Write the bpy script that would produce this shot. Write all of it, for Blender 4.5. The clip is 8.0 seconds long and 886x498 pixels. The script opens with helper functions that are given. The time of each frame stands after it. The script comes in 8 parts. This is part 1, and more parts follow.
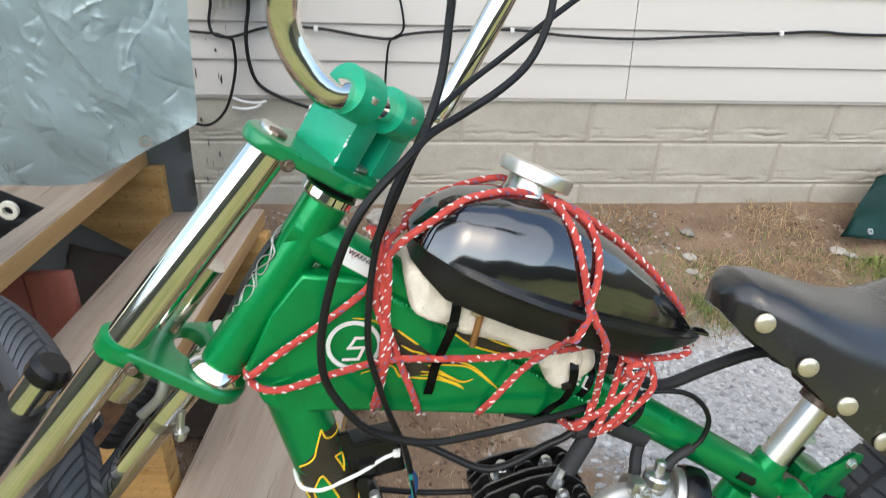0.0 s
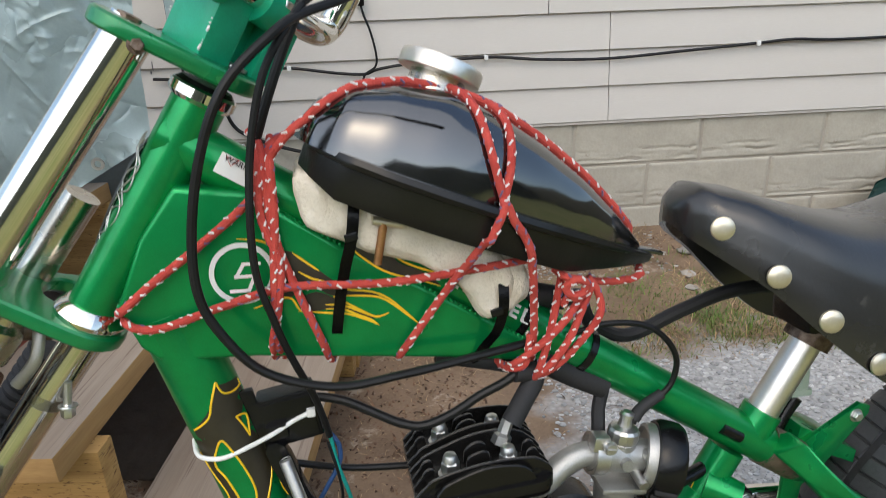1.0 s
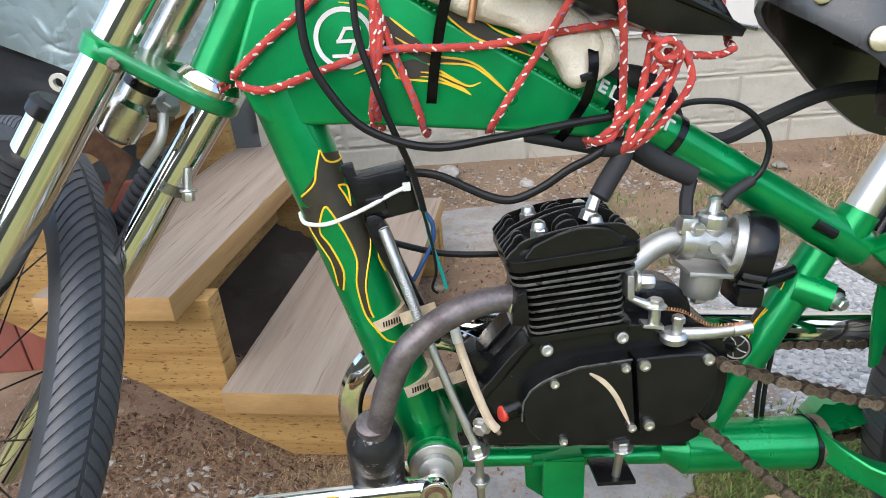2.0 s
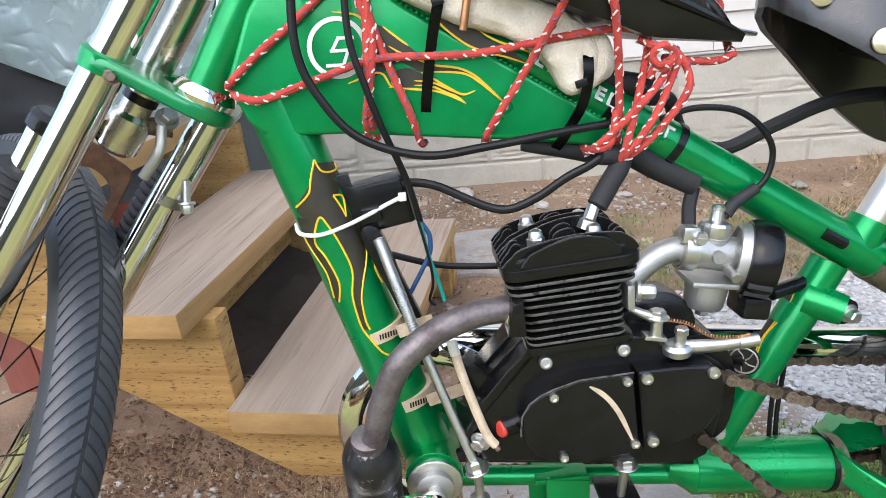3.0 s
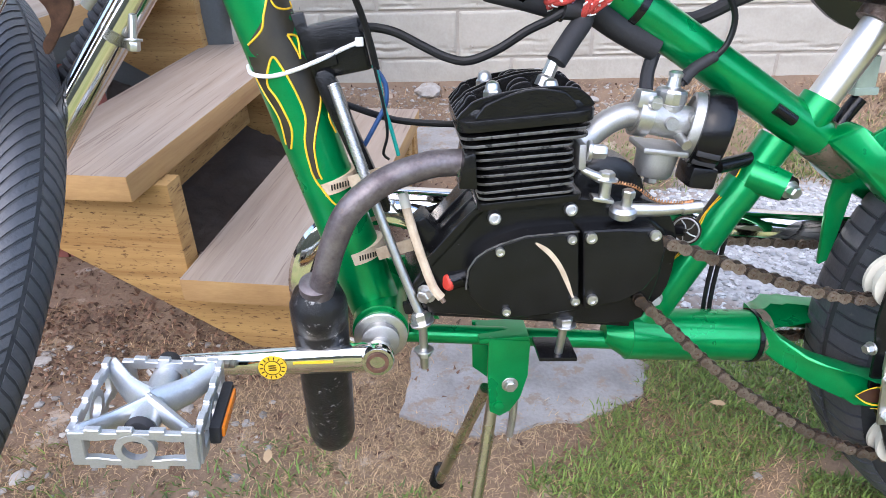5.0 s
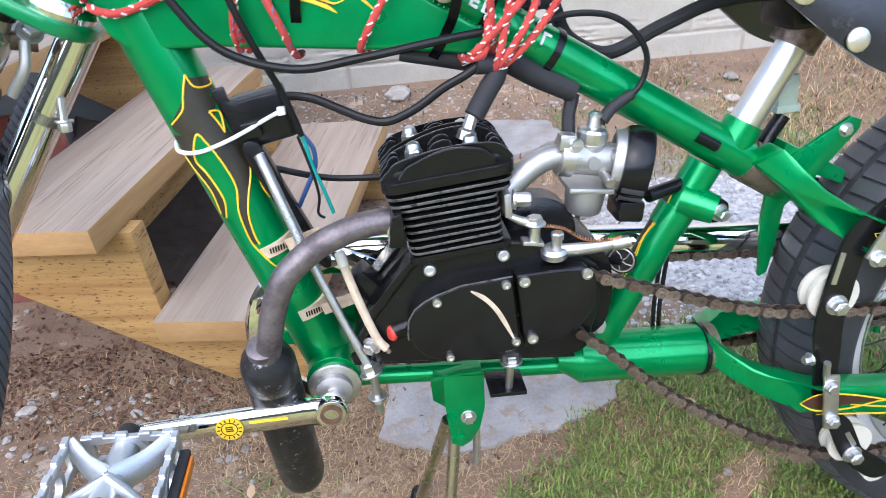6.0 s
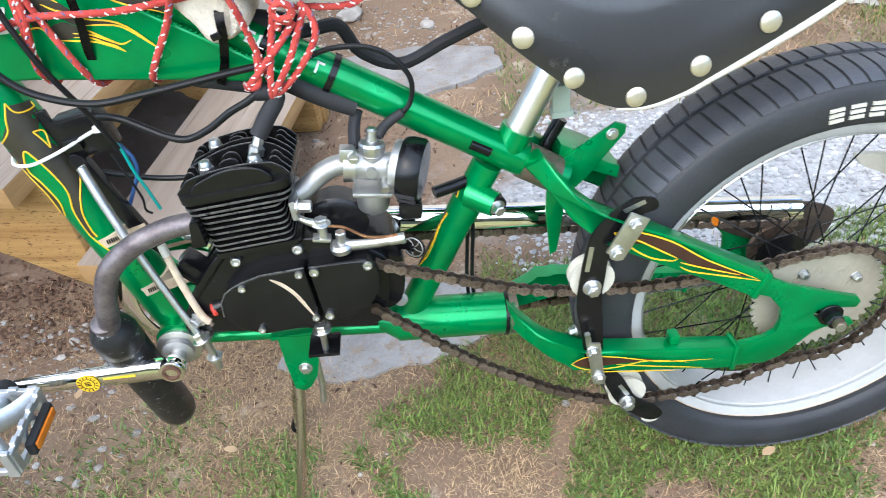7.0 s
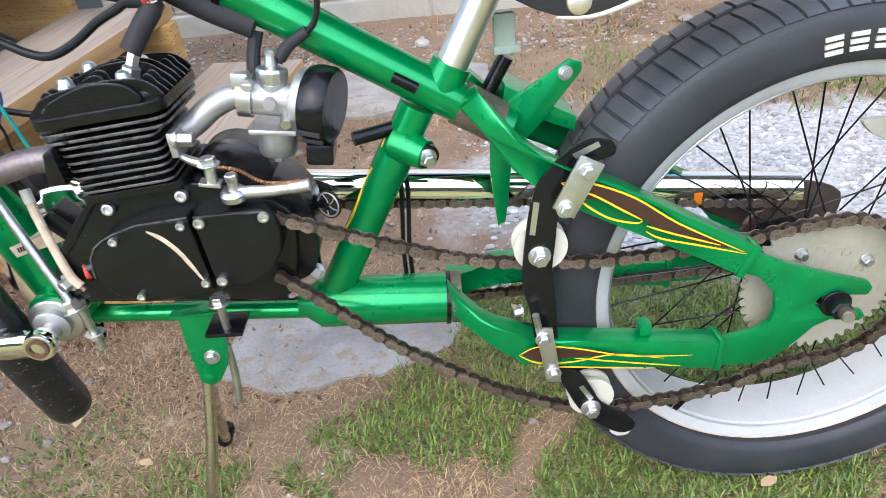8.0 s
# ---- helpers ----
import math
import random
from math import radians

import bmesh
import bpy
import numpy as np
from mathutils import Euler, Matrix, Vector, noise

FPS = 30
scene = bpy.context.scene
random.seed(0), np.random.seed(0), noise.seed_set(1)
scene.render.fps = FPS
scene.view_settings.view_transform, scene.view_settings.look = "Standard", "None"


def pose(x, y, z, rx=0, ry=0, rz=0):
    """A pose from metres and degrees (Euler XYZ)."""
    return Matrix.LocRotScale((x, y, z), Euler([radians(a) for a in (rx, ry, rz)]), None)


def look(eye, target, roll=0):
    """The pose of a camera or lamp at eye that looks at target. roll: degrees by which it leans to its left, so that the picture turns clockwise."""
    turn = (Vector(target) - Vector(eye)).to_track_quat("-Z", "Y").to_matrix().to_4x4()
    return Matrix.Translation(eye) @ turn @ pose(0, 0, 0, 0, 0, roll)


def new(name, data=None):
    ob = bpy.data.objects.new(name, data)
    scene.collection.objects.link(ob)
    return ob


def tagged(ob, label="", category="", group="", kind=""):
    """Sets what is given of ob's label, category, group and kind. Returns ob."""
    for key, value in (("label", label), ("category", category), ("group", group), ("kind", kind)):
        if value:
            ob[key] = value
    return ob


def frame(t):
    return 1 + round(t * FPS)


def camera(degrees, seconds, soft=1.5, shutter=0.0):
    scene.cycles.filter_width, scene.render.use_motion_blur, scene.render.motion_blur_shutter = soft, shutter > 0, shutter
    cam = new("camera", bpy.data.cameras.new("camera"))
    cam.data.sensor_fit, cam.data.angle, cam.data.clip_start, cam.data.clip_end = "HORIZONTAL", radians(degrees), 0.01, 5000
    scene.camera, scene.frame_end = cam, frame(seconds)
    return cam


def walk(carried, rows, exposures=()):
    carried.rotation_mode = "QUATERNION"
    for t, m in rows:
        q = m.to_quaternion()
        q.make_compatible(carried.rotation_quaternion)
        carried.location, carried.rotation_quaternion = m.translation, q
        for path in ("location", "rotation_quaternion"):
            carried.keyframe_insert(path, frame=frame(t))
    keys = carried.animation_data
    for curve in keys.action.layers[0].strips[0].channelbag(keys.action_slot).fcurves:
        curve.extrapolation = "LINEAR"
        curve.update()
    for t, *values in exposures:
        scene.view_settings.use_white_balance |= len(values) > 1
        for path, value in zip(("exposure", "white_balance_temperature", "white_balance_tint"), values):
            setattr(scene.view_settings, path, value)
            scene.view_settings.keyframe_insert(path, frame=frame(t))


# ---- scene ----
cam = camera(66.7, 8.0, soft=0.75, shutter=0.2)
PATH = [
    (0, (0.055, 0.242, 0.97), (0.248, 1.993, 0.024), 2.4),
    (0.2, (0.086, 0.249, 0.954), (0.242, 2.064, 0.13), 0.6),
    (0.4, (0.105, 0.255, 0.935), (0.242, 2.101, 0.178), 0.1),
    (0.5, (0.116, 0.257, 0.923), (0.255, 2.114, 0.192), -1.0),
    (0.7, (0.131, 0.255, 0.896), (0.279, 2.116, 0.178), -1.7),
    (1, (0.133, 0.246, 0.839), (0.295, 2.09, 0.081), -1.9),
    (1.2, (0.122, 0.236, 0.81), (0.243, 2.09, 0.07), -2.3),
    (1.5, (0.111, 0.208, 0.767), (0.122, 2.068, 0.032), -3.0),
    (1.7, (0.106, 0.19, 0.745), (0.087, 2.043, -0.007), -3.1),
    (2, (0.115, 0.172, 0.722), (0.035, 1.981, -0.129), -4.8),
    (2.2, (0.118, 0.176, 0.717), (0.027, 1.999, -0.101), -4.9),
    (3.3, (0.135, 0.172, 0.692), (-0.021, 2.009, -0.082), -5.5),
    (3.4, (0.135, 0.17, 0.682), (-0.025, 1.985, -0.145), -4.9),
    (3.5, (0.139, 0.167, 0.672), (-0.005, 1.983, -0.154), -4.8),
    (3.6, (0.141, 0.163, 0.671), (0.013, 1.977, -0.161), -5.4),
    (3.7, (0.143, 0.161, 0.671), (0.044, 1.966, -0.185), -4.9),
    (3.9, (0.147, 0.155, 0.674), (0.088, 1.901, -0.298), -4.5),
    (4, (0.152, 0.151, 0.668), (0.094, 1.884, -0.329), -3.8),
    (4.2, (0.154, 0.148, 0.669), (0.15, 1.866, -0.354), -2.0),
    (5.3, (0.136, 0.156, 0.662), (0.09, 1.88, -0.351), -1.2),
    (5.5, (0.136, 0.16, 0.657), (0.116, 1.884, -0.356), -0.6),
    (5.7, (0.147, 0.171, 0.664), (0.131, 1.894, -0.351), -1.5),
    (6, (0.191, 0.17, 0.717), (0.154, 1.866, -0.341), -6.1),
    (6.2, (0.226, 0.172, 0.742), (0.134, 1.783, -0.44), -9.3),
    (6.5, (0.279, 0.168, 0.788), (0.202, 1.773, -0.403), -5.8),
    (6.7, (0.326, 0.164, 0.812), (0.181, 1.7, -0.46), -7.0),
    (7, (0.397, 0.14, 0.827), (0.29, 1.647, -0.484), -7.5),
    (7.2, (0.421, 0.132, 0.811), (0.313, 1.669, -0.464), -7.6),
    (7.5, (0.451, 0.15, 0.753), (0.31, 1.715, -0.484), -8.9),
    (7.7, (0.456, 0.154, 0.722), (0.29, 1.739, -0.487), -7.8),
    (8, (0.468, 0.174, 0.685), (0.317, 1.781, -0.496), -6.9),
]
EXPOSURE = [(0.0, 1.42, 6800, 5), (0.5, 1.18, 6800, 5), (1.0, 1.0, 6950, 6), (1.5, 1.34, 6800, 5), (2.0, 1.56, 6600, 7), (3.5, 1.77, 6500, 10), (4.2, 1.84, 6250, 13), (5.5, 1.92, 6050, 14), (6.5, 1.97, 5950, 9), (7.0, 1.98, 6150, 6), (8.0, 1.95, 6300, 10)]
walk(cam, [(t, look(eye, target, roll)) for t, eye, target, roll in PATH], EXPOSURE)

# ---- light: bright overcast afternoon, open shade beside the house ----
world = bpy.data.worlds.new("sky")
scene.world = world
world.use_nodes = True
wn = world.node_tree
sky = wn.nodes.new("ShaderNodeTexSky")
sky.sky_type, sky.sun_disc = "NISHITA", False
sky.sun_elevation, sky.sun_rotation = radians(48), radians(200)
sky.air_density, sky.dust_density, sky.ozone_density = 1.0, 1.6, 1.2
wn.links.new(sky.outputs[0], wn.nodes["Background"].inputs[0])
wn.nodes["Background"].inputs[1].default_value = 0.15
sun = new("sun", bpy.data.lights.new("sun", "SUN"))
sun.data.energy, sun.data.angle, sun.data.color = 0.78, radians(115), (1.0, 0.965, 0.92)
sun.matrix_world = look((-1.0, -2.6, 3.4), (0, 0, 0))


# ---- materials ----
def surf(name, a, b=None, rough=0.5, metal=0.0, scale=12.0, fine=140.0, bump=0.15, coat=0.0, dirt=None, dirt_at=0.62, stretch=(1, 1, 1), vary=0.0, rough2=None, rand=0.0, dirt_map=None):
    """A surface of two colours mixed at two scales, with relief, uneven gloss and a third colour in blotches."""
    m = bpy.data.materials.new(name)
    m.use_nodes = True
    n, l = m.node_tree.nodes, m.node_tree.links
    p = n["Principled BSDF"]
    b = b or tuple(0.75 * c for c in a)
    co = n.new("ShaderNodeTexCoord")
    mp = n.new("ShaderNodeMapping")
    mp.inputs["Scale"].default_value = stretch
    l.new(co.outputs["Object"], mp.inputs[0])
    big, small = n.new("ShaderNodeTexNoise"), n.new("ShaderNodeTexNoise")
    for t, s, d in ((big, scale, 5), (small, fine, 3)):
        t.inputs["Scale"].default_value, t.inputs["Detail"].default_value = s, d
        l.new(mp.outputs[0], t.inputs["Vector"])
    add = n.new("ShaderNodeMath")
    add.operation = "MULTIPLY_ADD"
    add.inputs[1].default_value = 0.35
    l.new(small.outputs[0], add.inputs[0])
    l.new(big.outputs[0], add.inputs[2])
    ramp = n.new("ShaderNodeValToRGB")
    ramp.color_ramp.elements[0].position, ramp.color_ramp.elements[1].position = 0.45, 0.9
    ramp.color_ramp.elements[0].color, ramp.color_ramp.elements[1].color = (*a, 1), (*b, 1)
    l.new(add.outputs[0], ramp.inputs[0])
    colour = ramp.outputs[0]
    if rand:
        info, hsv, mr = n.new("ShaderNodeObjectInfo"), n.new("ShaderNodeHueSaturation"), n.new("ShaderNodeMapRange")
        mr.inputs[3].default_value, mr.inputs[4].default_value = 1 - rand, 1 + rand
        l.new(info.outputs["Random"], mr.inputs[0])
        l.new(mr.outputs[0], hsv.inputs["Value"])
        l.new(colour, hsv.inputs["Color"])
        colour = hsv.outputs[0]
    if vary:
        geo, hsv, mr = n.new("ShaderNodeNewGeometry"), n.new("ShaderNodeHueSaturation"), n.new("ShaderNodeMapRange")
        mr.inputs[3].default_value, mr.inputs[4].default_value = 1 - vary, 1 + vary
        l.new(geo.outputs["Random Per Island"], mr.inputs[0])
        l.new(mr.outputs[0], hsv.inputs["Value"])
        l.new(colour, hsv.inputs["Color"])
        colour = hsv.outputs[0]
    rmix = n.new("ShaderNodeMapRange")
    rmix.inputs[1].default_value, rmix.inputs[2].default_value = 0.3, 0.7
    rmix.inputs[3].default_value, rmix.inputs[4].default_value = rough, rough2 if rough2 is not None else min(1, rough * 1.35)
    l.new(big.outputs[0], rmix.inputs[0])
    rsock = rmix.outputs[0]
    if dirt:
        dn, dr, mx, mr2 = n.new("ShaderNodeTexNoise"), n.new("ShaderNodeValToRGB"), n.new("ShaderNodeMix"), n.new("ShaderNodeMix")
        dn.inputs["Scale"].default_value, dn.inputs["Detail"].default_value, dn.inputs["Roughness"].default_value = scale * 2.3, 8, 0.7
        if dirt_map:
            dm = n.new("ShaderNodeMapping")
            dm.inputs["Scale"].default_value = dirt_map
            dn.inputs["Scale"].default_value, dn.inputs["Detail"].default_value = 1.0, 3
            l.new(co.outputs["Object"], dm.inputs[0])
            l.new(dm.outputs[0], dn.inputs["Vector"])
        else:
            l.new(co.outputs["Object"], dn.inputs["Vector"])
        dr.color_ramp.elements[0].position, dr.color_ramp.elements[1].position = dirt_at, dirt_at + 0.08
        l.new(dn.outputs[0], dr.inputs[0])
        mx.data_type = "RGBA"
        l.new(dr.outputs[0], mx.inputs[0])
        l.new(colour, mx.inputs[6])
        mx.inputs[7].default_value = (*dirt, 1)
        colour = mx.outputs[2]
        l.new(dr.outputs[0], mr2.inputs[0])
        l.new(rsock, mr2.inputs[2])
        mr2.inputs[3].default_value = 0.85
        rsock = mr2.outputs[0]
    l.new(colour, p.inputs["Base Color"])
    l.new(rsock, p.inputs["Roughness"])
    p.inputs["Metallic"].default_value = metal
    p.inputs["Coat Weight"].default_value = coat
    p.inputs["Coat Roughness"].default_value = 0.08
    if bump:
        bp = n.new("ShaderNodeBump")
        bp.inputs["Strength"].default_value, bp.inputs["Distance"].default_value = bump, 0.004
        l.new(add.outputs[0], bp.inputs["Height"])
        l.new(bp.outputs[0], p.inputs["Normal"])
    return m


GREEN = surf("green_paint", (0.001, 0.305, 0.082), (0.001, 0.21, 0.053), 0.26, 0.55, 30, 900, 0.03, 0.35, dirt=(0.06, 0.08, 0.045), dirt_at=0.73)
GREEN.node_tree.nodes["Principled BSDF"].inputs["Specular IOR Level"].default_value = 0.3
GREEN_CLAMP = surf("chipped_green_paint", (0.001, 0.24, 0.075), (0.001, 0.16, 0.045), 0.26, 0.35, 40, 900, 0.06, 0.6, dirt=(0.14, 0.1, 0.06), dirt_at=0.67)
GREEN_WORN = surf("teal_worn_paint", (0.002, 0.4, 0.215), (0.002, 0.3, 0.15), 0.38, 0.15, 40, 700, 0.06, 0.3, dirt=(0.45, 0.5, 0.45), dirt_at=0.735)
CHROME = surf("chrome", (0.8, 0.78, 0.73), (0.7, 0.67, 0.61), 0.04, 1.0, 30, 500, 0.01, rough2=0.1, dirt=(0.25, 0.17, 0.1), dirt_at=0.745)
CHROME_OLD = surf("old_chrome", (0.66, 0.63, 0.57), (0.5, 0.43, 0.35), 0.14, 1.0, 40, 600, 0.05, rough2=0.35, dirt=(0.16, 0.08, 0.04), dirt_at=0.66)
STEEL = surf("zinc_steel", (0.68, 0.68, 0.66), (0.5, 0.49, 0.47), 0.33, 1.0, 60, 700, 0.06, dirt=(0.2, 0.16, 0.12), dirt_at=0.7)
ALU = surf("cast_aluminium", (0.5, 0.5, 0.49), (0.36, 0.36, 0.34), 0.42, 0.9, 40, 900, 0.25, dirt=(0.14, 0.13, 0.11), dirt_at=0.68)
PEDAL_ALU = surf("pedal_aluminium", (0.62, 0.64, 0.65), (0.44, 0.46, 0.48), 0.34, 0.8, 30, 700, 0.15)
RUST = surf("rusty_steel", (0.3, 0.22, 0.17), (0.13, 0.085, 0.065), 0.4, 0.8, 160, 900, 0.3, dirt=(0.24, 0.11, 0.05), dirt_at=0.6, rand=0.3)
CHAIN_OUT = surf("chain_outer_plate", (0.3, 0.25, 0.215), (0.16, 0.115, 0.09), 0.34, 0.85, 200, 900, 0.3, dirt=(0.17, 0.085, 0.045), dirt_at=0.56, rand=0.3)
CHAIN_IN = surf("chain_inner_plate", (0.1, 0.08, 0.065), (0.05, 0.038, 0.03), 0.45, 0.8, 200, 900, 0.3, dirt=(0.2, 0.1, 0.05), dirt_at=0.56, rand=0.4)
# Paler grey paints the glint on rims into the colour, over rubbed paint.
FIN_EDGE = surf("pale_fin_edge", (0.17, 0.165, 0.155), (0.05, 0.048, 0.045), 0.35, 0.5, 70, 500, 0.1, dirt=(0.01, 0.01, 0.01), dirt_at=0.55)
BLACK = surf("black_paint", (0.004, 0.004, 0.0045), (0.008, 0.008, 0.0085), 0.2, 0.0, 60, 500, 0.14, 0.0, dirt=(0.16, 0.15, 0.135), dirt_at=0.685)
BLACK.node_tree.nodes["Principled BSDF"].inputs["Specular IOR Level"].default_value = 0.3
EARTHY = surf("dirty_dark_steel", (0.07, 0.05, 0.036), (0.04, 0.03, 0.024), 0.6, 0.3, 60, 500, 0.3)
SATIN_TRAY = surf("satin_black_tray", (0.007, 0.007, 0.007), (0.012, 0.0115, 0.011), 0.28, 0.0, 30, 400, 0.1, 0.15)
RUST_DULL = surf("dull_rust", (0.15, 0.072, 0.04), (0.075, 0.038, 0.024), 0.7, 0.25, 90, 600, 0.4)
BARE = surf("bare_weathered_metal", (0.2, 0.15, 0.11), (0.1, 0.085, 0.06), 0.5, 0.5, 60, 500, 0.3, dirt=(0.01, 0.14, 0.05), dirt_at=0.53)
# Dark colour of the unseen walls added to shape reflections.
YARD = surf("unseen_wall_dark", (0.2, 0.17, 0.13), (0.12, 0.12, 0.08), 0.9, 0.0, 1.5, 30, 0.3)
SCUFFED = surf("scuffed_black", (0.008, 0.008, 0.009), (0.014, 0.014, 0.015), 0.3, 0.0, 60, 500, 0.2, dirt=(0.3, 0.29, 0.28), dirt_at=0.59)
WOOD_EDGE = surf("tread_edge", (0.5, 0.31, 0.125), (0.35, 0.19, 0.075), 0.65, 0.0, 8, 90, 0.3, stretch=(1, 0.25, 4))
GLOSS = surf("gloss_black", (0.004, 0.004, 0.0045), (0.006, 0.006, 0.0065), 0.06, 0.0, 20, 400, 0.012, 0.3, rough2=0.13)
GLOSS.node_tree.nodes["Principled BSDF"].inputs["IOR"].default_value = 2.1
FIN = surf("black_fins", (0.004, 0.004, 0.004), (0.009, 0.0085, 0.008), 0.2, 0.0, 70, 500, 0.15, 0.0, dirt=(0.2, 0.19, 0.17), dirt_at=0.7)
FIN.node_tree.nodes["Principled BSDF"].inputs["Specular IOR Level"].default_value = 0.3
RUBBER = surf("rubber", (0.01, 0.01, 0.0115), (0.018, 0.018, 0.02), 0.6, 0.0, 30, 350, 0.2)
TYRE = surf("tyre_rubber", (0.017, 0.018, 0.02), (0.032, 0.033, 0.036), 0.5, 0.0, 18, 260, 0.3, dirt=(0.085, 0.08, 0.07), dirt_at=0.67)
# Lighter bluish base paints in the sky's sheen on the tread; blotches are dust.
TREAD = surf("dusty_sheen_tread", (0.04, 0.043, 0.05), (0.065, 0.068, 0.076), 0.38, 0.0, 14, 260, 0.3, dirt=(0.14, 0.135, 0.125), dirt_at=0.66)
CABLE = surf("cable_sheath", (0.006, 0.006, 0.0065), (0.01, 0.01, 0.011), 0.38, 0.0, 30, 300, 0.05)
LEATHER = surf("black_vinyl", (0.013, 0.0125, 0.0125), (0.02, 0.0185, 0.018), 0.24, 0.0, 9, 320, 0.08, 0.42, dirt=(0.05, 0.045, 0.038), dirt_at=0.66)
LEATHER.node_tree.nodes["Principled BSDF"].inputs["IOR"].default_value = 1.75
LEATHER.node_tree.nodes["Principled BSDF"].inputs["Coat Roughness"].default_value = 0.25
CLEAR = surf("clear_green_plastic", (0.42, 0.5, 0.42), (0.34, 0.42, 0.35), 0.2, 0.0, 30, 300, 0.1)
CREAM = surf("cream_plastic", (0.58, 0.56, 0.47), (0.47, 0.44, 0.36), 0.45, 0.0, 20, 200, 0.05)
WHITE = surf("white_paint", (0.78, 0.78, 0.76), (0.68, 0.68, 0.66), 0.4, 0.0, 25, 200, 0.05, dirt=(0.4, 0.36, 0.3), dirt_at=0.72)
BEIGE = surf("beige_steel", (0.42, 0.39, 0.31), (0.32, 0.29, 0.22), 0.4, 0.2, 20, 200, 0.1, dirt=(0.12, 0.09, 0.06), dirt_at=0.66)
RIMW = surf("rim_paint", (0.53, 0.53, 0.515), (0.44, 0.44, 0.425), 0.33, 0.15, 18, 200, 0.05, dirt=(0.34, 0.28, 0.2), dirt_at=0.7)
FOAM = surf("cream_foam", (0.72, 0.66, 0.56), (0.58, 0.51, 0.41), 0.95, 0.0, 30, 500, 0.8, dirt=(0.4, 0.32, 0.23), dirt_at=0.68)
YELLOW = surf("yellow_decal", (0.8, 0.52, 0.02), (0.72, 0.45, 0.02), 0.4, 0.0, 40, 200, 0.0)
DECAL = surf("black_decal", (0.012, 0.01, 0.008), (0.028, 0.024, 0.016), 0.5, 0.0, 60, 300, 0.0)
DECAL.node_tree.nodes["Principled BSDF"].inputs["Specular IOR Level"].default_value = 0.15
FLAME_DARK = surf("dark_flame_decal", (0.02, 0.016, 0.009), (0.034, 0.028, 0.015), 0.42, 0.0, 60, 300, 0.0)
BROWN_DECAL = surf("brown_decal", (0.035, 0.012, 0.008), (0.05, 0.02, 0.01), 0.4, 0.0, 60, 300, 0.0)
RED = surf("red_plastic", (0.55, 0.05, 0.03), (0.45, 0.035, 0.025), 0.5)
ROPE = surf("red_cord", (0.54, 0.07, 0.052), (0.4, 0.042, 0.034), 0.85, 0.0, 90, 900, 0.6)
FLECK = surf("white_fleck", (0.75, 0.72, 0.7), (0.6, 0.57, 0.56), 0.85, 0.0, 90, 900, 0.3)
FLECK_BLUE = surf("blue_fleck", (0.2, 0.14, 0.24), (0.14, 0.08, 0.15), 0.85, 0.0, 90, 900, 0.3)
ORANGE = surf("amber_reflector", (0.7, 0.2, 0.01), (0.6, 0.15, 0.01), 0.15, 0.0, 60, 500, 0.3)
COPPER = surf("exhaust_pipe", (0.25, 0.22, 0.215), (0.09, 0.072, 0.075), 0.4, 0.7, 45, 300, 0.3, dirt=(0.27, 0.2, 0.16), dirt_at=0.62)
COPPER_WIRE = surf("copper_wire", (0.55, 0.29, 0.14), (0.36, 0.17, 0.08), 0.35, 0.9, 90, 700, 0.1)
WIRE_TEAL = surf("teal_wire", (0.0, 0.3, 0.25), None, 0.5)
WIRE_BLUE = surf("blue_wire", (0.02, 0.07, 0.2), None, 0.5)
TAPE = surf("dirty_tape", (0.6, 0.5, 0.36), (0.4, 0.3, 0.2), 0.7, 0.0, 60, 300, 0.3)
SIDING = surf("vinyl_siding", (0.56, 0.525, 0.485), (0.5, 0.47, 0.43), 0.5, 0.0, 1.6, 160, 0.05, stretch=(0.4, 1, 3), dirt=(0.52, 0.5, 0.46), dirt_at=0.7)
BLOCK = surf("painted_block", (0.43, 0.4, 0.335), (0.34, 0.315, 0.26), 0.85, 0.0, 7, 110, 0.7, dirt=(0.2, 0.165, 0.125), dirt_at=0.66, rand=0.03)
MORTAR = surf("mortar", (0.38, 0.345, 0.29), (0.3, 0.27, 0.225), 0.95, 0.0, 8, 120, 0.5)
TARP = surf("grey_tarp", (0.45, 0.55, 0.56), (0.37, 0.46, 0.47), 0.22, 0.2, 6, 240, 0.12, rough2=0.36)
TARP_DARK = surf("dark_grey_sheet", (0.2, 0.22, 0.23), (0.15, 0.165, 0.17), 0.55, 0.0, 5, 200, 0.2)
TARP_BLACK = surf("black_sheet", (0.012, 0.013, 0.016), (0.02, 0.022, 0.026), 0.45)
TARP_GREEN = surf("dark_green_tarp", (0.008, 0.06, 0.05), (0.006, 0.045, 0.038), 0.4, 0.0, 8, 200, 0.2)
CONCRETE = surf("concrete", (0.34, 0.32, 0.3), (0.2, 0.185, 0.17), 0.9, 0.0, 14, 160, 1.0, dirt=(0.25, 0.195, 0.15), dirt_at=0.53)
PEBBLE = surf("pebbles", (0.37, 0.345, 0.31), (0.23, 0.205, 0.175), 0.85, 0.0, 40, 300, 0.4, vary=0.35)
GRASS = surf("green_grass", (0.072, 0.155, 0.02), (0.165, 0.195, 0.04), 0.5, 0.0, 3, 60, 0.0, vary=0.55)
STRAW = surf("dry_grass", (0.4, 0.285, 0.16), (0.27, 0.17, 0.09), 0.7, 0.0, 3, 60, 0.0, vary=0.55)
LITTER = surf("dead_leaves", (0.19, 0.105, 0.06), (0.1, 0.055, 0.034), 0.75, 0.0, 6, 80, 0.2, vary=0.6)
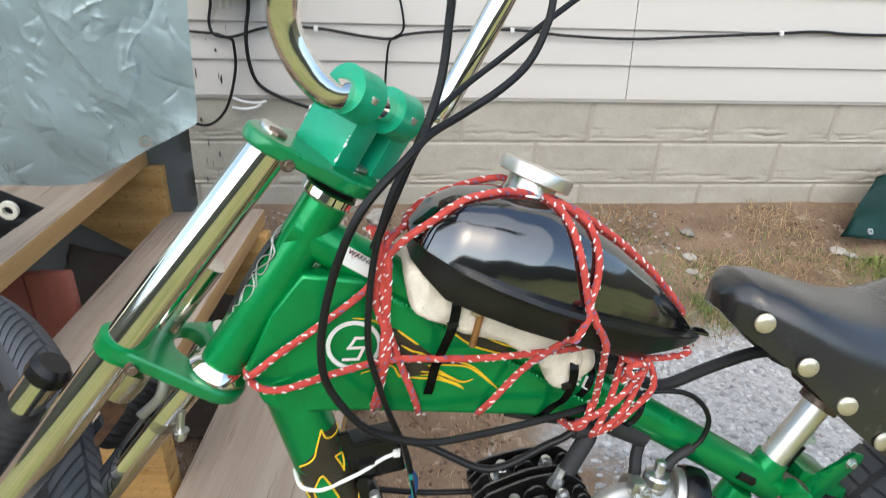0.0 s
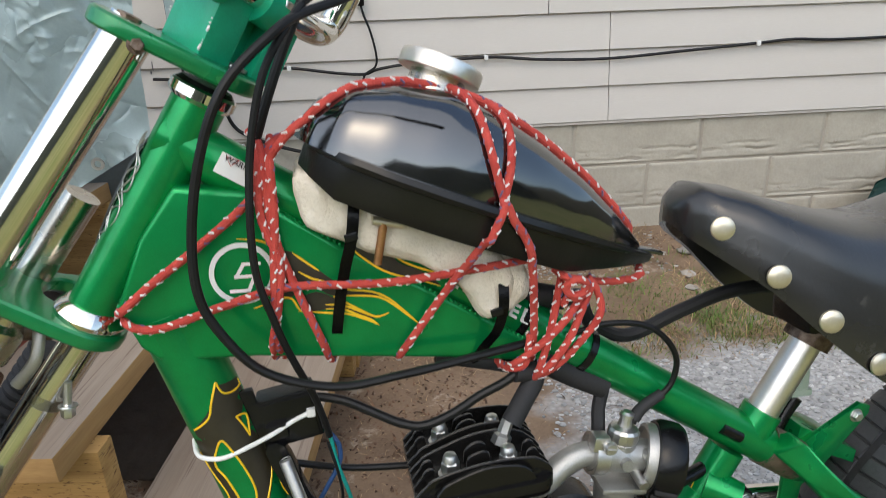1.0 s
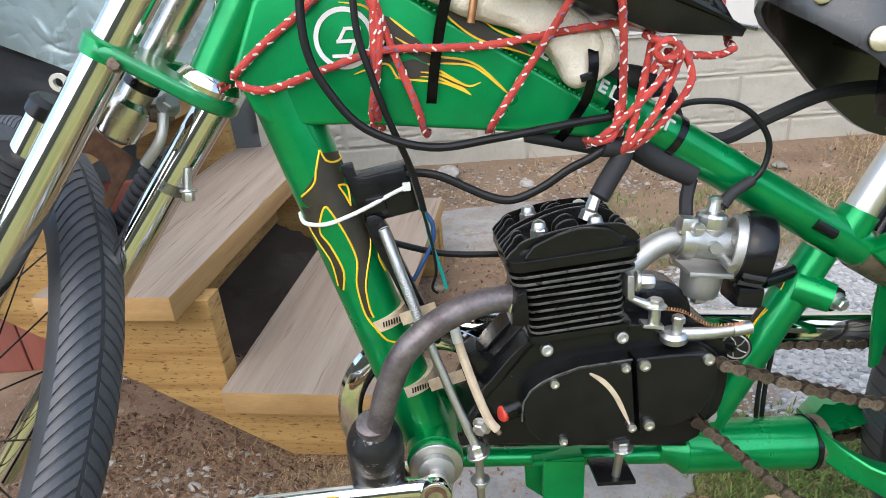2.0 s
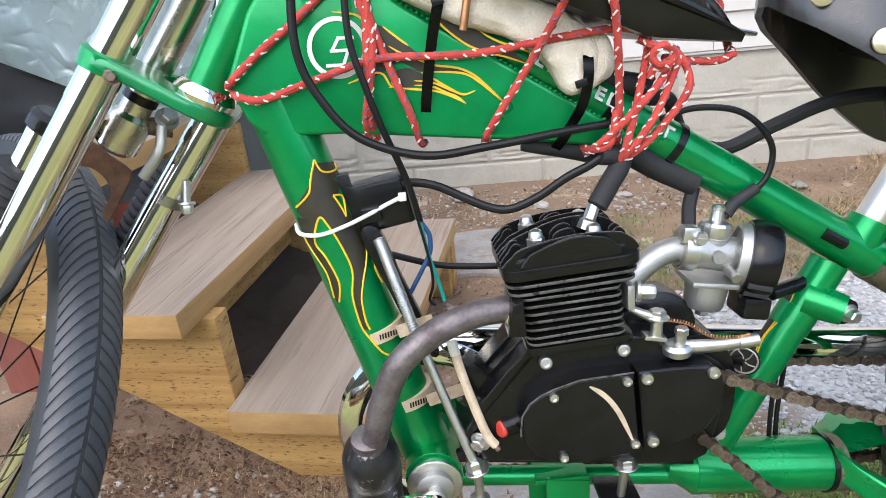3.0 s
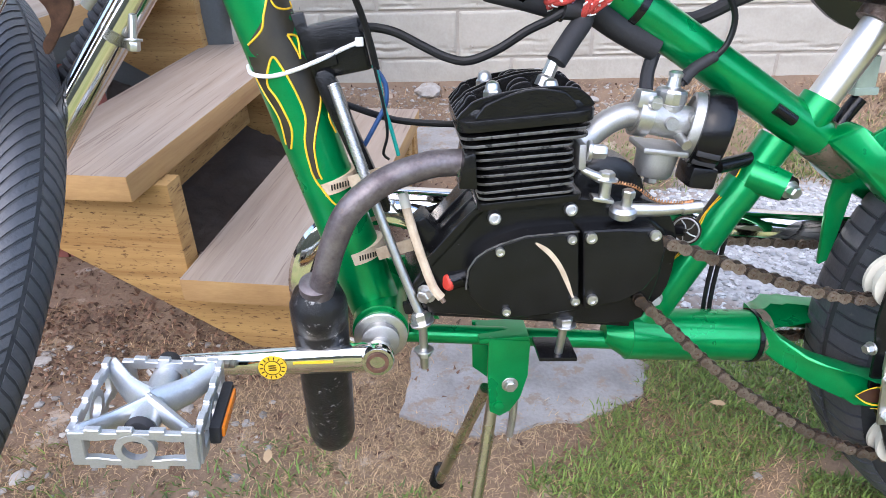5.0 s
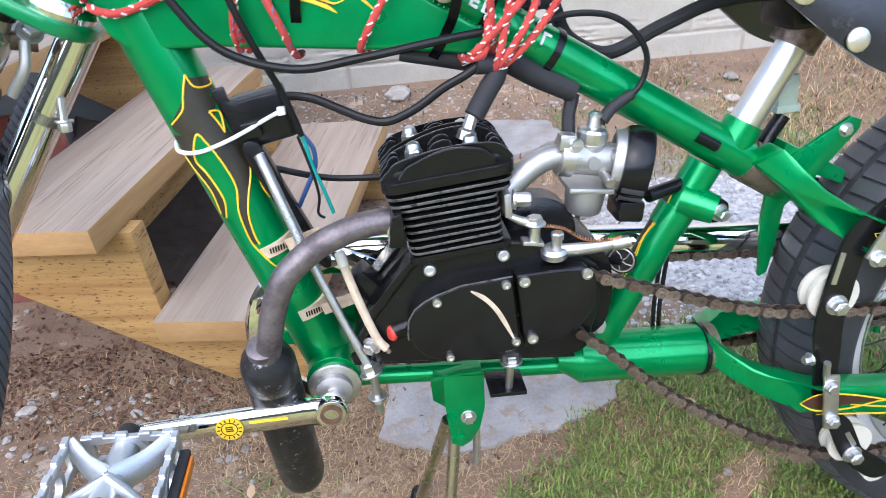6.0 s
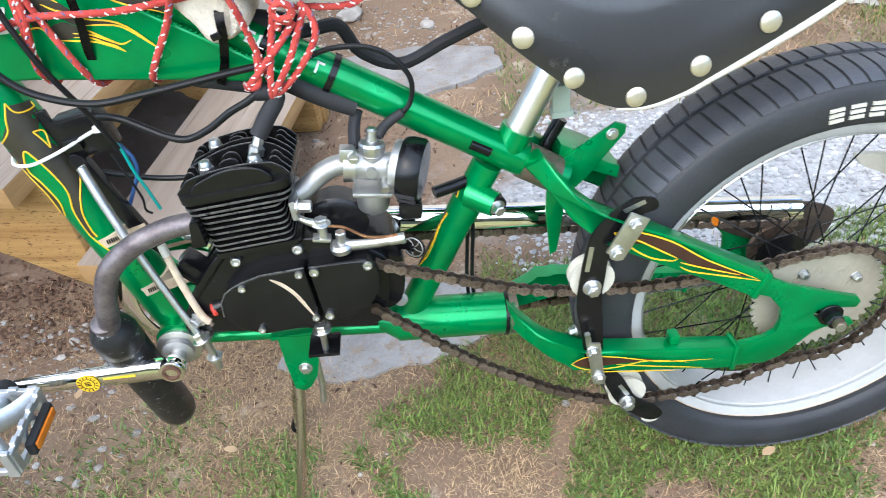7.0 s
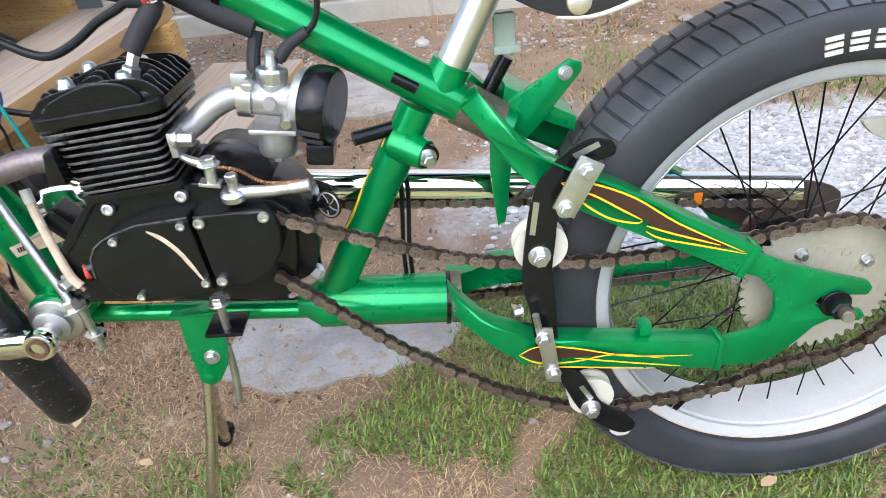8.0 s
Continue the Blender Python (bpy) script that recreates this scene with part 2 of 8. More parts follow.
PALE_STONE = surf("pale_gravel", (0.46, 0.455, 0.445), (0.32, 0.315, 0.305), 0.85, 0.0, 40, 300, 0.4, vary=0.35)
REDWOOD = surf("red_brown_board", (0.33, 0.1, 0.07), (0.2, 0.07, 0.055), 0.6, 0.0, 9, 90, 0.3, stretch=(1, 1, 0.2))
EARTH = surf("dark_earth", (0.085, 0.066, 0.052), (0.13, 0.1, 0.078), 0.5, 0.0, 12, 150, 0.6)
WOOD = surf("new_lumber", (0.53, 0.325, 0.115), (0.31, 0.16, 0.048), 0.6, 0.0, 9, 60, 0.4, stretch=(0.16, 1, 5), dirt=(0.15, 0.075, 0.028), dirt_at=0.575, dirt_map=(75, 50, 300), rand=0.05)
SATIN = surf("satin_chrome", (0.86, 0.83, 0.78), (0.74, 0.69, 0.61), 0.3, 1.0, 30, 500, 0.04, rough2=0.42)
for dull in (LEATHER, SATIN_TRAY, CABLE):
    dull.node_tree.nodes["Principled BSDF"].inputs["Specular IOR Level"].default_value = 0.28
RIVET = surf("nickel_rivet", (0.74, 0.68, 0.55), (0.6, 0.52, 0.38), 0.3, 0.85, 60, 500, 0.05)
WOOD_GREY = surf("weathered_tread", (0.345, 0.275, 0.212), (0.255, 0.192, 0.145), 0.62, 0.0, 7, 90, 0.3, stretch=(5, 0.25, 1), dirt=(0.215, 0.158, 0.118), dirt_at=0.57, dirt_map=(120, 3.5, 40))


def ground_mat():
    """Dirt with dry litter, pale gravel round one stretch and soil under the grass, one sheet."""
    m = surf("dirt", (0.265, 0.178, 0.114), (0.13, 0.083, 0.052), 0.95, 0.0, 4.5, 160, 1.0, dirt=(0.38, 0.3, 0.225), dirt_at=0.57)
    n, l = m.node_tree.nodes, m.node_tree.links
    p = n["Principled BSDF"]
    old = p.inputs["Base Color"].links[0].from_socket
    co, sep = n.new("ShaderNodeTexCoord"), n.new("ShaderNodeVectorMath")
    sep.operation = "DISTANCE"
    st = n.new("ShaderNodeMapping")
    st.inputs["Location"].default_value, st.inputs["Scale"].default_value = (-0.585, -1.06, 0), (0.6, 0.85, 0)
    nz = n.new("ShaderNodeTexNoise")
    nz.inputs["Scale"].default_value, nz.inputs["Detail"].default_value = 7, 6
    l.new(co.outputs["Object"], st.inputs[0])
    l.new(co.outputs["Object"], nz.inputs["Vector"])
    l.new(st.outputs[0], sep.inputs[0])
    sep.inputs[1].default_value = (0, 0, 0)
    ad = n.new("ShaderNodeMath")
    ad.operation = "MULTIPLY_ADD"
    ad.inputs[1].default_value = 0.5
    l.new(nz.outputs[0], ad.inputs[0])
    l.new(sep.outputs["Value"], ad.inputs[2])
    rp = n.new("ShaderNodeValToRGB")
    rp.color_ramp.elements[0].position, rp.color_ramp.elements[1].position = 0.5, 0.62
    rp.color_ramp.elements[0].color, rp.color_ramp.elements[1].color = (1, 1, 1, 1), (0, 0, 0, 1)
    l.new(ad.outputs[0], rp.inputs[0])
    vo, vr = n.new("ShaderNodeTexVoronoi"), n.new("ShaderNodeValToRGB")
    vo.inputs["Scale"].default_value = 90
    l.new(co.outputs["Object"], vo.inputs["Vector"])
    vr.color_ramp.elements[0].color, vr.color_ramp.elements[1].color = (0.47, 0.46, 0.445, 1), (0.28, 0.27, 0.26, 1)
    l.new(vo.outputs[0], vr.inputs[0])
    mx = n.new("ShaderNodeMix")
    mx.data_type = "RGBA"
    l.new(rp.outputs[0], mx.inputs[0])
    l.new(old, mx.inputs[6])
    l.new(vr.outputs[0], mx.inputs[7])
    # mown lawn over the rest of the yard
    xyz, lw, lm = n.new("ShaderNodeSeparateXYZ"), n.new("ShaderNodeMapRange"), n.new("ShaderNodeMix")
    l.new(co.outputs["Object"], xyz.inputs[0])
    lw.inputs[1].default_value, lw.inputs[2].default_value = 0.3, -0.15
    edge = n.new("ShaderNodeMath")
    edge.operation = "MULTIPLY_ADD"
    edge.inputs[1].default_value = 0.9
    big = n.new("ShaderNodeTexNoise")
    big.inputs["Scale"].default_value, big.inputs["Detail"].default_value = 2.2, 8
    l.new(co.outputs["Object"], big.inputs["Vector"])
    l.new(big.outputs[0], edge.inputs[0])
    shift = n.new("ShaderNodeMath")
    shift.operation = "SUBTRACT"
    shift.inputs[1].default_value = 0.45
    l.new(xyz.outputs["Y"], shift.inputs[0])
    l.new(shift.outputs[0], edge.inputs[2])
    l.new(edge.outputs[0], lw.inputs[0])
    tone = n.new("ShaderNodeValToRGB")
    tone.color_ramp.elements[0].position, tone.color_ramp.elements[1].position = 0.35, 0.68
    tone.color_ramp.elements[0].color, tone.color_ramp.elements[1].color = (0.2, 0.23, 0.06, 1), (0.37, 0.32, 0.13, 1)
    l.new(big.outputs[0], tone.inputs[0])
    lm.data_type = "RGBA"
    l.new(lw.outputs[0], lm.inputs[0])
    l.new(mx.outputs[2], lm.inputs[6])
    l.new(tone.outputs[0], lm.inputs[7])
    l.new(lm.outputs[2], p.inputs["Base Color"])
    return m


GROUND = ground_mat()


# ---- building helpers ----
def finish(bm, sharp=35):
    bm.normal_update()
    for f in bm.faces:
        f.smooth = True
    for e in bm.edges:
        if len(e.link_faces) == 2 and e.calc_face_angle(0) > radians(sharp):
            e.smooth = False


def mesh_of(name, bm, material, sharp=35):
    finish(bm, sharp)
    me = bpy.data.meshes.new(name)
    bm.to_mesh(me)
    bm.free()
    me.materials.append(material)
    return me


def part(name, bm, material, parent=None, label="", sharp=35):
    ob = new(name, mesh_of(name, bm, material, sharp))
    ob.parent = parent
    return tagged(ob, label)


def thing(name, base, label, category, group="", kind=""):
    ob = new(name)
    ob.empty_display_size = 0.05
    ob.location = base
    return tagged(ob, label, category, group, kind)


def hang(name, bm, material, parent, label="", sharp=35):
    """A part given in world metres under an Empty that only has a place."""
    bmesh.ops.translate(bm, verts=bm.verts, vec=-parent.location)
    return part(name, bm, material, parent, label, sharp)


def placed(name, me, parent, m, label=""):
    ob = new(name, me)
    ob.parent = parent
    ob.matrix_basis = m
    return tagged(ob, label)


def smooth_path(pts, per=6):
    """Points along a smooth curve through pts."""
    P = [Vector(p) for p in pts]
    out = []
    for i in range(len(P) - 1):
        a, b, c, d = P[max(i - 1, 0)], P[i], P[i + 1], P[min(i + 2, len(P) - 1)]
        for k in range(per):
            t = k / per
            out.append(0.5 * (2 * b + (c - a) * t + (2 * a - 5 * b + 4 * c - d) * t * t + (3 * b - a - 3 * c + d) * t ** 3))
    return out + [P[-1]]


def tube(pts, r, seg=12, bm=None, smooth=True, per=6, flat=1.0):
    """A round bar along pts; r may be one radius or (start, end)."""
    bm = bm or bmesh.new()
    P = smooth_path(pts, per) if smooth and len(pts) > 2 else [Vector(p) for p in pts]
    r0, r1 = r if isinstance(r, tuple) else (r, r)
    rings, nrm = [], None
    for i, p in enumerate(P):
        t = (P[min(i + 1, len(P) - 1)] - P[max(i - 1, 0)]).normalized()
        if nrm is None:
            nrm = t.cross(Vector((0, 1, 0)) if abs(t.y) < 0.9 else Vector((1, 0, 0))).normalized()
        nrm = (nrm - t * nrm.dot(t)).normalized()
        bi = t.cross(nrm)
        rr = r0 + (r1 - r0) * i / (len(P) - 1)
        rings.append([bm.verts.new(p + rr * (math.cos(a) * nrm + flat * math.sin(a) * bi)) for a in [2 * math.pi * k / seg for k in range(seg)]])
    for a, b in zip(rings, rings[1:]):
        for k in range(seg):
            bm.faces.new((a[k], a[(k + 1) % seg], b[(k + 1) % seg], b[k]))
    bm.faces.new(rings[0][::-1])
    bm.faces.new(rings[-1])
    return bm


def rod(a, b, r, seg=16, bm=None):
    return tube([a, b], r, seg, bm, smooth=False)


def lathe(profile, origin, axis, seg=24, bm=None, close=False):
    """(radius, height) pairs turned round an axis."""
    bm = bm or bmesh.new()
    q = Vector(axis).normalized().to_track_quat("Z", "Y").to_matrix()
    o = Vector(origin)
    rings = [[bm.verts.new(o + q @ Vector((r * math.cos(2 * math.pi * k / seg), r * math.sin(2 * math.pi * k / seg), h))) for k in range(seg)] for r, h in profile]
    pairs = list(zip(rings, rings[1:])) + ([(rings[-1], rings[0])] if close else [])
    for a, b in pairs:
        for k in range(seg):
            bm.faces.new((a[k], a[(k + 1) % seg], b[(k + 1) % seg], b[k]))
    if not close:
        bm.faces.new(rings[0][::-1])
        bm.faces.new(rings[-1])
    return bm


def bevel(bm, w, seg=2, angle=30):
    es = [e for e in bm.edges if len(e.link_faces) == 2 and e.calc_face_angle(0) > radians(angle)]
    if w and es:
        bmesh.ops.bevel(bm, geom=es, offset=w, segments=seg, profile=0.6, affect="EDGES", clamp_overlap=True)
    return bm


def box(c, s, m=None, w=0.0, seg=2, bm=None):
    b = bmesh.new()
    bmesh.ops.create_cube(b, size=1)
    bmesh.ops.scale(b, vec=s, verts=b.verts)
    bevel(b, w, seg)
    b.transform(Matrix.Translation(c) @ (m.to_4x4() if m else Matrix()))
    return join(bm, b)


def join(bm, b):
    if bm is None:
        return b
    me = bpy.data.meshes.new("tmp")
    b.to_mesh(me)
    b.free()
    bm.from_mesh(me)
    bpy.data.meshes.remove(me)
    return bm


def plate(poly, y0, y1, w=0.0, seg=2, bm=None, holes=()):
    """A plate cut along poly (x, z) between two depths."""
    b = bmesh.new()
    vs = [b.verts.new((x, y0, z)) for x, z in poly]
    f = b.faces.new(vs)
    r = bmesh.ops.extrude_face_region(b, geom=[f])
    bmesh.ops.translate(b, vec=(0, y1 - y0, 0), verts=[v for v in r["geom"] if isinstance(v, bmesh.types.BMVert)])
    bmesh.ops.recalc_face_normals(b, faces=b.faces)
    bevel(b, w, seg)
    return join(bm, b)


def round_poly(pts, per=4):
    P = [Vector((p[0], 0, p[1])) for p in pts]
    n = len(P)
    out = []
    for i in range(n):
        a, b, c, d = P[i - 1], P[i], P[(i + 1) % n], P[(i + 2) % n]
        for k in range(per):
            t = k / per
            q = 0.5 * (2 * b + (c - a) * t + (2 * a - 5 * b + 4 * c - d) * t * t + (3 * b - a - 3 * c + d) * t ** 3)
            out.append((q.x, q.z))
    return out


def hexbolt(c, axis, r=0.005, h=0.005, bm=None, washer=True):
    bm = bm or bmesh.new()
    if washer:
        lathe([(r * 1.35, 0), (r * 1.4, h * 0.1), (r * 1.4, h * 0.2), (r * 1.35, h * 0.25)], c, axis, 16, bm)
    c2 = Vector(c) + Vector(axis).normalized() * h * 0.25
    lathe([(r * 0.95, 0), (r, h * 0.1), (r, h * 0.85), (r * 0.82, h)], c2, axis, 6, bm)
    return bm


def ribbon(pts, width, lift, normal=(0, -1, 0), bm=None, per=4, taper=True):
    """A thin painted line along pts, on a face with that normal."""
    bm = bm or bmesh.new()
    P = smooth_path(pts, per) if len(pts) > 2 else [Vector(p) for p in pts]
    n = Vector(normal)
    rows = []
    for i, p in enumerate(P):
        t = (P[min(i + 1, len(P) - 1)] - P[max(i - 1, 0)]).normalized()
        s = t.cross(n).normalized()
        w = width * (1 if not taper else min(1, 0.35 + 3 * min(i, len(P) - 1 - i) / len(P)))
        rows.append([bm.verts.new(p + s * w / 2 + n * lift), bm.verts.new(p - s * w / 2 + n * lift)])
    for a, b in zip(rows, rows[1:]):
        bm.faces.new((a[0], a[1], b[1], b[0]))
    return bm


# ---- setting: ground, house wall ----
def sheet_height(x, y):
    mound = 0.033 * math.exp(-((x + 0.575) ** 2 + (y - 0.589) ** 2) / 0.012)
    bank = 0.03 * min(1, max(0, (y - 1.95) / 0.3))
    return mound + bank + 0.006 * noise.noise((x * 3, y * 3, 0)) + 0.003 * noise.noise((x * 11, y * 11, 4))


def build_ground():
    bm = bmesh.new()
    steps = [-900, -80, -12, -5, -3] + [-2 + 0.06 * i for i in range(101)] + [5.5, 9, 20, 120, 900]
    rows = [[bm.verts.new((x, y, sheet_height(x, y) if abs(x) < 5 and abs(y) < 5 else 0)) for x in steps] for y in steps]
    for a, b in zip(rows, rows[1:]):
        for i in range(len(steps) - 1):
            bm.faces.new((a[i], a[i + 1], b[i + 1], b[i]))
    tagged(part("ground", bm, GROUND), "bare brown dirt with gravel and dry grass litter", "ground", kind="structure")
    # broken grey slab under the engine
    rnd = random.Random(3)
    pts = [(0.06, 0.83), (0.16, 0.79), (0.3, 0.82), (0.4, 0.86), (0.42, 0.93), (0.38, 1.0), (0.2, 1.02), (0.07, 0.98)]
    for name, poly, z in (("slab", pts, 0.007), ("slab", [(-0.2, 1.72), (0.05, 1.66), (0.2, 1.64), (0.4, 1.73), (0.5, 1.8), (0.48, 1.92), (0.3, 1.97), (0.05, 1.94), (-0.2, 1.96)], 0.012)):
        bm = bmesh.new()
        ring = []
        for i, (x, y) in enumerate(poly):
            x2, y2 = poly[(i + 1) % len(poly)]
            for k in range(5):
                t = k / 5
                ring.append((x + (x2 - x) * t + rnd.uniform(-0.006, 0.006), y + (y2 - y) * t + rnd.uniform(-0.006, 0.006)))
        f = bm.faces.new([bm.verts.new((x, y, -0.03)) for x, y in ring])
        r = bmesh.ops.extrude_face_region(bm, geom=[f])
        bmesh.ops.translate(bm, vec=(0, 0, 0.03 + z), verts=[v for v in r["geom"] if isinstance(v, bmesh.types.BMVert)])
        bmesh.ops.recalc_face_normals(bm, faces=bm.faces)
        bevel(bm, 0.006, 2, 60)
        tagged(part(name, bm, CONCRETE), "worn grey concrete slab set in the dirt", "slab", kind="structure")


build_ground()


def build_unseen_walls():
    """Plain unseen walls added round the yard, behind and beside the viewer, to darken reflections."""
    for name, c, s in (("unseen_wall_south", (0.5, -8.0, 1.3), (22, 0.2, 2.6)), ("unseen_wall_west", (-10.4, -2.0, 1.3), (0.2, 12, 2.6)), ("unseen_wall_east", (11.4, -2.0, 1.3), (0.2, 12, 2.6))):
        tagged(part(name, box(c, s, w=0.01), YARD), "plain dark wall, unseen, added to darken reflections", "wall", kind="structure")


build_unseen_walls()

WALL_Y = 2.3


def build_wall():
    wall = thing("wall_house", (0.9, WALL_Y, 0), "house wall, cream vinyl siding over painted rock-face blocks", "wall", kind="structure")
    hang("wall_core", box((1.0, WALL_Y + 0.1068, 1.5), (7.0, 0.2, 3.2)), MORTAR, wall)
    # siding courses: a dutch-lap profile drawn out along the wall
    rise = 0.1075
    prof = [(0.0, -0.012), (0.0025, -0.0155), (0.05, -0.0118), (0.056, -0.0106), (rise + 0.004, -0.0045), (rise + 0.004, 0.012), (0, 0.012)]
    rnd = random.Random(5)
    for i in range(24):
        z = 0.396 + i * rise
        cuts = [-2.5, 0.842 - 0.004 * i - (0 if i < 3 else rnd.uniform(-0.5, 0.6)), 4.5]
        for a, b in zip(cuts, cuts[1:]):
            bm = bmesh.new()
            ends = [[bm.verts.new((x, WALL_Y + d, z + h)) for h, d in prof] for x in (a + 0.0012, b - 0.0012)]
            for k in range(len(prof)):
                j = (k + 1) % len(prof)
                bm.faces.new((ends[0][k], ends[0][j], ends[1][j], ends[1][k]))
            bm.faces.new(ends[0][::-1])
            bm.faces.new(ends[1])
            bmesh.ops.recalc_face_normals(bm, faces=bm.faces)
            hang("siding_panel", bm, SIDING, wall, sharp=12)
    # three shapes of rock-face block shared by all
    shapes = []
    for s in range(5):
        bm = bmesh.new()
        nx, nz, W, H = 64, 40, 0.417, 0.1445
        g = [[None] * (nx + 1) for _ in range(nz + 1)]
        for j in range(nz + 1):
            for i in range(nx + 1):
                u, v = i / nx, j / nz
                edge = min(u * nx, (1 - u) * nx, v * nz, (1 - v) * nz)
                d = -0.003 - min(1, edge / 1.4) * (0.0065 + 0.004 * noise.noise((u * 2.5 + 7 * s, v * 1.6, s)) + 0.0012 * noise.noise((u * 16, v * 7, s)))
                for k, (lv, dep) in enumerate(((0.2, 0.0075), (0.11, 0.006), (0.33, 0.004))):
                    line = lv + 0.05 * noise.noise((u * 5 + 11 * s, k * 3.1, s)) + 0.025 * noise.noise((u * 19 + s, k, 5))
                    on = min(1, max(0, 0.2 + 2.2 * noise.noise((u * 3.2 + 5 * s, k * 7.7, 2))))
                    d += dep * on * max(0, 1 - abs(v - line) / 0.045) ** 0.7 * min(1, edge / 2)
                side = 0.93 + 0.03 * noise.noise((v * 6, s, 1))
                d += 0.004 * max(0, 1 - abs(u - side) / 0.03) * min(1, edge / 2) * (0.5 + noise.noise((v * 5, s * 3, 4)))
                g[j][i] = bm.verts.new((u * W - W / 2, d, v * H))
        for j in range(nz):
            for i in range(nx):
                bm.faces.new((g[j][i], g[j][i + 1], g[j + 1][i + 1], g[j + 1][i]))
        rim = [g[0][i] for i in range(nx + 1)] + [g[j][nx] for j in range(1, nz + 1)] + [g[nz][i] for i in range(nx - 1, -1, -1)] + [g[j][0] for j in range(nz - 1, 0, -1)]
        back = [bm.verts.new((v.co.x, 0.06, v.co.z)) for v in rim]
        for k in range(len(rim)):
            j = (k + 1) % len(rim)
            bm.faces.new((rim[j], rim[k], back[k], back[j]))
        bm.faces.new(back)
        shapes.append(mesh_of("block", bm, BLOCK, 50))
    for row, (z, x0) in enumerate(((0.249, 0.744), (0.102, 0.993), (-0.045, 0.744))):
        for k in range(-7, 8):
            m = Matrix.Translation((x0 + 0.21 + 0.42 * k - 0.9, 0.012, z))
            placed("block", shapes[(k * 2 + row * 3) % 5], wall, m)
    hang("sill_shadow_strip", box((1.0, WALL_Y + 0.005, 0.393), (7.0, 0.03, 0.012), w=0.003), SIDING, wall)
    return wall


build_wall()

CLIPS = [(-0.5, 0.585), (-0.402, 0.578), (-0.356, 0.57), (-0.245, 0.6), (-0.116, 0.599), (0.014, 0.58), (0.097, 0.573), (0.138, 0.585), (0.23, 0.596), (0.457, 0.606), (0.62, 0.593), (0.824, 0.587), (1.04, 0.598), (1.294, 0.613), (1.413, 0.62), (1.631, 0.614), (2.4, 0.63)]


def build_wall_cables():
    y = WALL_Y - 0.025
    t = thing("wall_cable", (0.5, y, 0.55), "thin black coaxial cable clipped along the siding", "cable")
    hang("cable", tube([(x, y, z) for x, z in CLIPS], 0.0043, 8), CABLE, t)
    for x, z in ((0.457, 0.606), (1.294, 0.613), (-0.116, 0.599)):
        hang("clip", box((x, y - 0.004, z), (0.012, 0.014, 0.014), w=0.003), WHITE, t, "white plastic cable clip")
    t = thing("hanging_cable", (-0.35, y, 0.5), "black cable hanging in loose loops from the box", "cable")
    hang("loop", tube([(-0.403, y, 0.8), (-0.403, y, 0.673), (-0.414, y, 0.612), (-0.402, y - 0.01, 0.578), (-0.356, y - 0.02, 0.57), (-0.35, y - 0.01, 0.545), (-0.356, y, 0.471), (-0.388, y - 0.01, 0.369), (-0.44, y, 0.313), (-0.489, y, 0.313), (-0.54, y, 0.36)], 0.0042, 8), CABLE, t)
    hang("loop", tube([(-0.298, y, 0.72), (-0.301, y, 0.653), (-0.313, y - 0.01, 0.583), (-0.312, y - 0.01, 0.504), (-0.294, y, 0.438), (-0.24, y, 0.4), (-0.159, y, 0.368), (-0.06, y, 0.34)], 0.0055, 8), CABLE, t)
    t = thing("hanging_plug", (0.14, y, 0.6), "black cord with its plug turned up against the siding", "cord")
    hang("cord", tube([(0.101, y, 0.764), (0.108, y - 0.006, 0.735), (0.124, y - 0.01, 0.689), (0.136, y - 0.012, 0.625), (0.13, y - 0.01, 0.593), (0.097, y - 0.008, 0.568), (0.087, y - 0.004, 0.51), (0.083, y, 0.442), (0.086, y, 0.39)], 0.0032, 8), CABLE, t)
    hang("plug", box((0.099, y - 0.008, 0.776), (0.026, 0.022, 0.03), w=0.005), BLACK, t)
    hang("prong", box((0.0945, y - 0.008, 0.797), (0.003, 0.007, 0.014)), STEEL, t)
    hang("prong", box((0.1035, y - 0.008, 0.797), (0.003, 0.007, 0.014)), STEEL, t)
    for pts in ([(-0.373, 0.39), (-0.34, 0.379), (-0.3, 0.376), (-0.275, 0.382)], [(-0.379, 0.361), (-0.34, 0.357), (-0.31, 0.362), (-0.292, 0.372)]):
        t = thing("wire_scrap", (pts[0][0], y, pts[0][1]), "short bent scrap of white wire on the block ledge", "wire", "wire scraps")
        hang("sheath", tube([(px_, WALL_Y - 0.018, pz) for px_, pz in pts], 0.004, 8), WHITE, t)
    rnd = random.Random(21)
    bm = bmesh.new()
    for _ in range(45):
        px_, pz = rnd.uniform(-0.62, -0.27), rnd.uniform(0.12, 0.66)
        if rnd.random() < (px_ + 0.62) * 1.6:
            continue
        hh, ww = rnd.uniform(0.003, 0.022), rnd.uniform(0.001, 0.004)
        yy = WALL_Y - 0.0165 if pz > 0.37 else WALL_Y - 0.006
        f = bm.faces.new([bm.verts.new((px_ + ww * math.cos(a) * rnd.uniform(0.5, 1.2), yy, pz + hh * math.sin(a) * rnd.uniform(0.5, 1.2))) for a in (0.2, 1.1, 2.0, 3.2, 4.1, 5.2)])
    bmesh.ops.solidify(bm, geom=bm.faces[:], thickness=0.0015)
    tagged(part("peeling_flecks", bm, TARP_DARK), "dark flecks of peeled paint and mildew on the wall", "stains", kind="stuff")
    t = thing("electrical_box", (-0.33, WALL_Y - 0.08, 0.7), "grey metal electrical box on the siding", "electrical box")
    hang("case", box((-0.33, WALL_Y - 0.075, 0.885), (0.155, 0.11, 0.37), w=0.008), TARP_DARK, t)
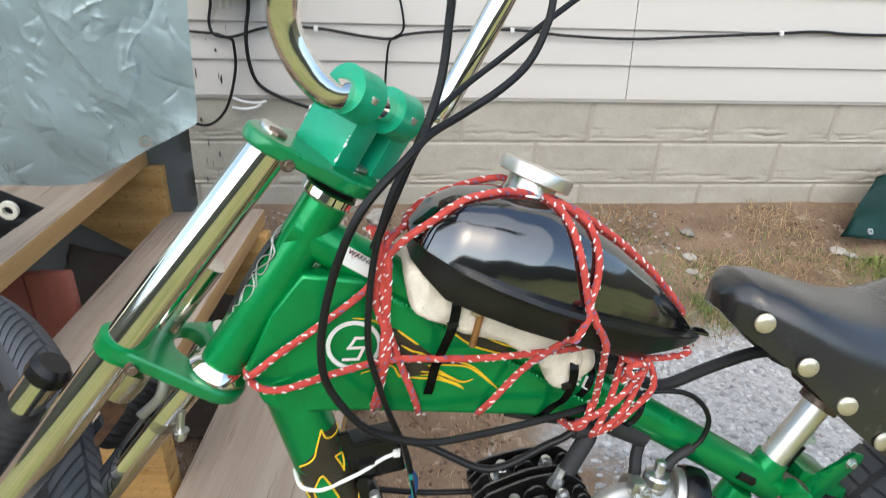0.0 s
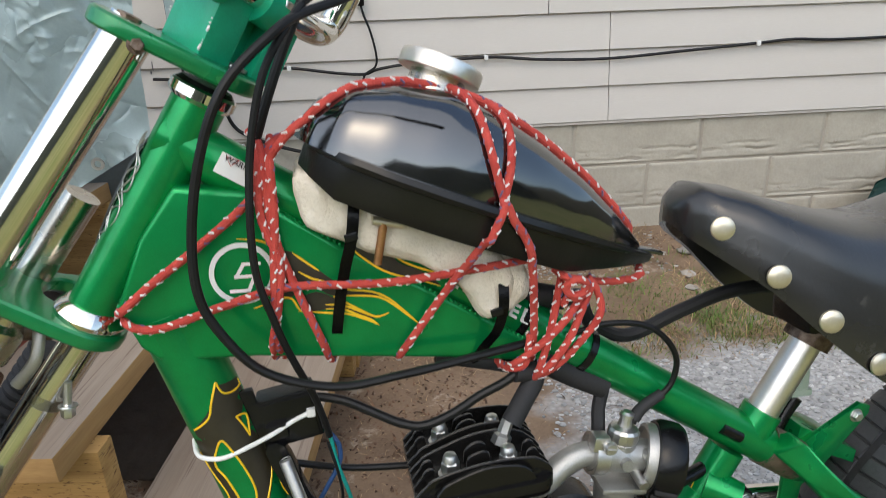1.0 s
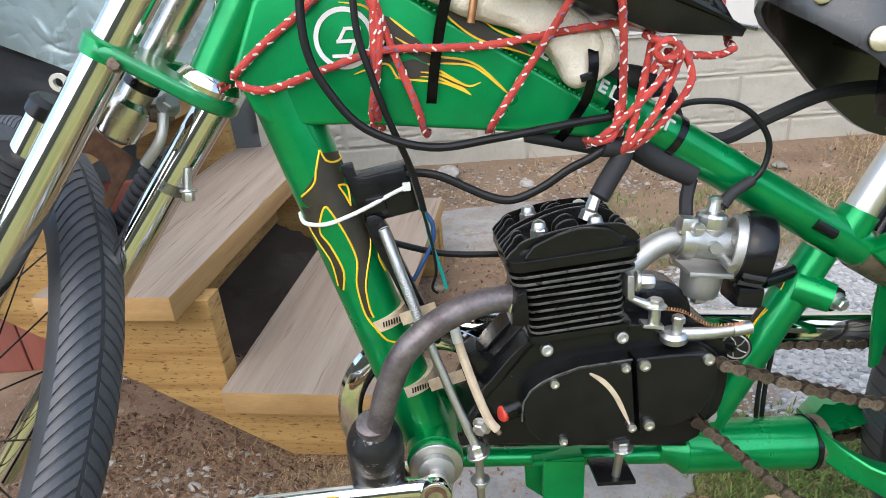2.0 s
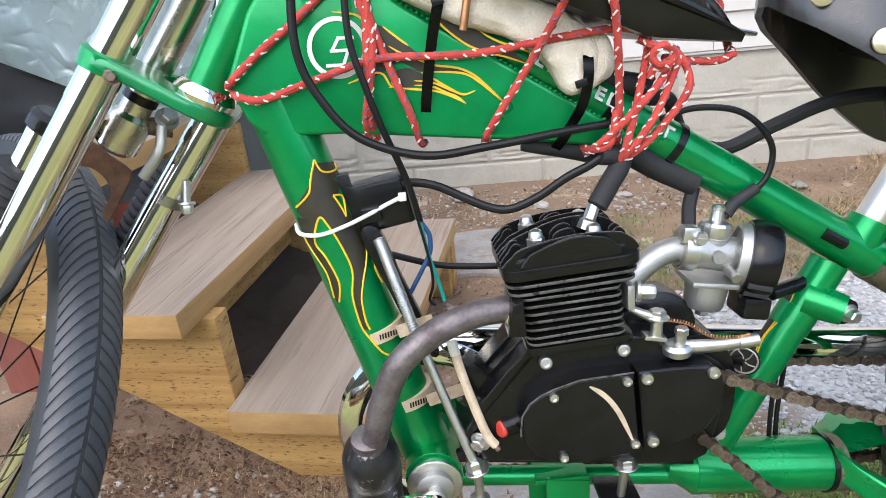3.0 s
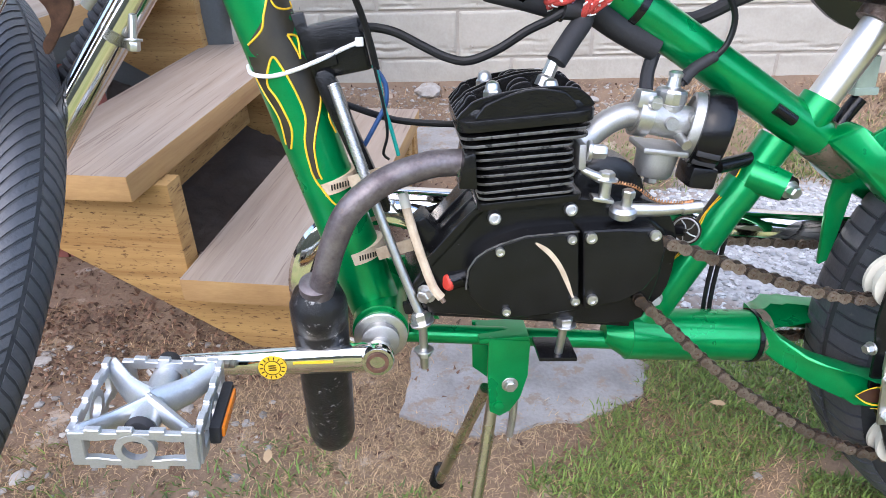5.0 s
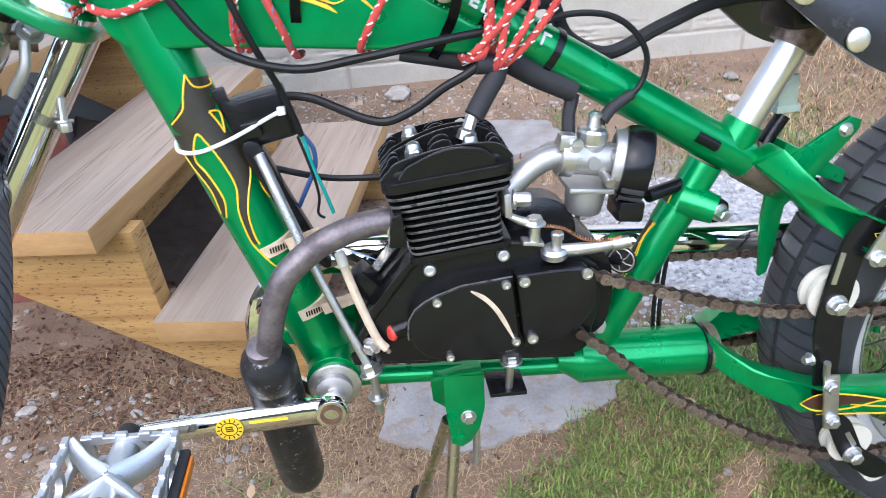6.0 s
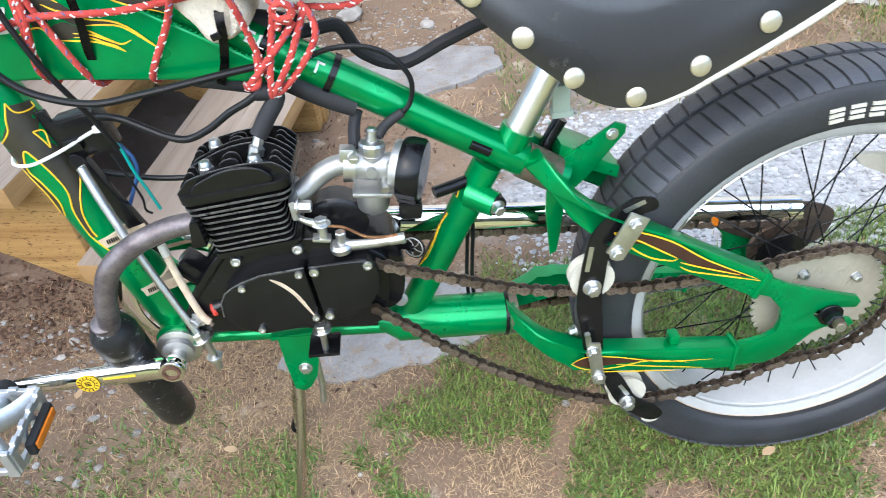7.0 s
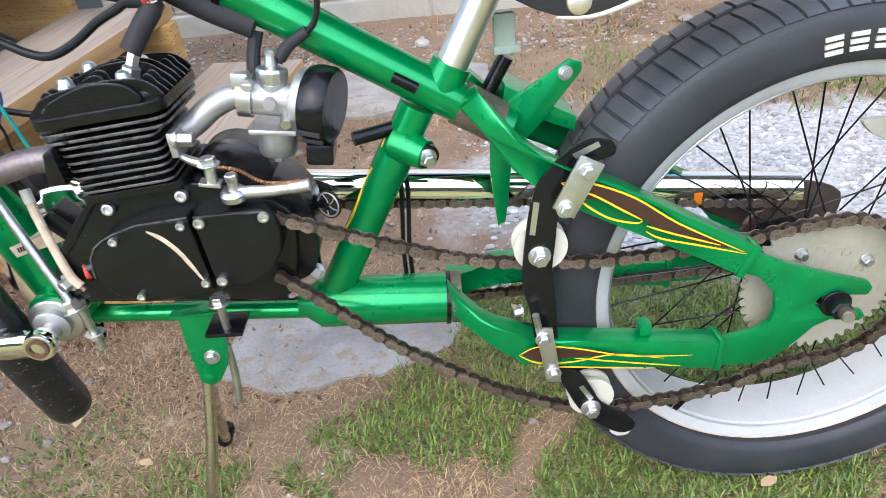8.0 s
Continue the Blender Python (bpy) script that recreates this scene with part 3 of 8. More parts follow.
    hang("cover", box((-0.33, WALL_Y - 0.135, 0.885), (0.145, 0.008, 0.35), w=0.003), TARP, t)
    hang("conduit", rod((-0.355, WALL_Y - 0.07, 0.655), (-0.355, WALL_Y - 0.07, 0.705), 0.016), STEEL, t)


build_wall_cables()


# ---- setting: wooden steps ----
STEP = Matrix.Translation((-0.287, 0.955, 0)) @ Matrix.Rotation(radians(-6.9), 4, "Z")


def build_steps():
    st = thing("wooden_steps", (0, 0, 0), "unfinished lumber porch steps with weathered treads", "steps")
    st.matrix_basis = STEP
    for name, x0, x1, y0, y1, z in (("tread", -0.2, 0.004, -0.012, 0.705, 0.315), ("tread", 0.03, 0.255, 0.003, 0.76, 0.15), ("tread", -0.46, -0.222, -0.01, 0.7, 0.465)):
        bm = box(((x0 + x1) / 2, (y0 + y1) / 2, z - 0.019), (x1 - x0, y1 - y0, 0.038), w=0.004)
        tr = part(name, bm, WOOD_GREY, st, "grey-brown weathered plank tread")
        tr.data.materials.append(WOOD_EDGE)
        for f in tr.data.polygons:
            if f.normal.z < 0.5:
                f.material_index = 1
    poly = [(-0.75, 0.58), (-0.5, 0.58), (-0.5, 0.427), (-0.19, 0.427), (-0.19, 0.277), (0.022, 0.277), (0.022, 0.112), (0.25, 0.112), (0.25, 0.0), (0.1, 0.0), (-0.75, 0.5)]
    for y in (0.045, 0.64):
        part("stringer", plate(poly, y, y + 0.038, 0.003), WOOD, st, "yellow pine stringer cut in steps")
    part("back_brace", box((-0.12, 0.35, 0.2), (0.03, 0.55, 0.09), w=0.003), WOOD, st)
    part("corner_post", box((0.215, 0.7, 0.06), (0.08, 0.04, 0.12), w=0.003), WOOD, st)
    return st


build_steps()


def crumpled(name, corners, nu, nv, amp, freq, material, label, category, seed=0, thick=0.002, fold=0.0, kind="", crease=0.0):
    """A sheet spread between four corners (bottom left, bottom right, top right, top left), creased."""
    A, B, C, D = [Vector(c) for c in corners]
    n = (B - A).cross(D - A).normalized()
    bm = bmesh.new()
    rows = []
    for j in range(nv + 1):
        row = []
        for i in range(nu + 1):
            u, v = i / nu, j / nv
            p = A * (1 - u) * (1 - v) + B * u * (1 - v) + C * u * v + D * (1 - u) * v
            q = Vector((u * freq, v * freq, seed))
            d = noise.noise(q) + 0.5 * abs(noise.noise(q * 2.3)) - 0.35 * abs(noise.noise(q * 4.7 + Vector((3, 1, 0)))) + 0.16 * noise.noise(q * 11)
            if crease:
                wq = Vector((q.x + 0.8 * noise.noise(q * 0.9), q.y * 0.75 + 0.8 * noise.noise(q * 0.8 + Vector((9, 2, 0))), seed))
                d = 0.75 * noise.noise(q * 0.45)
                for fr, am, pw, turn in ((0.8, 0.8, 7, 0.5), (1.6, 0.5, 9, -0.7), (3.0, 0.28, 8, 0.9), (5.5, 0.12, 6, -0.3)):
                    r2 = Vector((wq.x * math.cos(turn) - wq.y * math.sin(turn), 0.55 * (wq.x * math.sin(turn) + wq.y * math.cos(turn)), seed + fr)) * fr
                    mask = max(0, 0.35 + 1.3 * noise.noise(q * 0.6 + Vector((fr * 5, 3, 1))))
                    d += crease * am * mask * (1 - abs(noise.noise(r2))) ** pw
            d += fold * math.sin(u * 17 + 2 * noise.noise(q * 0.7))
            row.append(bm.verts.new(p + n * d * amp))
        rows.append(row)
    for a, b in zip(rows, rows[1:]):
        for i in range(nu):
            bm.faces.new((a[i], a[i + 1], b[i + 1], b[i]))
    bmesh.ops.solidify(bm, geom=bm.faces[:], thickness=thick)
    return tagged(part(name, bm, material, sharp=60), label, category, kind=kind)


def creased_tarp(corners, nu, nv):
    """Stiff tarp: slack folds with many short sharp creases pressed into it."""
    rng = np.random.default_rng(7)
    A, B, C, D = [np.array(c) for c in corners]
    u, v = np.meshgrid(np.linspace(0, 1, nu + 1), np.linspace(0, 1, nv + 1))
    p = (A * ((1 - u) * (1 - v))[..., None] + B * (u * (1 - v))[..., None] + C * (u * v)[..., None] + D * ((1 - u) * v)[..., None])
    x, z = p[..., 0], p[..., 2]
    d = 0.010 * np.sin(x * 9 + z * 6 + 1) + 0.006 * np.sin(x * 19 - z * 13) + 0.003 * np.sin(z * 31 + 3 * np.sin(x * 9)) + 0.004 * np.sin(x * 37 + z * 21 + 2 * np.sin(z * 12))
    ridges = (-0.71, -0.6, -0.5, -0.415, -0.335)
    for i in range(760):
        cx, cz = rng.uniform(-0.8, -0.23), rng.uniform(0.3, 1.2)
        if i % 5 < 3:
            cx = ridges[rng.integers(5)] + 0.018 * np.sin(cz * 17) + rng.normal(0, 0.012)
        a = rng.normal(-0.9, 0.45) if rng.uniform() < 0.6 else rng.uniform(-3.1, 3.1)
        ln, wd = rng.uniform(0.006, 0.026) * (1 if i % 7 else 2.2), rng.uniform(0.0028, 0.0055)
        am = rng.uniform(0.0012, 0.0042) * rng.choice([-1, 1]) * (0.55 + ln * 9)
        near = (np.abs(x - cx) < ln * 3) & (np.abs(z - cz) < ln * 3)
        xs, zs = x[near] - cx, z[near] - cz
        s = xs * np.cos(a) + zs * np.sin(a)
        q = -xs * np.sin(a) + zs * np.cos(a) + 9 * rng.uniform(-1, 1) * s * s
        e = am * np.exp(-np.abs(q) / wd) * np.exp(-(s / ln) ** 4)
        if i % 2 == 0:
            e = e + am * 0.35 * np.tanh(q / wd) * np.exp(-(s / ln) ** 2 - (q / (ln * 0.9)) ** 2)
        d[near] += e
    p = p + d[..., None] * np.array([0.03, -1.0, 0.0])
    bm = bmesh.new()
    vs = [[bm.verts.new(c) for c in row] for row in p.tolist()]
    for a, b in zip(vs, vs[1:]):
        for i in range(nu):
            bm.faces.new((a[i], a[i + 1], b[i + 1], b[i]))
    bmesh.ops.solidify(bm, geom=bm.faces[:], thickness=-0.0015)
    return tagged(part("grey_tarp", bm, TARP, sharp=20), "silver-grey creased tarp hung over the porch side", "tarp")


def build_sheets():
    t = creased_tarp([(-0.95, 1.41, 0.205), (-0.262, 1.44, 0.585), (-0.235, 1.46, 1.35), (-0.95, 1.42, 1.35)], 270, 430)
    part("grommet", lathe([(0.006, -0.002), (0.011, -0.002), (0.011, 0.002), (0.006, 0.002)], (-0.35, 1.418, 0.556), (0, -1, 0), 20, close=True), STEEL, t)
    crumpled("dark_sheet", [(-1.1, 1.64, 0.0), (-0.345, 1.64, 0.0), (-0.335, 1.64, 0.54), (-1.1, 1.64, 0.54)], 30, 24, 0.008, 3, TARP_DARK, "dark grey plastic sheet hanging behind the steps", "sheet", 5)
    t = crumpled("black_tarp", [(-0.95, 1.10, 0.50), (-0.46, 1.10, 0.525), (-0.385, 1.10, 0.575), (-0.95, 1.10, 0.85)], 24, 16, 0.006, 3, TARP_BLACK, "black tarp corner with a brass eyelet", "tarp", 8)
    part("grommet", lathe([(0.0065, -0.003), (0.0125, -0.003), (0.0125, 0.003), (0.0065, 0.003)], (-0.425, 1.088, 0.577), (0, -1, 0), 20, close=True), CREAM, t)
    t = crumpled("green_tarp", [(1.5, 2.0, 0.05), (2.4, 2.0, 0.0), (2.5, 2.22, 0.5), (1.72, 2.2, 0.17)], 30, 20, 0.02, 3, TARP_GREEN, "dark green tarp lying against the block wall", "tarp", 11)
    part("grommet", lathe([(0.005, -0.003), (0.01, -0.003), (0.01, 0.003), (0.005, 0.003)], (1.565, 1.965, 0.085), (0.2, -0.8, 0.5), 16, close=True), STEEL, t)
    crumpled("black_plastic", [(-0.62, 1.3, 0.02), (-0.12, 1.22, 0.015), (-0.05, 1.62, 0.05), (-0.62, 1.62, 0.25)], 60, 48, 0.022, 5, EARTH, "dark plastic sheeting heaped under the steps", "sheet", 14)
    t = thing("red_brown_boards", (-0.55, 1.25, 0.2), "red-brown painted boards leaning behind the steps", "boards")
    for i in range(5):
        hang("board", box((-0.80 + 0.0745 * i, 1.275 + 0.002 * i, 0.185), (0.073, 0.02, 0.37), w=0.003), REDWOOD, t)


build_sheets()

# ---- the motor bicycle: its own frame of reference, leaning a little off the upright ----
ex = Vector((1, 0.085, 0)).normalized()
ez = Vector((0, 0.109, 1))
ez = (ez - ez.dot(ex) * ex).normalized()
ey = ez.cross(ex)
BIKE = Matrix(((ex.x, ey.x, ez.x, 0), (ex.y, ey.y, ez.y, 0.61), (ex.z, ey.z, ez.z, 0), (0, 0, 0, 1)))


def on_bike(name, label, category, group=""):
    ob = thing(name, (0, 0, 0), label, category, group)
    ob.matrix_basis = BIKE
    return ob


bike = on_bike("motor_bicycle", "metallic green chopper bicycle with a black engine fitted in the frame", "bicycle")


# frame
def tt(x):
    return 0.561 - 0.665 * (x - 0.291)


def build_frame():
    f = part("frame", tube([(-0.0655, 0, 0.634), (0.026, 0, 0.772)], 0.0175, 28, smooth=False), GREEN, bike, "metallic green welded steel tube frame")
    part("top_tube", tube([(0.0, 0, tt(0.0)), (0.492, 0, tt(0.492))], 0.0172, 28, smooth=False), GREEN, f)
    gus = [(-0.036, 0.63), (-0.041, 0.645), (-0.02, 0.69), (0.005, 0.722), (0.05, 0.715), (0.104, 0.675), (0.155, 0.642), (0.208, 0.607), (0.255, 0.575), (0.25, 0.568), (0.17, 0.582), (0.043, 0.600), (0.0, 0.603), (-0.021, 0.606), (-0.031, 0.616)]
    part("gusset", plate(gus, -0.021, 0.021, 0.011, 4), GREEN, f)
    part("down_tube", tube([(-0.015, 0, 0.635), (0.076, 0, 0.295)], 0.0228, 28, smooth=False), GREEN, f)
    part("lower_tube", tube([(0.07, 0, 0.2905), (0.32, 0, 0.262)], 0.0088, 18, smooth=False), GREEN, f)
    part("chainstay_bridge", tube([(0.302, 0, 0.272), (0.43, 0, 0.2605)], 0.0245, 28, smooth=False), GREEN, f)
    part("bridge_taper", tube([(0.281, 0, 0.2742), (0.3035, 0, 0.2719)], (0.0105, 0.0243), 28, smooth=False), GREEN, f)
    part("seat_tube", tube([(0.318, 0, 0.283), (0.418, 0, 0.455)], 0.0155, 24, smooth=False), GREEN, f)
    part("seat_collar", tube([(0.436, 0, 0.463), (0.450, 0, 0.487)], 0.0165, 24, smooth=False), GREEN, f)
    part("bottom_bracket", rod((0.074, -0.034, 0.312), (0.074, 0.034, 0.312), 0.024, 28), GREEN, f)
    # weld beads round the joints
    for a, b, r in (((-0.04, -0.016, 0.645), (0.006, -0.018, 0.72), 0.0024), ((0.05, -0.0195, 0.712), (0.25, -0.0195, 0.578), 0.0016)):
        bm = bmesh.new()
        A, B = Vector(a), Vector(b)
        n = int((B - A).length / 0.0042)
        for i in range(n):
            p = A.lerp(B, i / n)
            lathe([(r * 0.4, -r * 0.7), (r, 0), (r * 0.4, r * 0.7)], p, (0.3, -1, 0.1), 8, bm)
        part("weld", bm, GREEN, f)
    # headset rings
    d = Vector((0.096, 0, 0.16)).normalized()
    for base, prof, mat in (((-0.0655, 0, 0.634), [(0.0185, -0.004), (0.0225, -0.002), (0.024, 0.004), (0.0215, 0.009), (0.0185, 0.012)], CHROME), ((0.0287, 0, 0.7765), [(0.0185, -0.006), (0.0215, -0.003), (0.0215, 0.003), (0.0185, 0.005)], CHROME), ((0.0262, 0, 0.7725), [(0.0165, 0.005), (0.0195, 0.006), (0.0195, 0.009), (0.0165, 0.012)], BLACK)):
        part("headset_ring", lathe(prof, base, d, 28), mat, f, "headset ring")
    # pivot boss and cable stop on the seat tube
    part("boss", tube([(0.397, -0.004, 0.426), (0.4205, -0.021, 0.4185)], (0.016, 0.0125), 20, smooth=False), GREEN, f)
    part("boss_cap", rod((0.4185, -0.015, 0.4195), (0.421, -0.024, 0.418), 0.0108, 18), BLACK, f)
    part("boss_bolt", hexbolt((0.421, -0.024, 0.418), (0.25, -0.95, -0.15), 0.0058, 0.008), STEEL, f)
    part("collar_band", tube([(0.386, 0, 0.4), (0.396, 0, 0.417)], 0.0168, 24, smooth=False), GREEN, f)
    part("slot_plug", tube([(0.4015, -0.0155, 0.4855), (0.4195, -0.0155, 0.474)], 0.005, 12, smooth=False), BLACK, f)
    part("cable_band", tube([(0.422, 0, 0.2612), (0.426, 0, 0.2608)], 0.0262, 28, smooth=False), BLACK, f)
    part("cable_tie", tube([(0.283, 0, tt(0.283)), (0.288, 0, tt(0.288))], 0.0188, 28, smooth=False), BLACK, f)
    part("cable_tie", tube([(0.232, 0, tt(0.232)), (0.237, 0, tt(0.237))], 0.0188, 28, smooth=False), BLACK, f)
    return f


frame_ob = build_frame()


def build_rear_stays():
    top = [(0.466, 0.472), (0.478, 0.456), (0.492, 0.440), (0.509, 0.4275), (0.53, 0.4165), (0.5663, 0.399), (0.62, 0.366), (0.686, 0.3265)]
    bot = [(0.672, 0.3005), (0.637, 0.322), (0.569, 0.361), (0.516, 0.392), (0.488, 0.412), (0.470, 0.436), (0.450, 0.455)]
    low_t = [(0.425, 0.287), (0.436, 0.277), (0.452, 0.2685), (0.497, 0.2585), (0.59, 0.2435), (0.664, 0.232)]
    low_b = [(0.664, 0.2025), (0.627, 0.208), (0.557, 0.2195), (0.494, 0.231), (0.458, 0.2415), (0.437, 0.25), (0.427, 0.256)]
    for s in (-1, 1):
        for nm, poly in (("seat_stay", top + bot), ("chain_stay", low_t + low_b)):
            bm = plate(poly, -0.011, 0.011, 0.0)
            bmesh.ops.subdivide_edges(bm, edges=[e for e in bm.edges if e.calc_length() > 0.03], cuts=3, use_grid_fill=True)
            x0, x1 = (0.45, 0.53) if nm == "seat_stay" else (0.422, 0.5)
            for v in bm.verts:
                k = min(1, max(0, (v.co.x - x0) / (x1 - x0)))
                v.co.y += s * (0.006 + 0.063 * math.sin(k * math.pi / 2))
            bevel(bm, 0.0025, 2, 40)
            part(nm, bm, GREEN, frame_ob, "flat green stay with yellow flame pinstripes" if s < 0 else "")
        drop = [(0.676, 0.3255), (0.7117, 0.3055), (0.7415, 0.2935), (0.7712, 0.2826), (0.7885, 0.2765), (0.7925, 0.27), (0.789, 0.263), (0.7651, 0.2664), (0.7475, 0.2665), (0.7432, 0.2605), (0.7485, 0.2545), (0.7631, 0.251), (0.7885, 0.2455), (0.7915, 0.24), (0.787, 0.2355), (0.7601, 0.2405), (0.7467, 0.2345), (0.7326, 0.2194), (0.7171, 0.2059), (0.7, 0.199), (0.66, 0.2015), (0.661, 0.2315), (0.6936, 0.2365), (0.7055, 0.2445), (0.7087, 0.256), (0.7063, 0.275), (0.6906, 0.2945), (0.671, 0.303)]
        part("dropout", plate(drop, s * 0.0715 - 0.0035, s * 0.0715 + 0.0035, 0.0012), GREEN, frame_ob)
        part("stay_end_cap", plate([(0.666, 0.3025), (0.68, 0.3305), (0.6865, 0.3275), (0.6725, 0.299)], s * 0.069 - 0.0125, s * 0.069 + 0.0125, 0.002), GREEN, frame_ob)
        part("stay_end_cap", plate([(0.658, 0.2015), (0.66, 0.2355), (0.666, 0.2345), (0.664, 0.2005)], s * 0.069 - 0.0125, s * 0.069 + 0.0125, 0.002), GREEN, frame_ob)
    part("stay_peg", box((0.596, -0.066, 0.2495), (0.011, 0.014, 0.012), w=0.002), GREEN, frame_ob)
    # crossing fender bracket
    br = part("fender_bracket", plate([(0.478, 0.44), (0.545, 0.4795), (0.5553, 0.4755), (0.5545, 0.4677), (0.5165, 0.4237), (0.4945, 0.404), (0.489, 0.36), (0.4849, 0.3375), (0.4775, 0.334), (0.474, 0.39)], -0.002, 0.003, 0.001), GREEN, frame_ob, "green sheet-metal fender bracket")
    part("bracket_flange", plate([(0.488, 0.445), (0.55, 0.415), (0.552, 0.428), (0.492, 0.462)], 0.003, 0.06, 0.001), GREEN, frame_ob)
    part("bracket_bolt", hexbolt((0.5412, -0.002, 0.4683), (0, -1, 0), 0.0045, 0.004), STEEL, frame_ob)
    part("bare_joint", tube([(0.452, 0, tt(0.452)), (0.484, 0, tt(0.484))], 0.0186, 28, smooth=False), BARE, frame_ob, "bare weathered metal round the welded joint")
    part("bare_joint", tube([(0.4275, 0, 0.2607), (0.437, 0, 0.2602)], 0.0252, 28, smooth=False), BARE, frame_ob)
    part("clutch_stop", box((0.303, -0.03, 0.334), (0.022, 0.008, 0.006), Matrix.Rotation(radians(40), 3, "Y"), w=0.001), STEEL, frame_ob, "small steel bracket by the seat tube")
    part("stop_bolt", hexbolt((0.312, -0.033, 0.327), (0, -1, 0.2), 0.0055, 0.006), STEEL, frame_ob)
    part("stop_plate", plate([(0.296, 0.372), (0.318, 0.362), (0.314, 0.318), (0.296, 0.326)], -0.024, -0.018, 0.001), BLACK, frame_ob)


build_rear_stays()


# flames and marks: thin paint on the frame
def flat_mark(name, lines, y, material, w=0.0022, parent=frame_ob, label=""):
    bm = bmesh.new()
    for ln in lines:
        ribbon([(x, y, z) for x, z in ln], w, 0.0004, bm=bm)
    part(name, bm, material, parent, label)


def fill_mark(name, poly, y, material, parent=frame_ob, label=""):
    bm = bmesh.new()
    bm.faces.new([bm.verts.new((x, y, z)) for x, z in round_poly(poly, 3)])
    bmesh.ops.triangulate(bm, faces=bm.faces[:])
    bmesh.ops.recalc_face_normals(bm, faces=bm.faces)
    part(name, bm, material, parent, label)


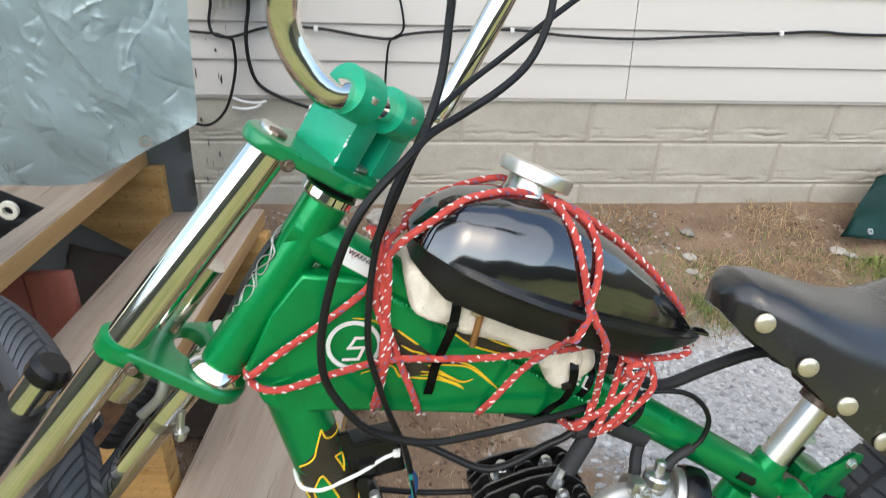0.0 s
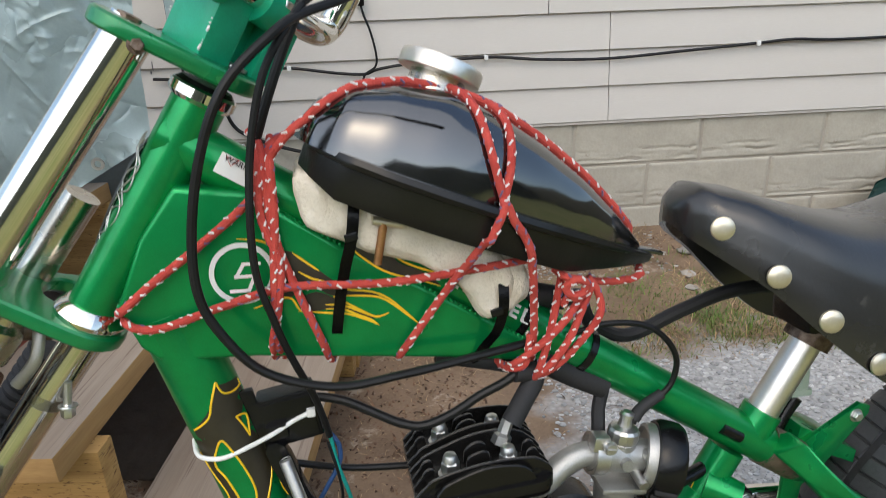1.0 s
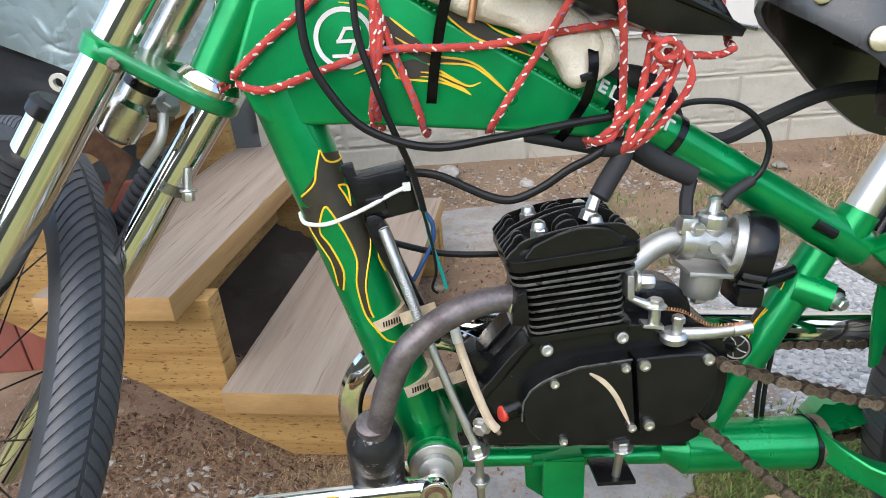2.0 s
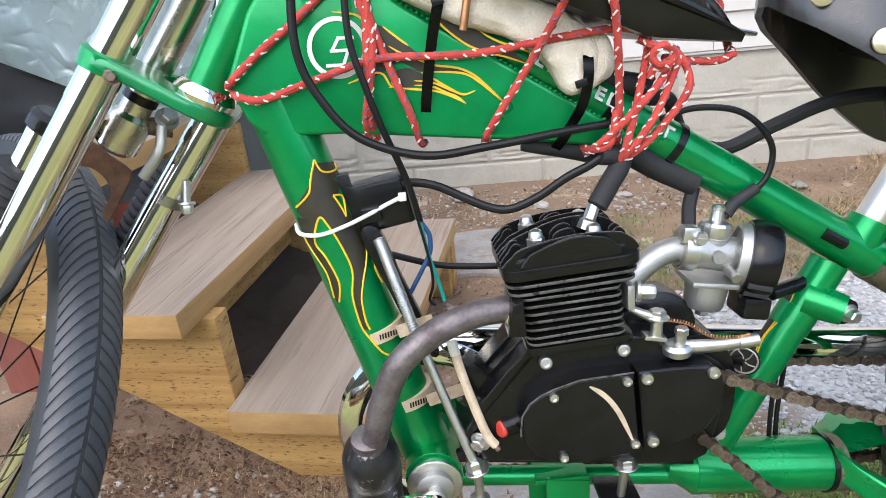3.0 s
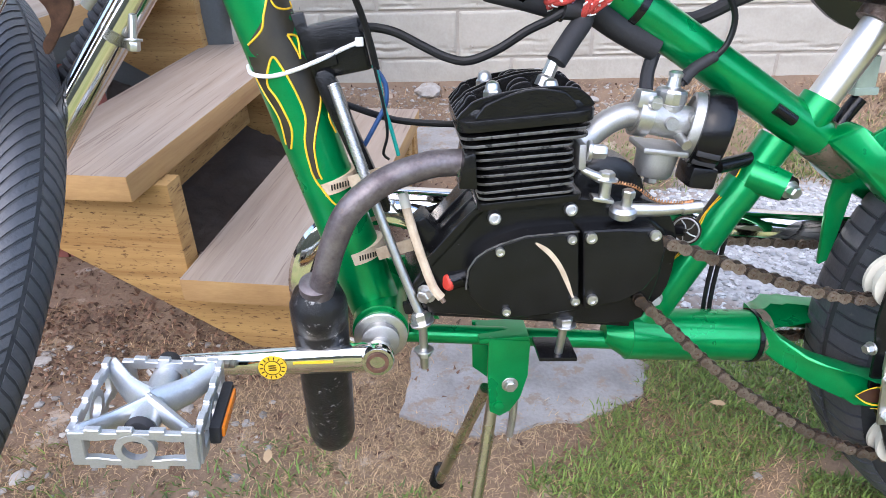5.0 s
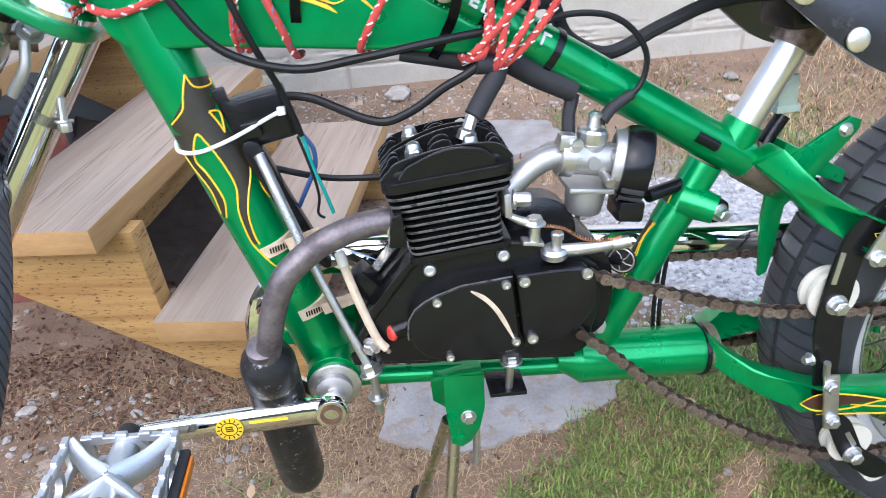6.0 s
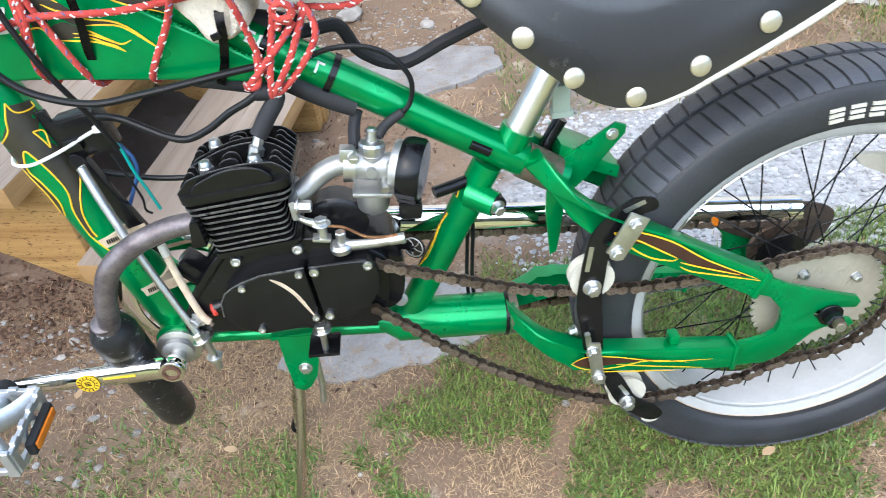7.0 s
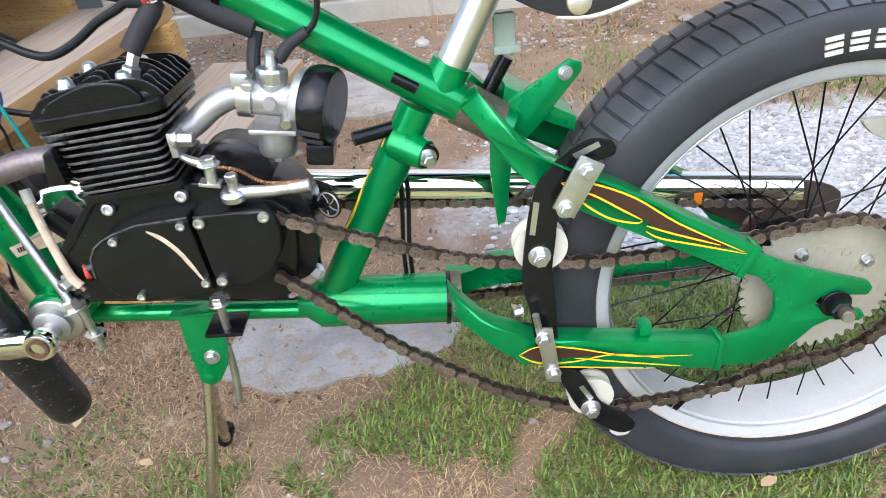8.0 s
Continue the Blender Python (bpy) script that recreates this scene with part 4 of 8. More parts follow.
def build_flames():
    y = -0.0812
    fill_mark("flame_fill", [(0.527, 0.405), (0.545, 0.403), (0.580, 0.385), (0.615, 0.359), (0.66, 0.331), (0.61, 0.35), (0.585, 0.368), (0.555, 0.388), (0.538, 0.392)], y, BROWN_DECAL, label="dark flame decal")
    flat_mark("flame_line", [[(0.521, 0.408), (0.543, 0.405), (0.578, 0.388), (0.615, 0.360), (0.67, 0.327)], [(0.521, 0.408), (0.533, 0.393), (0.556, 0.374), (0.578, 0.366), (0.585, 0.367)], [(0.536, 0.399), (0.548, 0.393), (0.568, 0.379), (0.584, 0.368)], [(0.588, 0.357), (0.6, 0.349), (0.63, 0.339), (0.672, 0.325)], [(0.588, 0.362), (0.61, 0.352), (0.65, 0.336)]], y - 0.0006, YELLOW, 0.0017, label="yellow flame pinstripe")
    fill_mark("flame_fill", [(0.484, 0.245), (0.496, 0.251), (0.52, 0.247), (0.57, 0.235), (0.53, 0.236), (0.5, 0.236)], y, BROWN_DECAL, label="dark flame decal")
    flat_mark("flame_line", [[(0.481, 0.246), (0.498, 0.253), (0.53, 0.247), (0.572, 0.233), (0.6, 0.228), (0.636, 0.224)], [(0.481, 0.246), (0.498, 0.235), (0.53, 0.232), (0.566, 0.235), (0.61, 0.224)], [(0.53, 0.236), (0.57, 0.226), (0.626, 0.213)], [(0.498, 0.231), (0.54, 0.224), (0.6, 0.214)]], y - 0.0006, YELLOW, 0.0016, label="yellow flame pinstripe")
    # gusset flames
    y = -0.0214
    for poly in (
        [(0.0646, 0.6708), (0.0739, 0.6723), (0.0904, 0.6577), (0.1072, 0.6431), (0.1233, 0.6393), (0.1351, 0.6331), (0.1468, 0.6213), (0.1566, 0.6103), (0.1487, 0.6183), (0.1389, 0.6276), (0.1291, 0.6345), (0.1149, 0.6373), (0.0975, 0.6388), (0.0891, 0.6442), (0.0812, 0.6469), (0.0705, 0.6412), (0.0633, 0.6418)],
        [(0.0743, 0.6385), (0.0869, 0.6429), (0.0974, 0.638), (0.1063, 0.6325), (0.1161, 0.6257), (0.126, 0.6204), (0.1352, 0.622), (0.1238, 0.619), (0.1138, 0.6227), (0.1039, 0.6276), (0.0917, 0.6294), (0.0807, 0.6296)],
        [(0.1114, 0.6785), (0.1136, 0.6709), (0.1229, 0.6614), (0.1344, 0.6528), (0.1483, 0.6469), (0.1603, 0.6428), (0.1724, 0.6378), (0.1666, 0.6446), (0.1567, 0.6516), (0.1448, 0.6573), (0.1392, 0.6638), (0.1294, 0.6684), (0.121, 0.674)],
    ):
        fill_mark("flame_fill", poly, y, FLAME_DARK, label="black flame decal")
    flat_mark("flame_line", [
        [(0.04, 0.6851), (0.0553, 0.682), (0.0617, 0.6763), (0.0656, 0.6692)],
        [(0.0739, 0.6723), (0.083, 0.664), (0.0904, 0.6577)],
        [(0.0765, 0.6588), (0.0847, 0.6531), (0.0897, 0.6512), (0.1002, 0.6464)],
        [(0.0955, 0.6476), (0.1072, 0.6427), (0.1233, 0.6393), (0.1351, 0.6331), (0.1468, 0.6213), (0.1566, 0.6103)],
        [(0.0975, 0.6388), (0.1149, 0.6373), (0.1291, 0.6345), (0.1389, 0.6276), (0.1487, 0.6183), (0.1566, 0.6103)],
        [(0.0975, 0.6388), (0.1064, 0.6329), (0.1161, 0.6261), (0.126, 0.6204), (0.1352, 0.6224)],
        [(0.0921, 0.6334), (0.1042, 0.6311), (0.114, 0.6263), (0.1239, 0.6206)],
        [(0.0918, 0.6302), (0.1039, 0.6284), (0.1138, 0.6231), (0.1218, 0.6191), (0.1276, 0.6138)],
        [(0.0735, 0.6307), (0.0915, 0.6275), (0.1057, 0.625), (0.1177, 0.6199), (0.1276, 0.6138)],
        [(0.0448, 0.636), (0.054, 0.6387), (0.0633, 0.6414), (0.0704, 0.64), (0.0748, 0.6317), (0.0807, 0.6296)],
        [(0.1114, 0.6785), (0.1136, 0.6709), (0.1229, 0.6614), (0.1344, 0.6528), (0.1483, 0.6469), (0.1603, 0.6428), (0.1724, 0.6378)],
        [(0.1404, 0.6641), (0.1469, 0.6586), (0.1568, 0.6532), (0.1688, 0.6483), (0.1788, 0.6435), (0.1889, 0.6375)],
    ], y - 0.0006, YELLOW, 0.0015, label="yellow flame pinstripe")
    # round white mark: a ring and an angular stroke
    bm = lathe([(0.0179, 0), (0.0212, 0), (0.0212, 0.0006), (0.0179, 0.0006)], (0.0405, y, 0.661), (0, -1, 0), 40, close=True)
    part("round_mark", bm, WHITE, frame_ob, "white ring mark on the gusset")
    flat_mark("round_mark_stroke", [[(0.053, 0.667), (0.0408, 0.6675)], [(0.042, 0.6675), (0.036, 0.6585)], [(0.035, 0.6592), (0.049, 0.6588)], [(0.0485, 0.6598), (0.043, 0.6482)], [(0.044, 0.6490), (0.031, 0.6496)]], y - 0.0003, WHITE, 0.0066, label="white angular stroke")
    # warning label near the head: white with bars
    bm = box((0.047, -0.0172, tt(0.047) + 0.004), (0.03, 0.001, 0.014), Matrix.Rotation(radians(33.6), 3, "Y"))
    lab = part("warning_label", bm, WHITE, frame_ob, "white warning sticker with a red triangle")
    word = bpy.data.curves.new("warning_text", "FONT")
    word.body, word.size, word.extrude, word.align_x = "WARNING", 0.0055, 0.0002, "CENTER"
    word.materials.append(DECAL)
    wo = new("warning_text", word)
    wo.parent = lab
    wo.matrix_basis = Matrix.Translation((0.0495, -0.0185, tt(0.0495) + 0.0075)) @ Matrix.Rotation(radians(33.6), 4, "Y") @ Matrix.Rotation(radians(90), 4, "X")
    flat_mark("triangle_line", [[(0.042, 0.732), (0.0405, 0.738)], [(0.0405, 0.738), (0.048, 0.735)], [(0.048, 0.735), (0.042, 0.732)]], -0.0182, RED, 0.001)
    # lettering on the top tube, kept as plain strokes
    q = Matrix.Rotation(radians(33.6), 3, "Y")
    for xx, form in ((0.183, 0), (0.192, 1), (0.2255, 1), (0.234, 0), (0.2765, 2)):
        c = Vector((xx, -0.0164, tt(xx) + 0.0072))
        tip = q @ Matrix.Rotation(radians(-24), 3, "X")
        bm = box(c, (0.0021, 0.0009, 0.0105), tip)
        for dz in ((-0.0043, 0.0043), (-0.0043, 0.0, 0.0043), (0.0043,))[form]:
            box(c + tip @ Vector((0.003, 0, dz)), (0.0055, 0.0009, 0.0021), tip, bm=bm)
        part("tube_lettering", bm, WHITE, frame_ob, "white lettering on the tube")
    # down tube flames, laid on the round tube
    A, Bq, r = Vector((-0.015, 0, 0.635)), Vector((0.076, 0, 0.295)), 0.0228
    D = (Bq - A).normalized()
    side = Vector((-D.z, 0, D.x))

    def wrap(x, z, lift):
        p = Vector((x, 0, z)) - A
        s = max(-0.995, min(0.995, p.dot(side) / r))
        return A + D * p.dot(D) + (r + lift) * (side * s + Vector((0, -1, 0)) * math.sqrt(1 - s * s))

    lens_in = [(0.0044, 0.5283), (0.0101, 0.5408), (0.0156, 0.5339), (0.0239, 0.5149), (0.0289, 0.4957), (0.0266, 0.4768), (0.0281, 0.4596), (0.031, 0.4468), (0.037, 0.436), (0.0446, 0.4249), (0.0534, 0.4203)]
    lens_out = [(0.0044, 0.5283), (0.004, 0.5193), (0.01, 0.5094), (0.0165, 0.4923), (0.0175, 0.4826), (0.0151, 0.4708)]
    band = [(0.034, 0.545), (0.0392, 0.5224), (0.0401, 0.5039), (0.0357, 0.4854), (0.0331, 0.4713), (0.0342, 0.4539), (0.0365, 0.4462)]
    lines = [[(-0.0066, 0.5496), (0.0046, 0.5594), (0.0078, 0.57), (0.012, 0.584)], [(0.012, 0.584), (0.016, 0.575), (0.025, 0.573), (0.034, 0.58)], lens_in, lens_out, band, [(0.0219, 0.5555), (0.0279, 0.5527), (0.029, 0.538)], [(0.0219, 0.5555), (0.0262, 0.546), (0.029, 0.538)], [(0.0425, 0.515), (0.0455, 0.5009), (0.0453, 0.4915), (0.0493, 0.4791)], [(-0.0066, 0.528), (0.0, 0.513), (0.0088, 0.495), (0.0112, 0.474)]]
    bm = bmesh.new()
    for ln in lines:
        P = smooth_path([(x, 0, z) for x, z in ln], 6)
        tube([wrap(p.x, p.z, 0.0002) for p in P], 0.00085, 6, bm, smooth=False)
    part("flame_line", bm, YELLOW, frame_ob, "yellow flame pinstripe")
    bm = bmesh.new()
    for left, right in (
        ([(0.012, 0.582), (0.006, 0.566), (-0.0066, 0.549), (0.0, 0.54), (0.0101, 0.5405), (0.0165, 0.533), (0.0239, 0.5149), (0.0289, 0.4957), (0.0266, 0.4768), (0.0281, 0.4596), (0.031, 0.4468)],
         [(0.03, 0.578), (0.031, 0.566), (0.03, 0.552), (0.03, 0.545), (0.034, 0.54), (0.0375, 0.53), (0.0398, 0.5149), (0.0395, 0.4957), (0.035, 0.4768), (0.0338, 0.4596), (0.0365, 0.4462)]),
        ([(-0.0085, 0.541), (-0.006, 0.53), (-0.001, 0.516), (0.006, 0.5), (0.01, 0.482), (0.0125, 0.47)],
         [(0.0095, 0.5405), (0.0044, 0.53), (0.0045, 0.519), (0.0105, 0.5085), (0.0165, 0.4923), (0.015, 0.4715)])):
        rows = [[bm.verts.new(wrap(a[0] + (b[0] - a[0]) * k / 6, a[1] + (b[1] - a[1]) * k / 6, 0.0003)) for k in range(7)] for a, b in zip(smooth2(left), smooth2(right))]
        for a, b in zip(rows, rows[1:]):
            for k in range(6):
                bm.faces.new((a[k], a[k + 1], b[k + 1], b[k]))
    bmesh.ops.recalc_face_normals(bm, faces=bm.faces)
    part("flame_fill", bm, FLAME_DARK, frame_ob, "black flame decal")


def smooth2(pts):
    return [(p.x, p.z) for p in smooth_path([(x, 0, z) for x, z in pts], 4)]


build_flames()


# fork, turned towards the house
def build_fork():
    d = Vector((0.627, 0, 0.779))
    w = Vector((-0.779, 0, 0.627))
    fk = part("fork", tube([Vector((-0.1305, -0.005, 0.664)) - d * 0.50, Vector((-0.1305, -0.005, 0.664)) + d * 0.203], 0.0155, 28, smooth=False), CHROME, bike, "chrome chopper fork in green triple clamps")
    R0 = Vector((-0.0945, 0.06, 0.597))
    part("fork_leg", tube([R0 - d * 0.40, R0 + d * 0.05], 0.0152, 24, smooth=False), CHROME, fk)
    M0 = Vector((-0.1045, 0.0345, 0.664))
    part("brake_stub", tube([M0 - d * 0.075, M0 + d * 0.062], 0.0122, 20, smooth=False), CHROME_OLD, fk, "rusty chrome stub tube")
    part("stub_band", tube([M0 - d * 0.035, M0 - d * 0.028], 0.0135, 20, smooth=False), BLACK, fk)
    part("steerer", tube([Vector((-0.073, 0, 0.622)), Vector((-0.064, 0, 0.636))], 0.012, 18, smooth=False), CHROME, fk)
    # triple clamps: plates square to the legs with bosses round each tube
    for lift, nm in ((0.0, "lower_clamp"), (0.21, "upper_clamp")):
        d, w = Vector((0.55, 0, 0.835)), Vector((-0.835, 0, 0.55))
        o, L, Rr = Vector((-0.0715, 0, 0.624)), Vector((-0.131, -0.005, 0.663)), Vector((-0.0723, 0.06, 0.6246))
        if lift:
            # the upper plate lies square to the head tube
            d, w = Vector((0.514, 0, 0.857)), Vector((-0.857, 0, 0.514))
            o = Vector((0.0332, 0, 0.7868))
            L, Rr = Vector((-0.0108, -0.014, 0.8133)), Vector((0.0367, 0.05, 0.7853))
        bm = bmesh.new()
        hull = []
        for c, rad in ((L, 0.0215 if lift else 0.019), (Rr, 0.019), (o, 0.031 if lift else 0.026)):
            for k in range(18):
                a = 2 * math.pi * k / 18
                hull.append(c + rad * (math.cos(a) * w + math.sin(a) * Vector((0, 1, 0))))
        flat2 = [((p - o).dot(w), p.y) for p in hull]
        vs = [bm.verts.new((a, b, 0)) for a, b in flat2]
        r = bmesh.ops.convex_hull(bm, input=vs)
        bmesh.ops.delete(bm, geom=[v for v in bm.verts if not v.link_faces], context="VERTS")
        bmesh.ops.dissolve_limit(bm, angle_limit=0.02, verts=bm.verts, edges=bm.edges)
        keep = max(bm.faces, key=lambda q: q.calc_area())
        ring = [v.co.copy() for v in keep.verts]
        bm.free()
        bm = bmesh.new()
        if lift:
            fc = bm.faces.new([bm.verts.new(o + w * c.x + Vector((0, 1, 0)) * c.y) for c in ring])
            e = bmesh.ops.extrude_face_region(bm, geom=[fc])
            bmesh.ops.translate(bm, vec=d * 0.0115, verts=[v for v in e["geom"] if isinstance(v, bmesh.types.BMVert)])
        else:
            # the lower plate has an oval window behind the legs
            hc = (L + Rr) * 0.35 + o * 0.3 + Vector((0, 0.006, 0))
            hx, hy = (hc - o).dot(w), hc.y
            outer, inner = [], []
            for k in range(48):
                a = 2 * math.pi * k / 48
                ca, sa = math.cos(a), math.sin(a)
                best = 0.02
                for p, q in zip(ring, ring[1:] + ring[:1]):
                    ex_, ey_ = q.x - p.x, q.y - p.y
                    det = ca * -ey_ + sa * ex_
                    if abs(det) > 1e-9:
                        rx, ry = p.x - hx, p.y - hy
                        tt_, ss_ = (rx * -ey_ + ry * ex_) / det, (ca * ry - sa * rx) / det
                        if tt_ > 0 and -0.001 <= ss_ <= 1.001:
                            best = tt_
                outer.append((hx + best * ca, hy + best * sa))
                inner.append((hx + 0.0135 * ca, hy + 0.0195 * sa))
            lv = [[bm.verts.new(o + w * x + Vector((0, y, 0)) + d * h) for x, y in rg] for rg, h in ((outer, 0), (outer, 0.0115), (inner, 0.0115), (inner, 0))]
            for a, b in zip(lv, lv[1:] + lv[:1]):
                for k in range(48):
                    j = (k + 1) % 48
                    bm.faces.new((a[k], a[j], b[j], b[k]))
        bmesh.ops.recalc_face_normals(bm, faces=bm.faces)
        bevel(bm, 0.004, 3)
        c1 = part(nm, bm, GREEN_CLAMP, fk, "worn green triple clamp plate")
        if lift:
            part("leg_bolt", hexbolt(L + d * 0.0105, d, 0.0075, 0.003), RUST, c1, "rusty bolt on the clamp")
        else:
            part("clamp_boss", lathe([(0.0145, -0.003), (0.0185, -0.002), (0.019, 0.011), (0.0145, 0.0135)], L, d, 28), GREEN, c1)
        part("clamp_boss", lathe([(0.0145, -0.003), (0.018, -0.002), (0.0185, 0.011), (0.0145, 0.0135)], Rr, d, 28), GREEN, c1)
        part("pinch_bolt", hexbolt(L + Vector((0.012, -0.018, -0.006)), (0.3, -1, 0), 0.004, 0.005), RUST, c1)
    d = Vector((0.627, 0, 0.779))
    # hose clamp and boots
    q = R0 - d * 0.055
    hc = part("hose_clamp", tube([q - d * 0.005, q + d * 0.005], 0.0152, 24, smooth=False), STEEL, fk, "steel hose clamp with screw")
    part("screw", rod(q + Vector((0.021, -0.012, 0.014)), q + Vector((0.018, -0.014, -0.006)), 0.0034, 10), STEEL, hc)
    part("screw_nut", hexbolt(q + Vector((0.0185, -0.014, -0.004)), (-0.1, -0.1, -1), 0.0052, 0.008), STEEL, hc)
    # arched bridge plate over the tyre
    arch = [(-0.195, 0.604), (-0.18, 0.61), (-0.165, 0.595), (-0.152, 0.582), (-0.153, 0.574), (-0.165, 0.558), (-0.18, 0.54), (-0.182, 0.549), (-0.172, 0.562), (-0.173, 0.576), (-0.183, 0.587), (-0.195, 0.591)]
    part("brake_bridge", plate(round_poly(arch, 3), 0.046, 0.05, 0.0008), RUST_DULL, fk, "rusty arched bridge plate over the tyre")
    for base, sgn in ((Vector((-0.230, 0.033, 0.588)), -1), (Vector((-0.146, 0.112, 0.567)), 1)):
        prof, k_ = [], (0.74 if sgn > 0 else 1.0)
        for i in range(11):
            prof += [(k_ * 0.019, i * 0.0085), (k_ * 0.0225, i * 0.0085 + 0.003), (k_ * 0.0225, i * 0.0085 + 0.0055)]
        part("rubber_boot", lathe(prof, base - d * 0.085, d, 24), RUBBER, fk, "ribbed black rubber boot")
        if sgn > 0:
            continue
        part("boot_tube", tube([base, base + d * 0.045], 0.014, 20, smooth=False), CHROME, fk)
        part("boot_cap", lathe([(0.0145, 0), (0.0165, 0.002), (0.0165, 0.012), (0.012, 0.017)], base + d * 0.042, d, 20), BLACK, fk)
    # brake caliper across the stub
    cal = part("caliper", lathe([(0.0125, 0.0), (0.0165, -0.004), (0.0175, -0.018), (0.0165, -0.032), (0.012, -0.036)], M0 - d * 0.045, d, 24), CHROME_OLD, fk, "corroded brake pivot body")
    part("caliper_ear", box(M0 - d * 0.052 + Vector((-0.022, -0.006, 0.0)), (0.02, 0.022, 0.01), Matrix.Rotation(radians(-38), 3, "Y"), w=0.003), CHROME_OLD, cal)
    part("caliper_bolt", rod(M0 - d * 0.058 + Vector((0.008, 0.002, 0)), M0 - d * 0.062 + Vector((0.034, 0.012, -0.004)), 0.0075, 14), RUST, cal)
    part("caliper_nut", hexbolt(M0 - d * 0.062 + Vector((0.032, 0.008, 0.004)), (0.6, -0.6, 0.5), 0.007, 0.008), ALU, cal)
    part("caliper_arm", tube([M0 - d * 0.062 + Vector((0.03, 0.0, 0.0)), M0 - d * 0.08 + Vector((0.036, -0.004, -0.006)), M0 - d * 0.1 + Vector((0.03, 0.0, -0.01))], 0.0045, 12, flat=0.6), ALU, cal)
    return fk


build_fork()

FW_C, FW_N = Vector((-0.453, 0.121, 0.322)), Vector((0.563, 0.626, -0.523)).normalized()


def spin(n):
    u = n.cross(Vector((0, 0, 1))).normalized()
    return u, n.cross(u)


def wheel(name, c, n, R, half, rim_r, rim_half, spokes, label, rim_mat, parent=bike, pc=0.75, ps=0.8):
    wob = part(name, lathe([(rim_r - 0.016, -rim_half * 0.8), (rim_r - 0.004, -rim_half), (rim_r, -rim_half), (rim_r, -rim_half + 0.004), (rim_r - 0.008, -rim_half + 0.006), (rim_r - 0.012, 0), (rim_r - 0.008, rim_half - 0.006), (rim_r, rim_half - 0.004), (rim_r, rim_half), (rim_r - 0.004, rim_half), (rim_r - 0.016, rim_half * 0.8), (rim_r - 0.02, 0)], c, n, 72, close=True), rim_mat, parent, label)
    prof = []
    mid = (R + rim_r - 0.006) / 2
    hh = (R - rim_r + 0.006) / 2
    for k in range(21):
        a = math.radians(-128 + 256 * k / 20)
        ca, sa = math.cos(a), math.sin(a)
        prof.append((mid + hh * math.copysign(abs(ca) ** pc, ca), half * math.copysign(abs(sa) ** ps, sa)))
    ty = part("tyre", lathe(prof, c, n, 96, close=True), TYRE, wob, "black rubber balloon tyre")
    hub = part("hub", lathe([(0.012, -half - 0.012), (0.014, -0.038), (0.03, -0.034), (0.03, -0.030), (0.017, -0.026), (0.017, 0.026), (0.03, 0.030), (0.03, 0.034), (0.014, 0.038), (0.012, half + 0.012)], c, n, 28), BLACK, wob)
    u, v = spin(n)
    bm = rod((0, 0, 0), (0, 0, 1), 0.0009, 6)
    sp = mesh_of("spoke", bm, BLACK)
    for i in range(spokes):
        s = 1 if i % 2 else -1
        a = 2 * math.pi * i / spokes
        lean = (1 if (i // 2) % 2 else -1) * 1.1
        p = c + 0.028 * (math.cos(a + lean) * u + math.sin(a + lean) * v) + n * s * 0.032
        q = c + (rim_r - 0.015) * (math.cos(a) * u + math.sin(a) * v)
        m = Matrix.Translation(p) @ (q - p).to_track_quat("Z", "Y").to_matrix().to_4x4() @ Matrix.Diagonal((1, 1, (q - p).length, 1))
        placed("spoke", sp, wob, m)
    return wob, ty, u, v, mid, hh


def tread_bars(c, n, R, half, count, reach, w, tall, slant, ty, mid, hh, inner=0.0, material=TYRE, pc=0.75, ps=0.8):
    """Raised slanting bars round the crown of a tyre."""
    u, v = spin(n)
    bm = bmesh.new()
    for i in range(count):
        for s in (-1, 1):
            a0 = 2 * math.pi * (i + (0.5 if s > 0 else 0)) / count
            rows = []
            for k in range(5):
                f = inner + (reach - inner) * k / 4
                ang = a0 + slant * f
                th = math.radians(100) * f
                ca, sa = math.cos(th), math.sin(th)
                rr = mid + hh * abs(ca) ** pc * (1 if ca > 0 else -1)
                hx = s * half * abs(sa) ** ps
                out = Vector((ca, s * sa))
                ring = []
                for dw, dt in ((-w, -0.001), (-w * 0.9, tall), (w * 0.9, tall), (w, -0.001)):
                    rad, hor = rr + out.x * dt, hx + out.y * dt
                    an = ang + dw / R
                    ring.append(bm.verts.new(c + rad * (math.cos(an) * u + math.sin(an) * v) + n * hor))
                rows.append(ring)
            for p, q in zip(rows, rows[1:]):
                for k in range(3):
                    bm.faces.new((p[k], p[k + 1], q[k + 1], q[k]))
            bm.faces.new(rows[0][::-1])
            bm.faces.new(rows[-1])
    bmesh.ops.recalc_face_normals(bm, faces=bm.faces)
    tagged(part("tread", bm, material, ty), "rows of flat tread blocks with narrow slots", kind="stuff")


RW_C, RW_N = Vector((0.763, 0.002, 0.258)), Vector((0, 1, 0))
rear, rty, ru, rv, rmid, rhh = wheel("rear_wheel", RW_C, RW_N, 0.257, 0.05, 0.2035, 0.036, 36, "wide rear wheel with a white rim and black spokes", RIMW, pc=0.5, ps=0.72)
tread_bars(RW_C, RW_N, 0.257, 0.05, 96, 0.62, 0.0076, 0.0022, 0.03, rty, rmid, rhh, 0.02, TREAD, 0.5, 0.72)
front, fty, fu, fv, fmid, fhh = wheel("front_wheel", FW_C, FW_N, 0.33, 0.0272, 0.288, 0.0145, 28, "narrow front wheel with black spokes, turned away", BLACK)
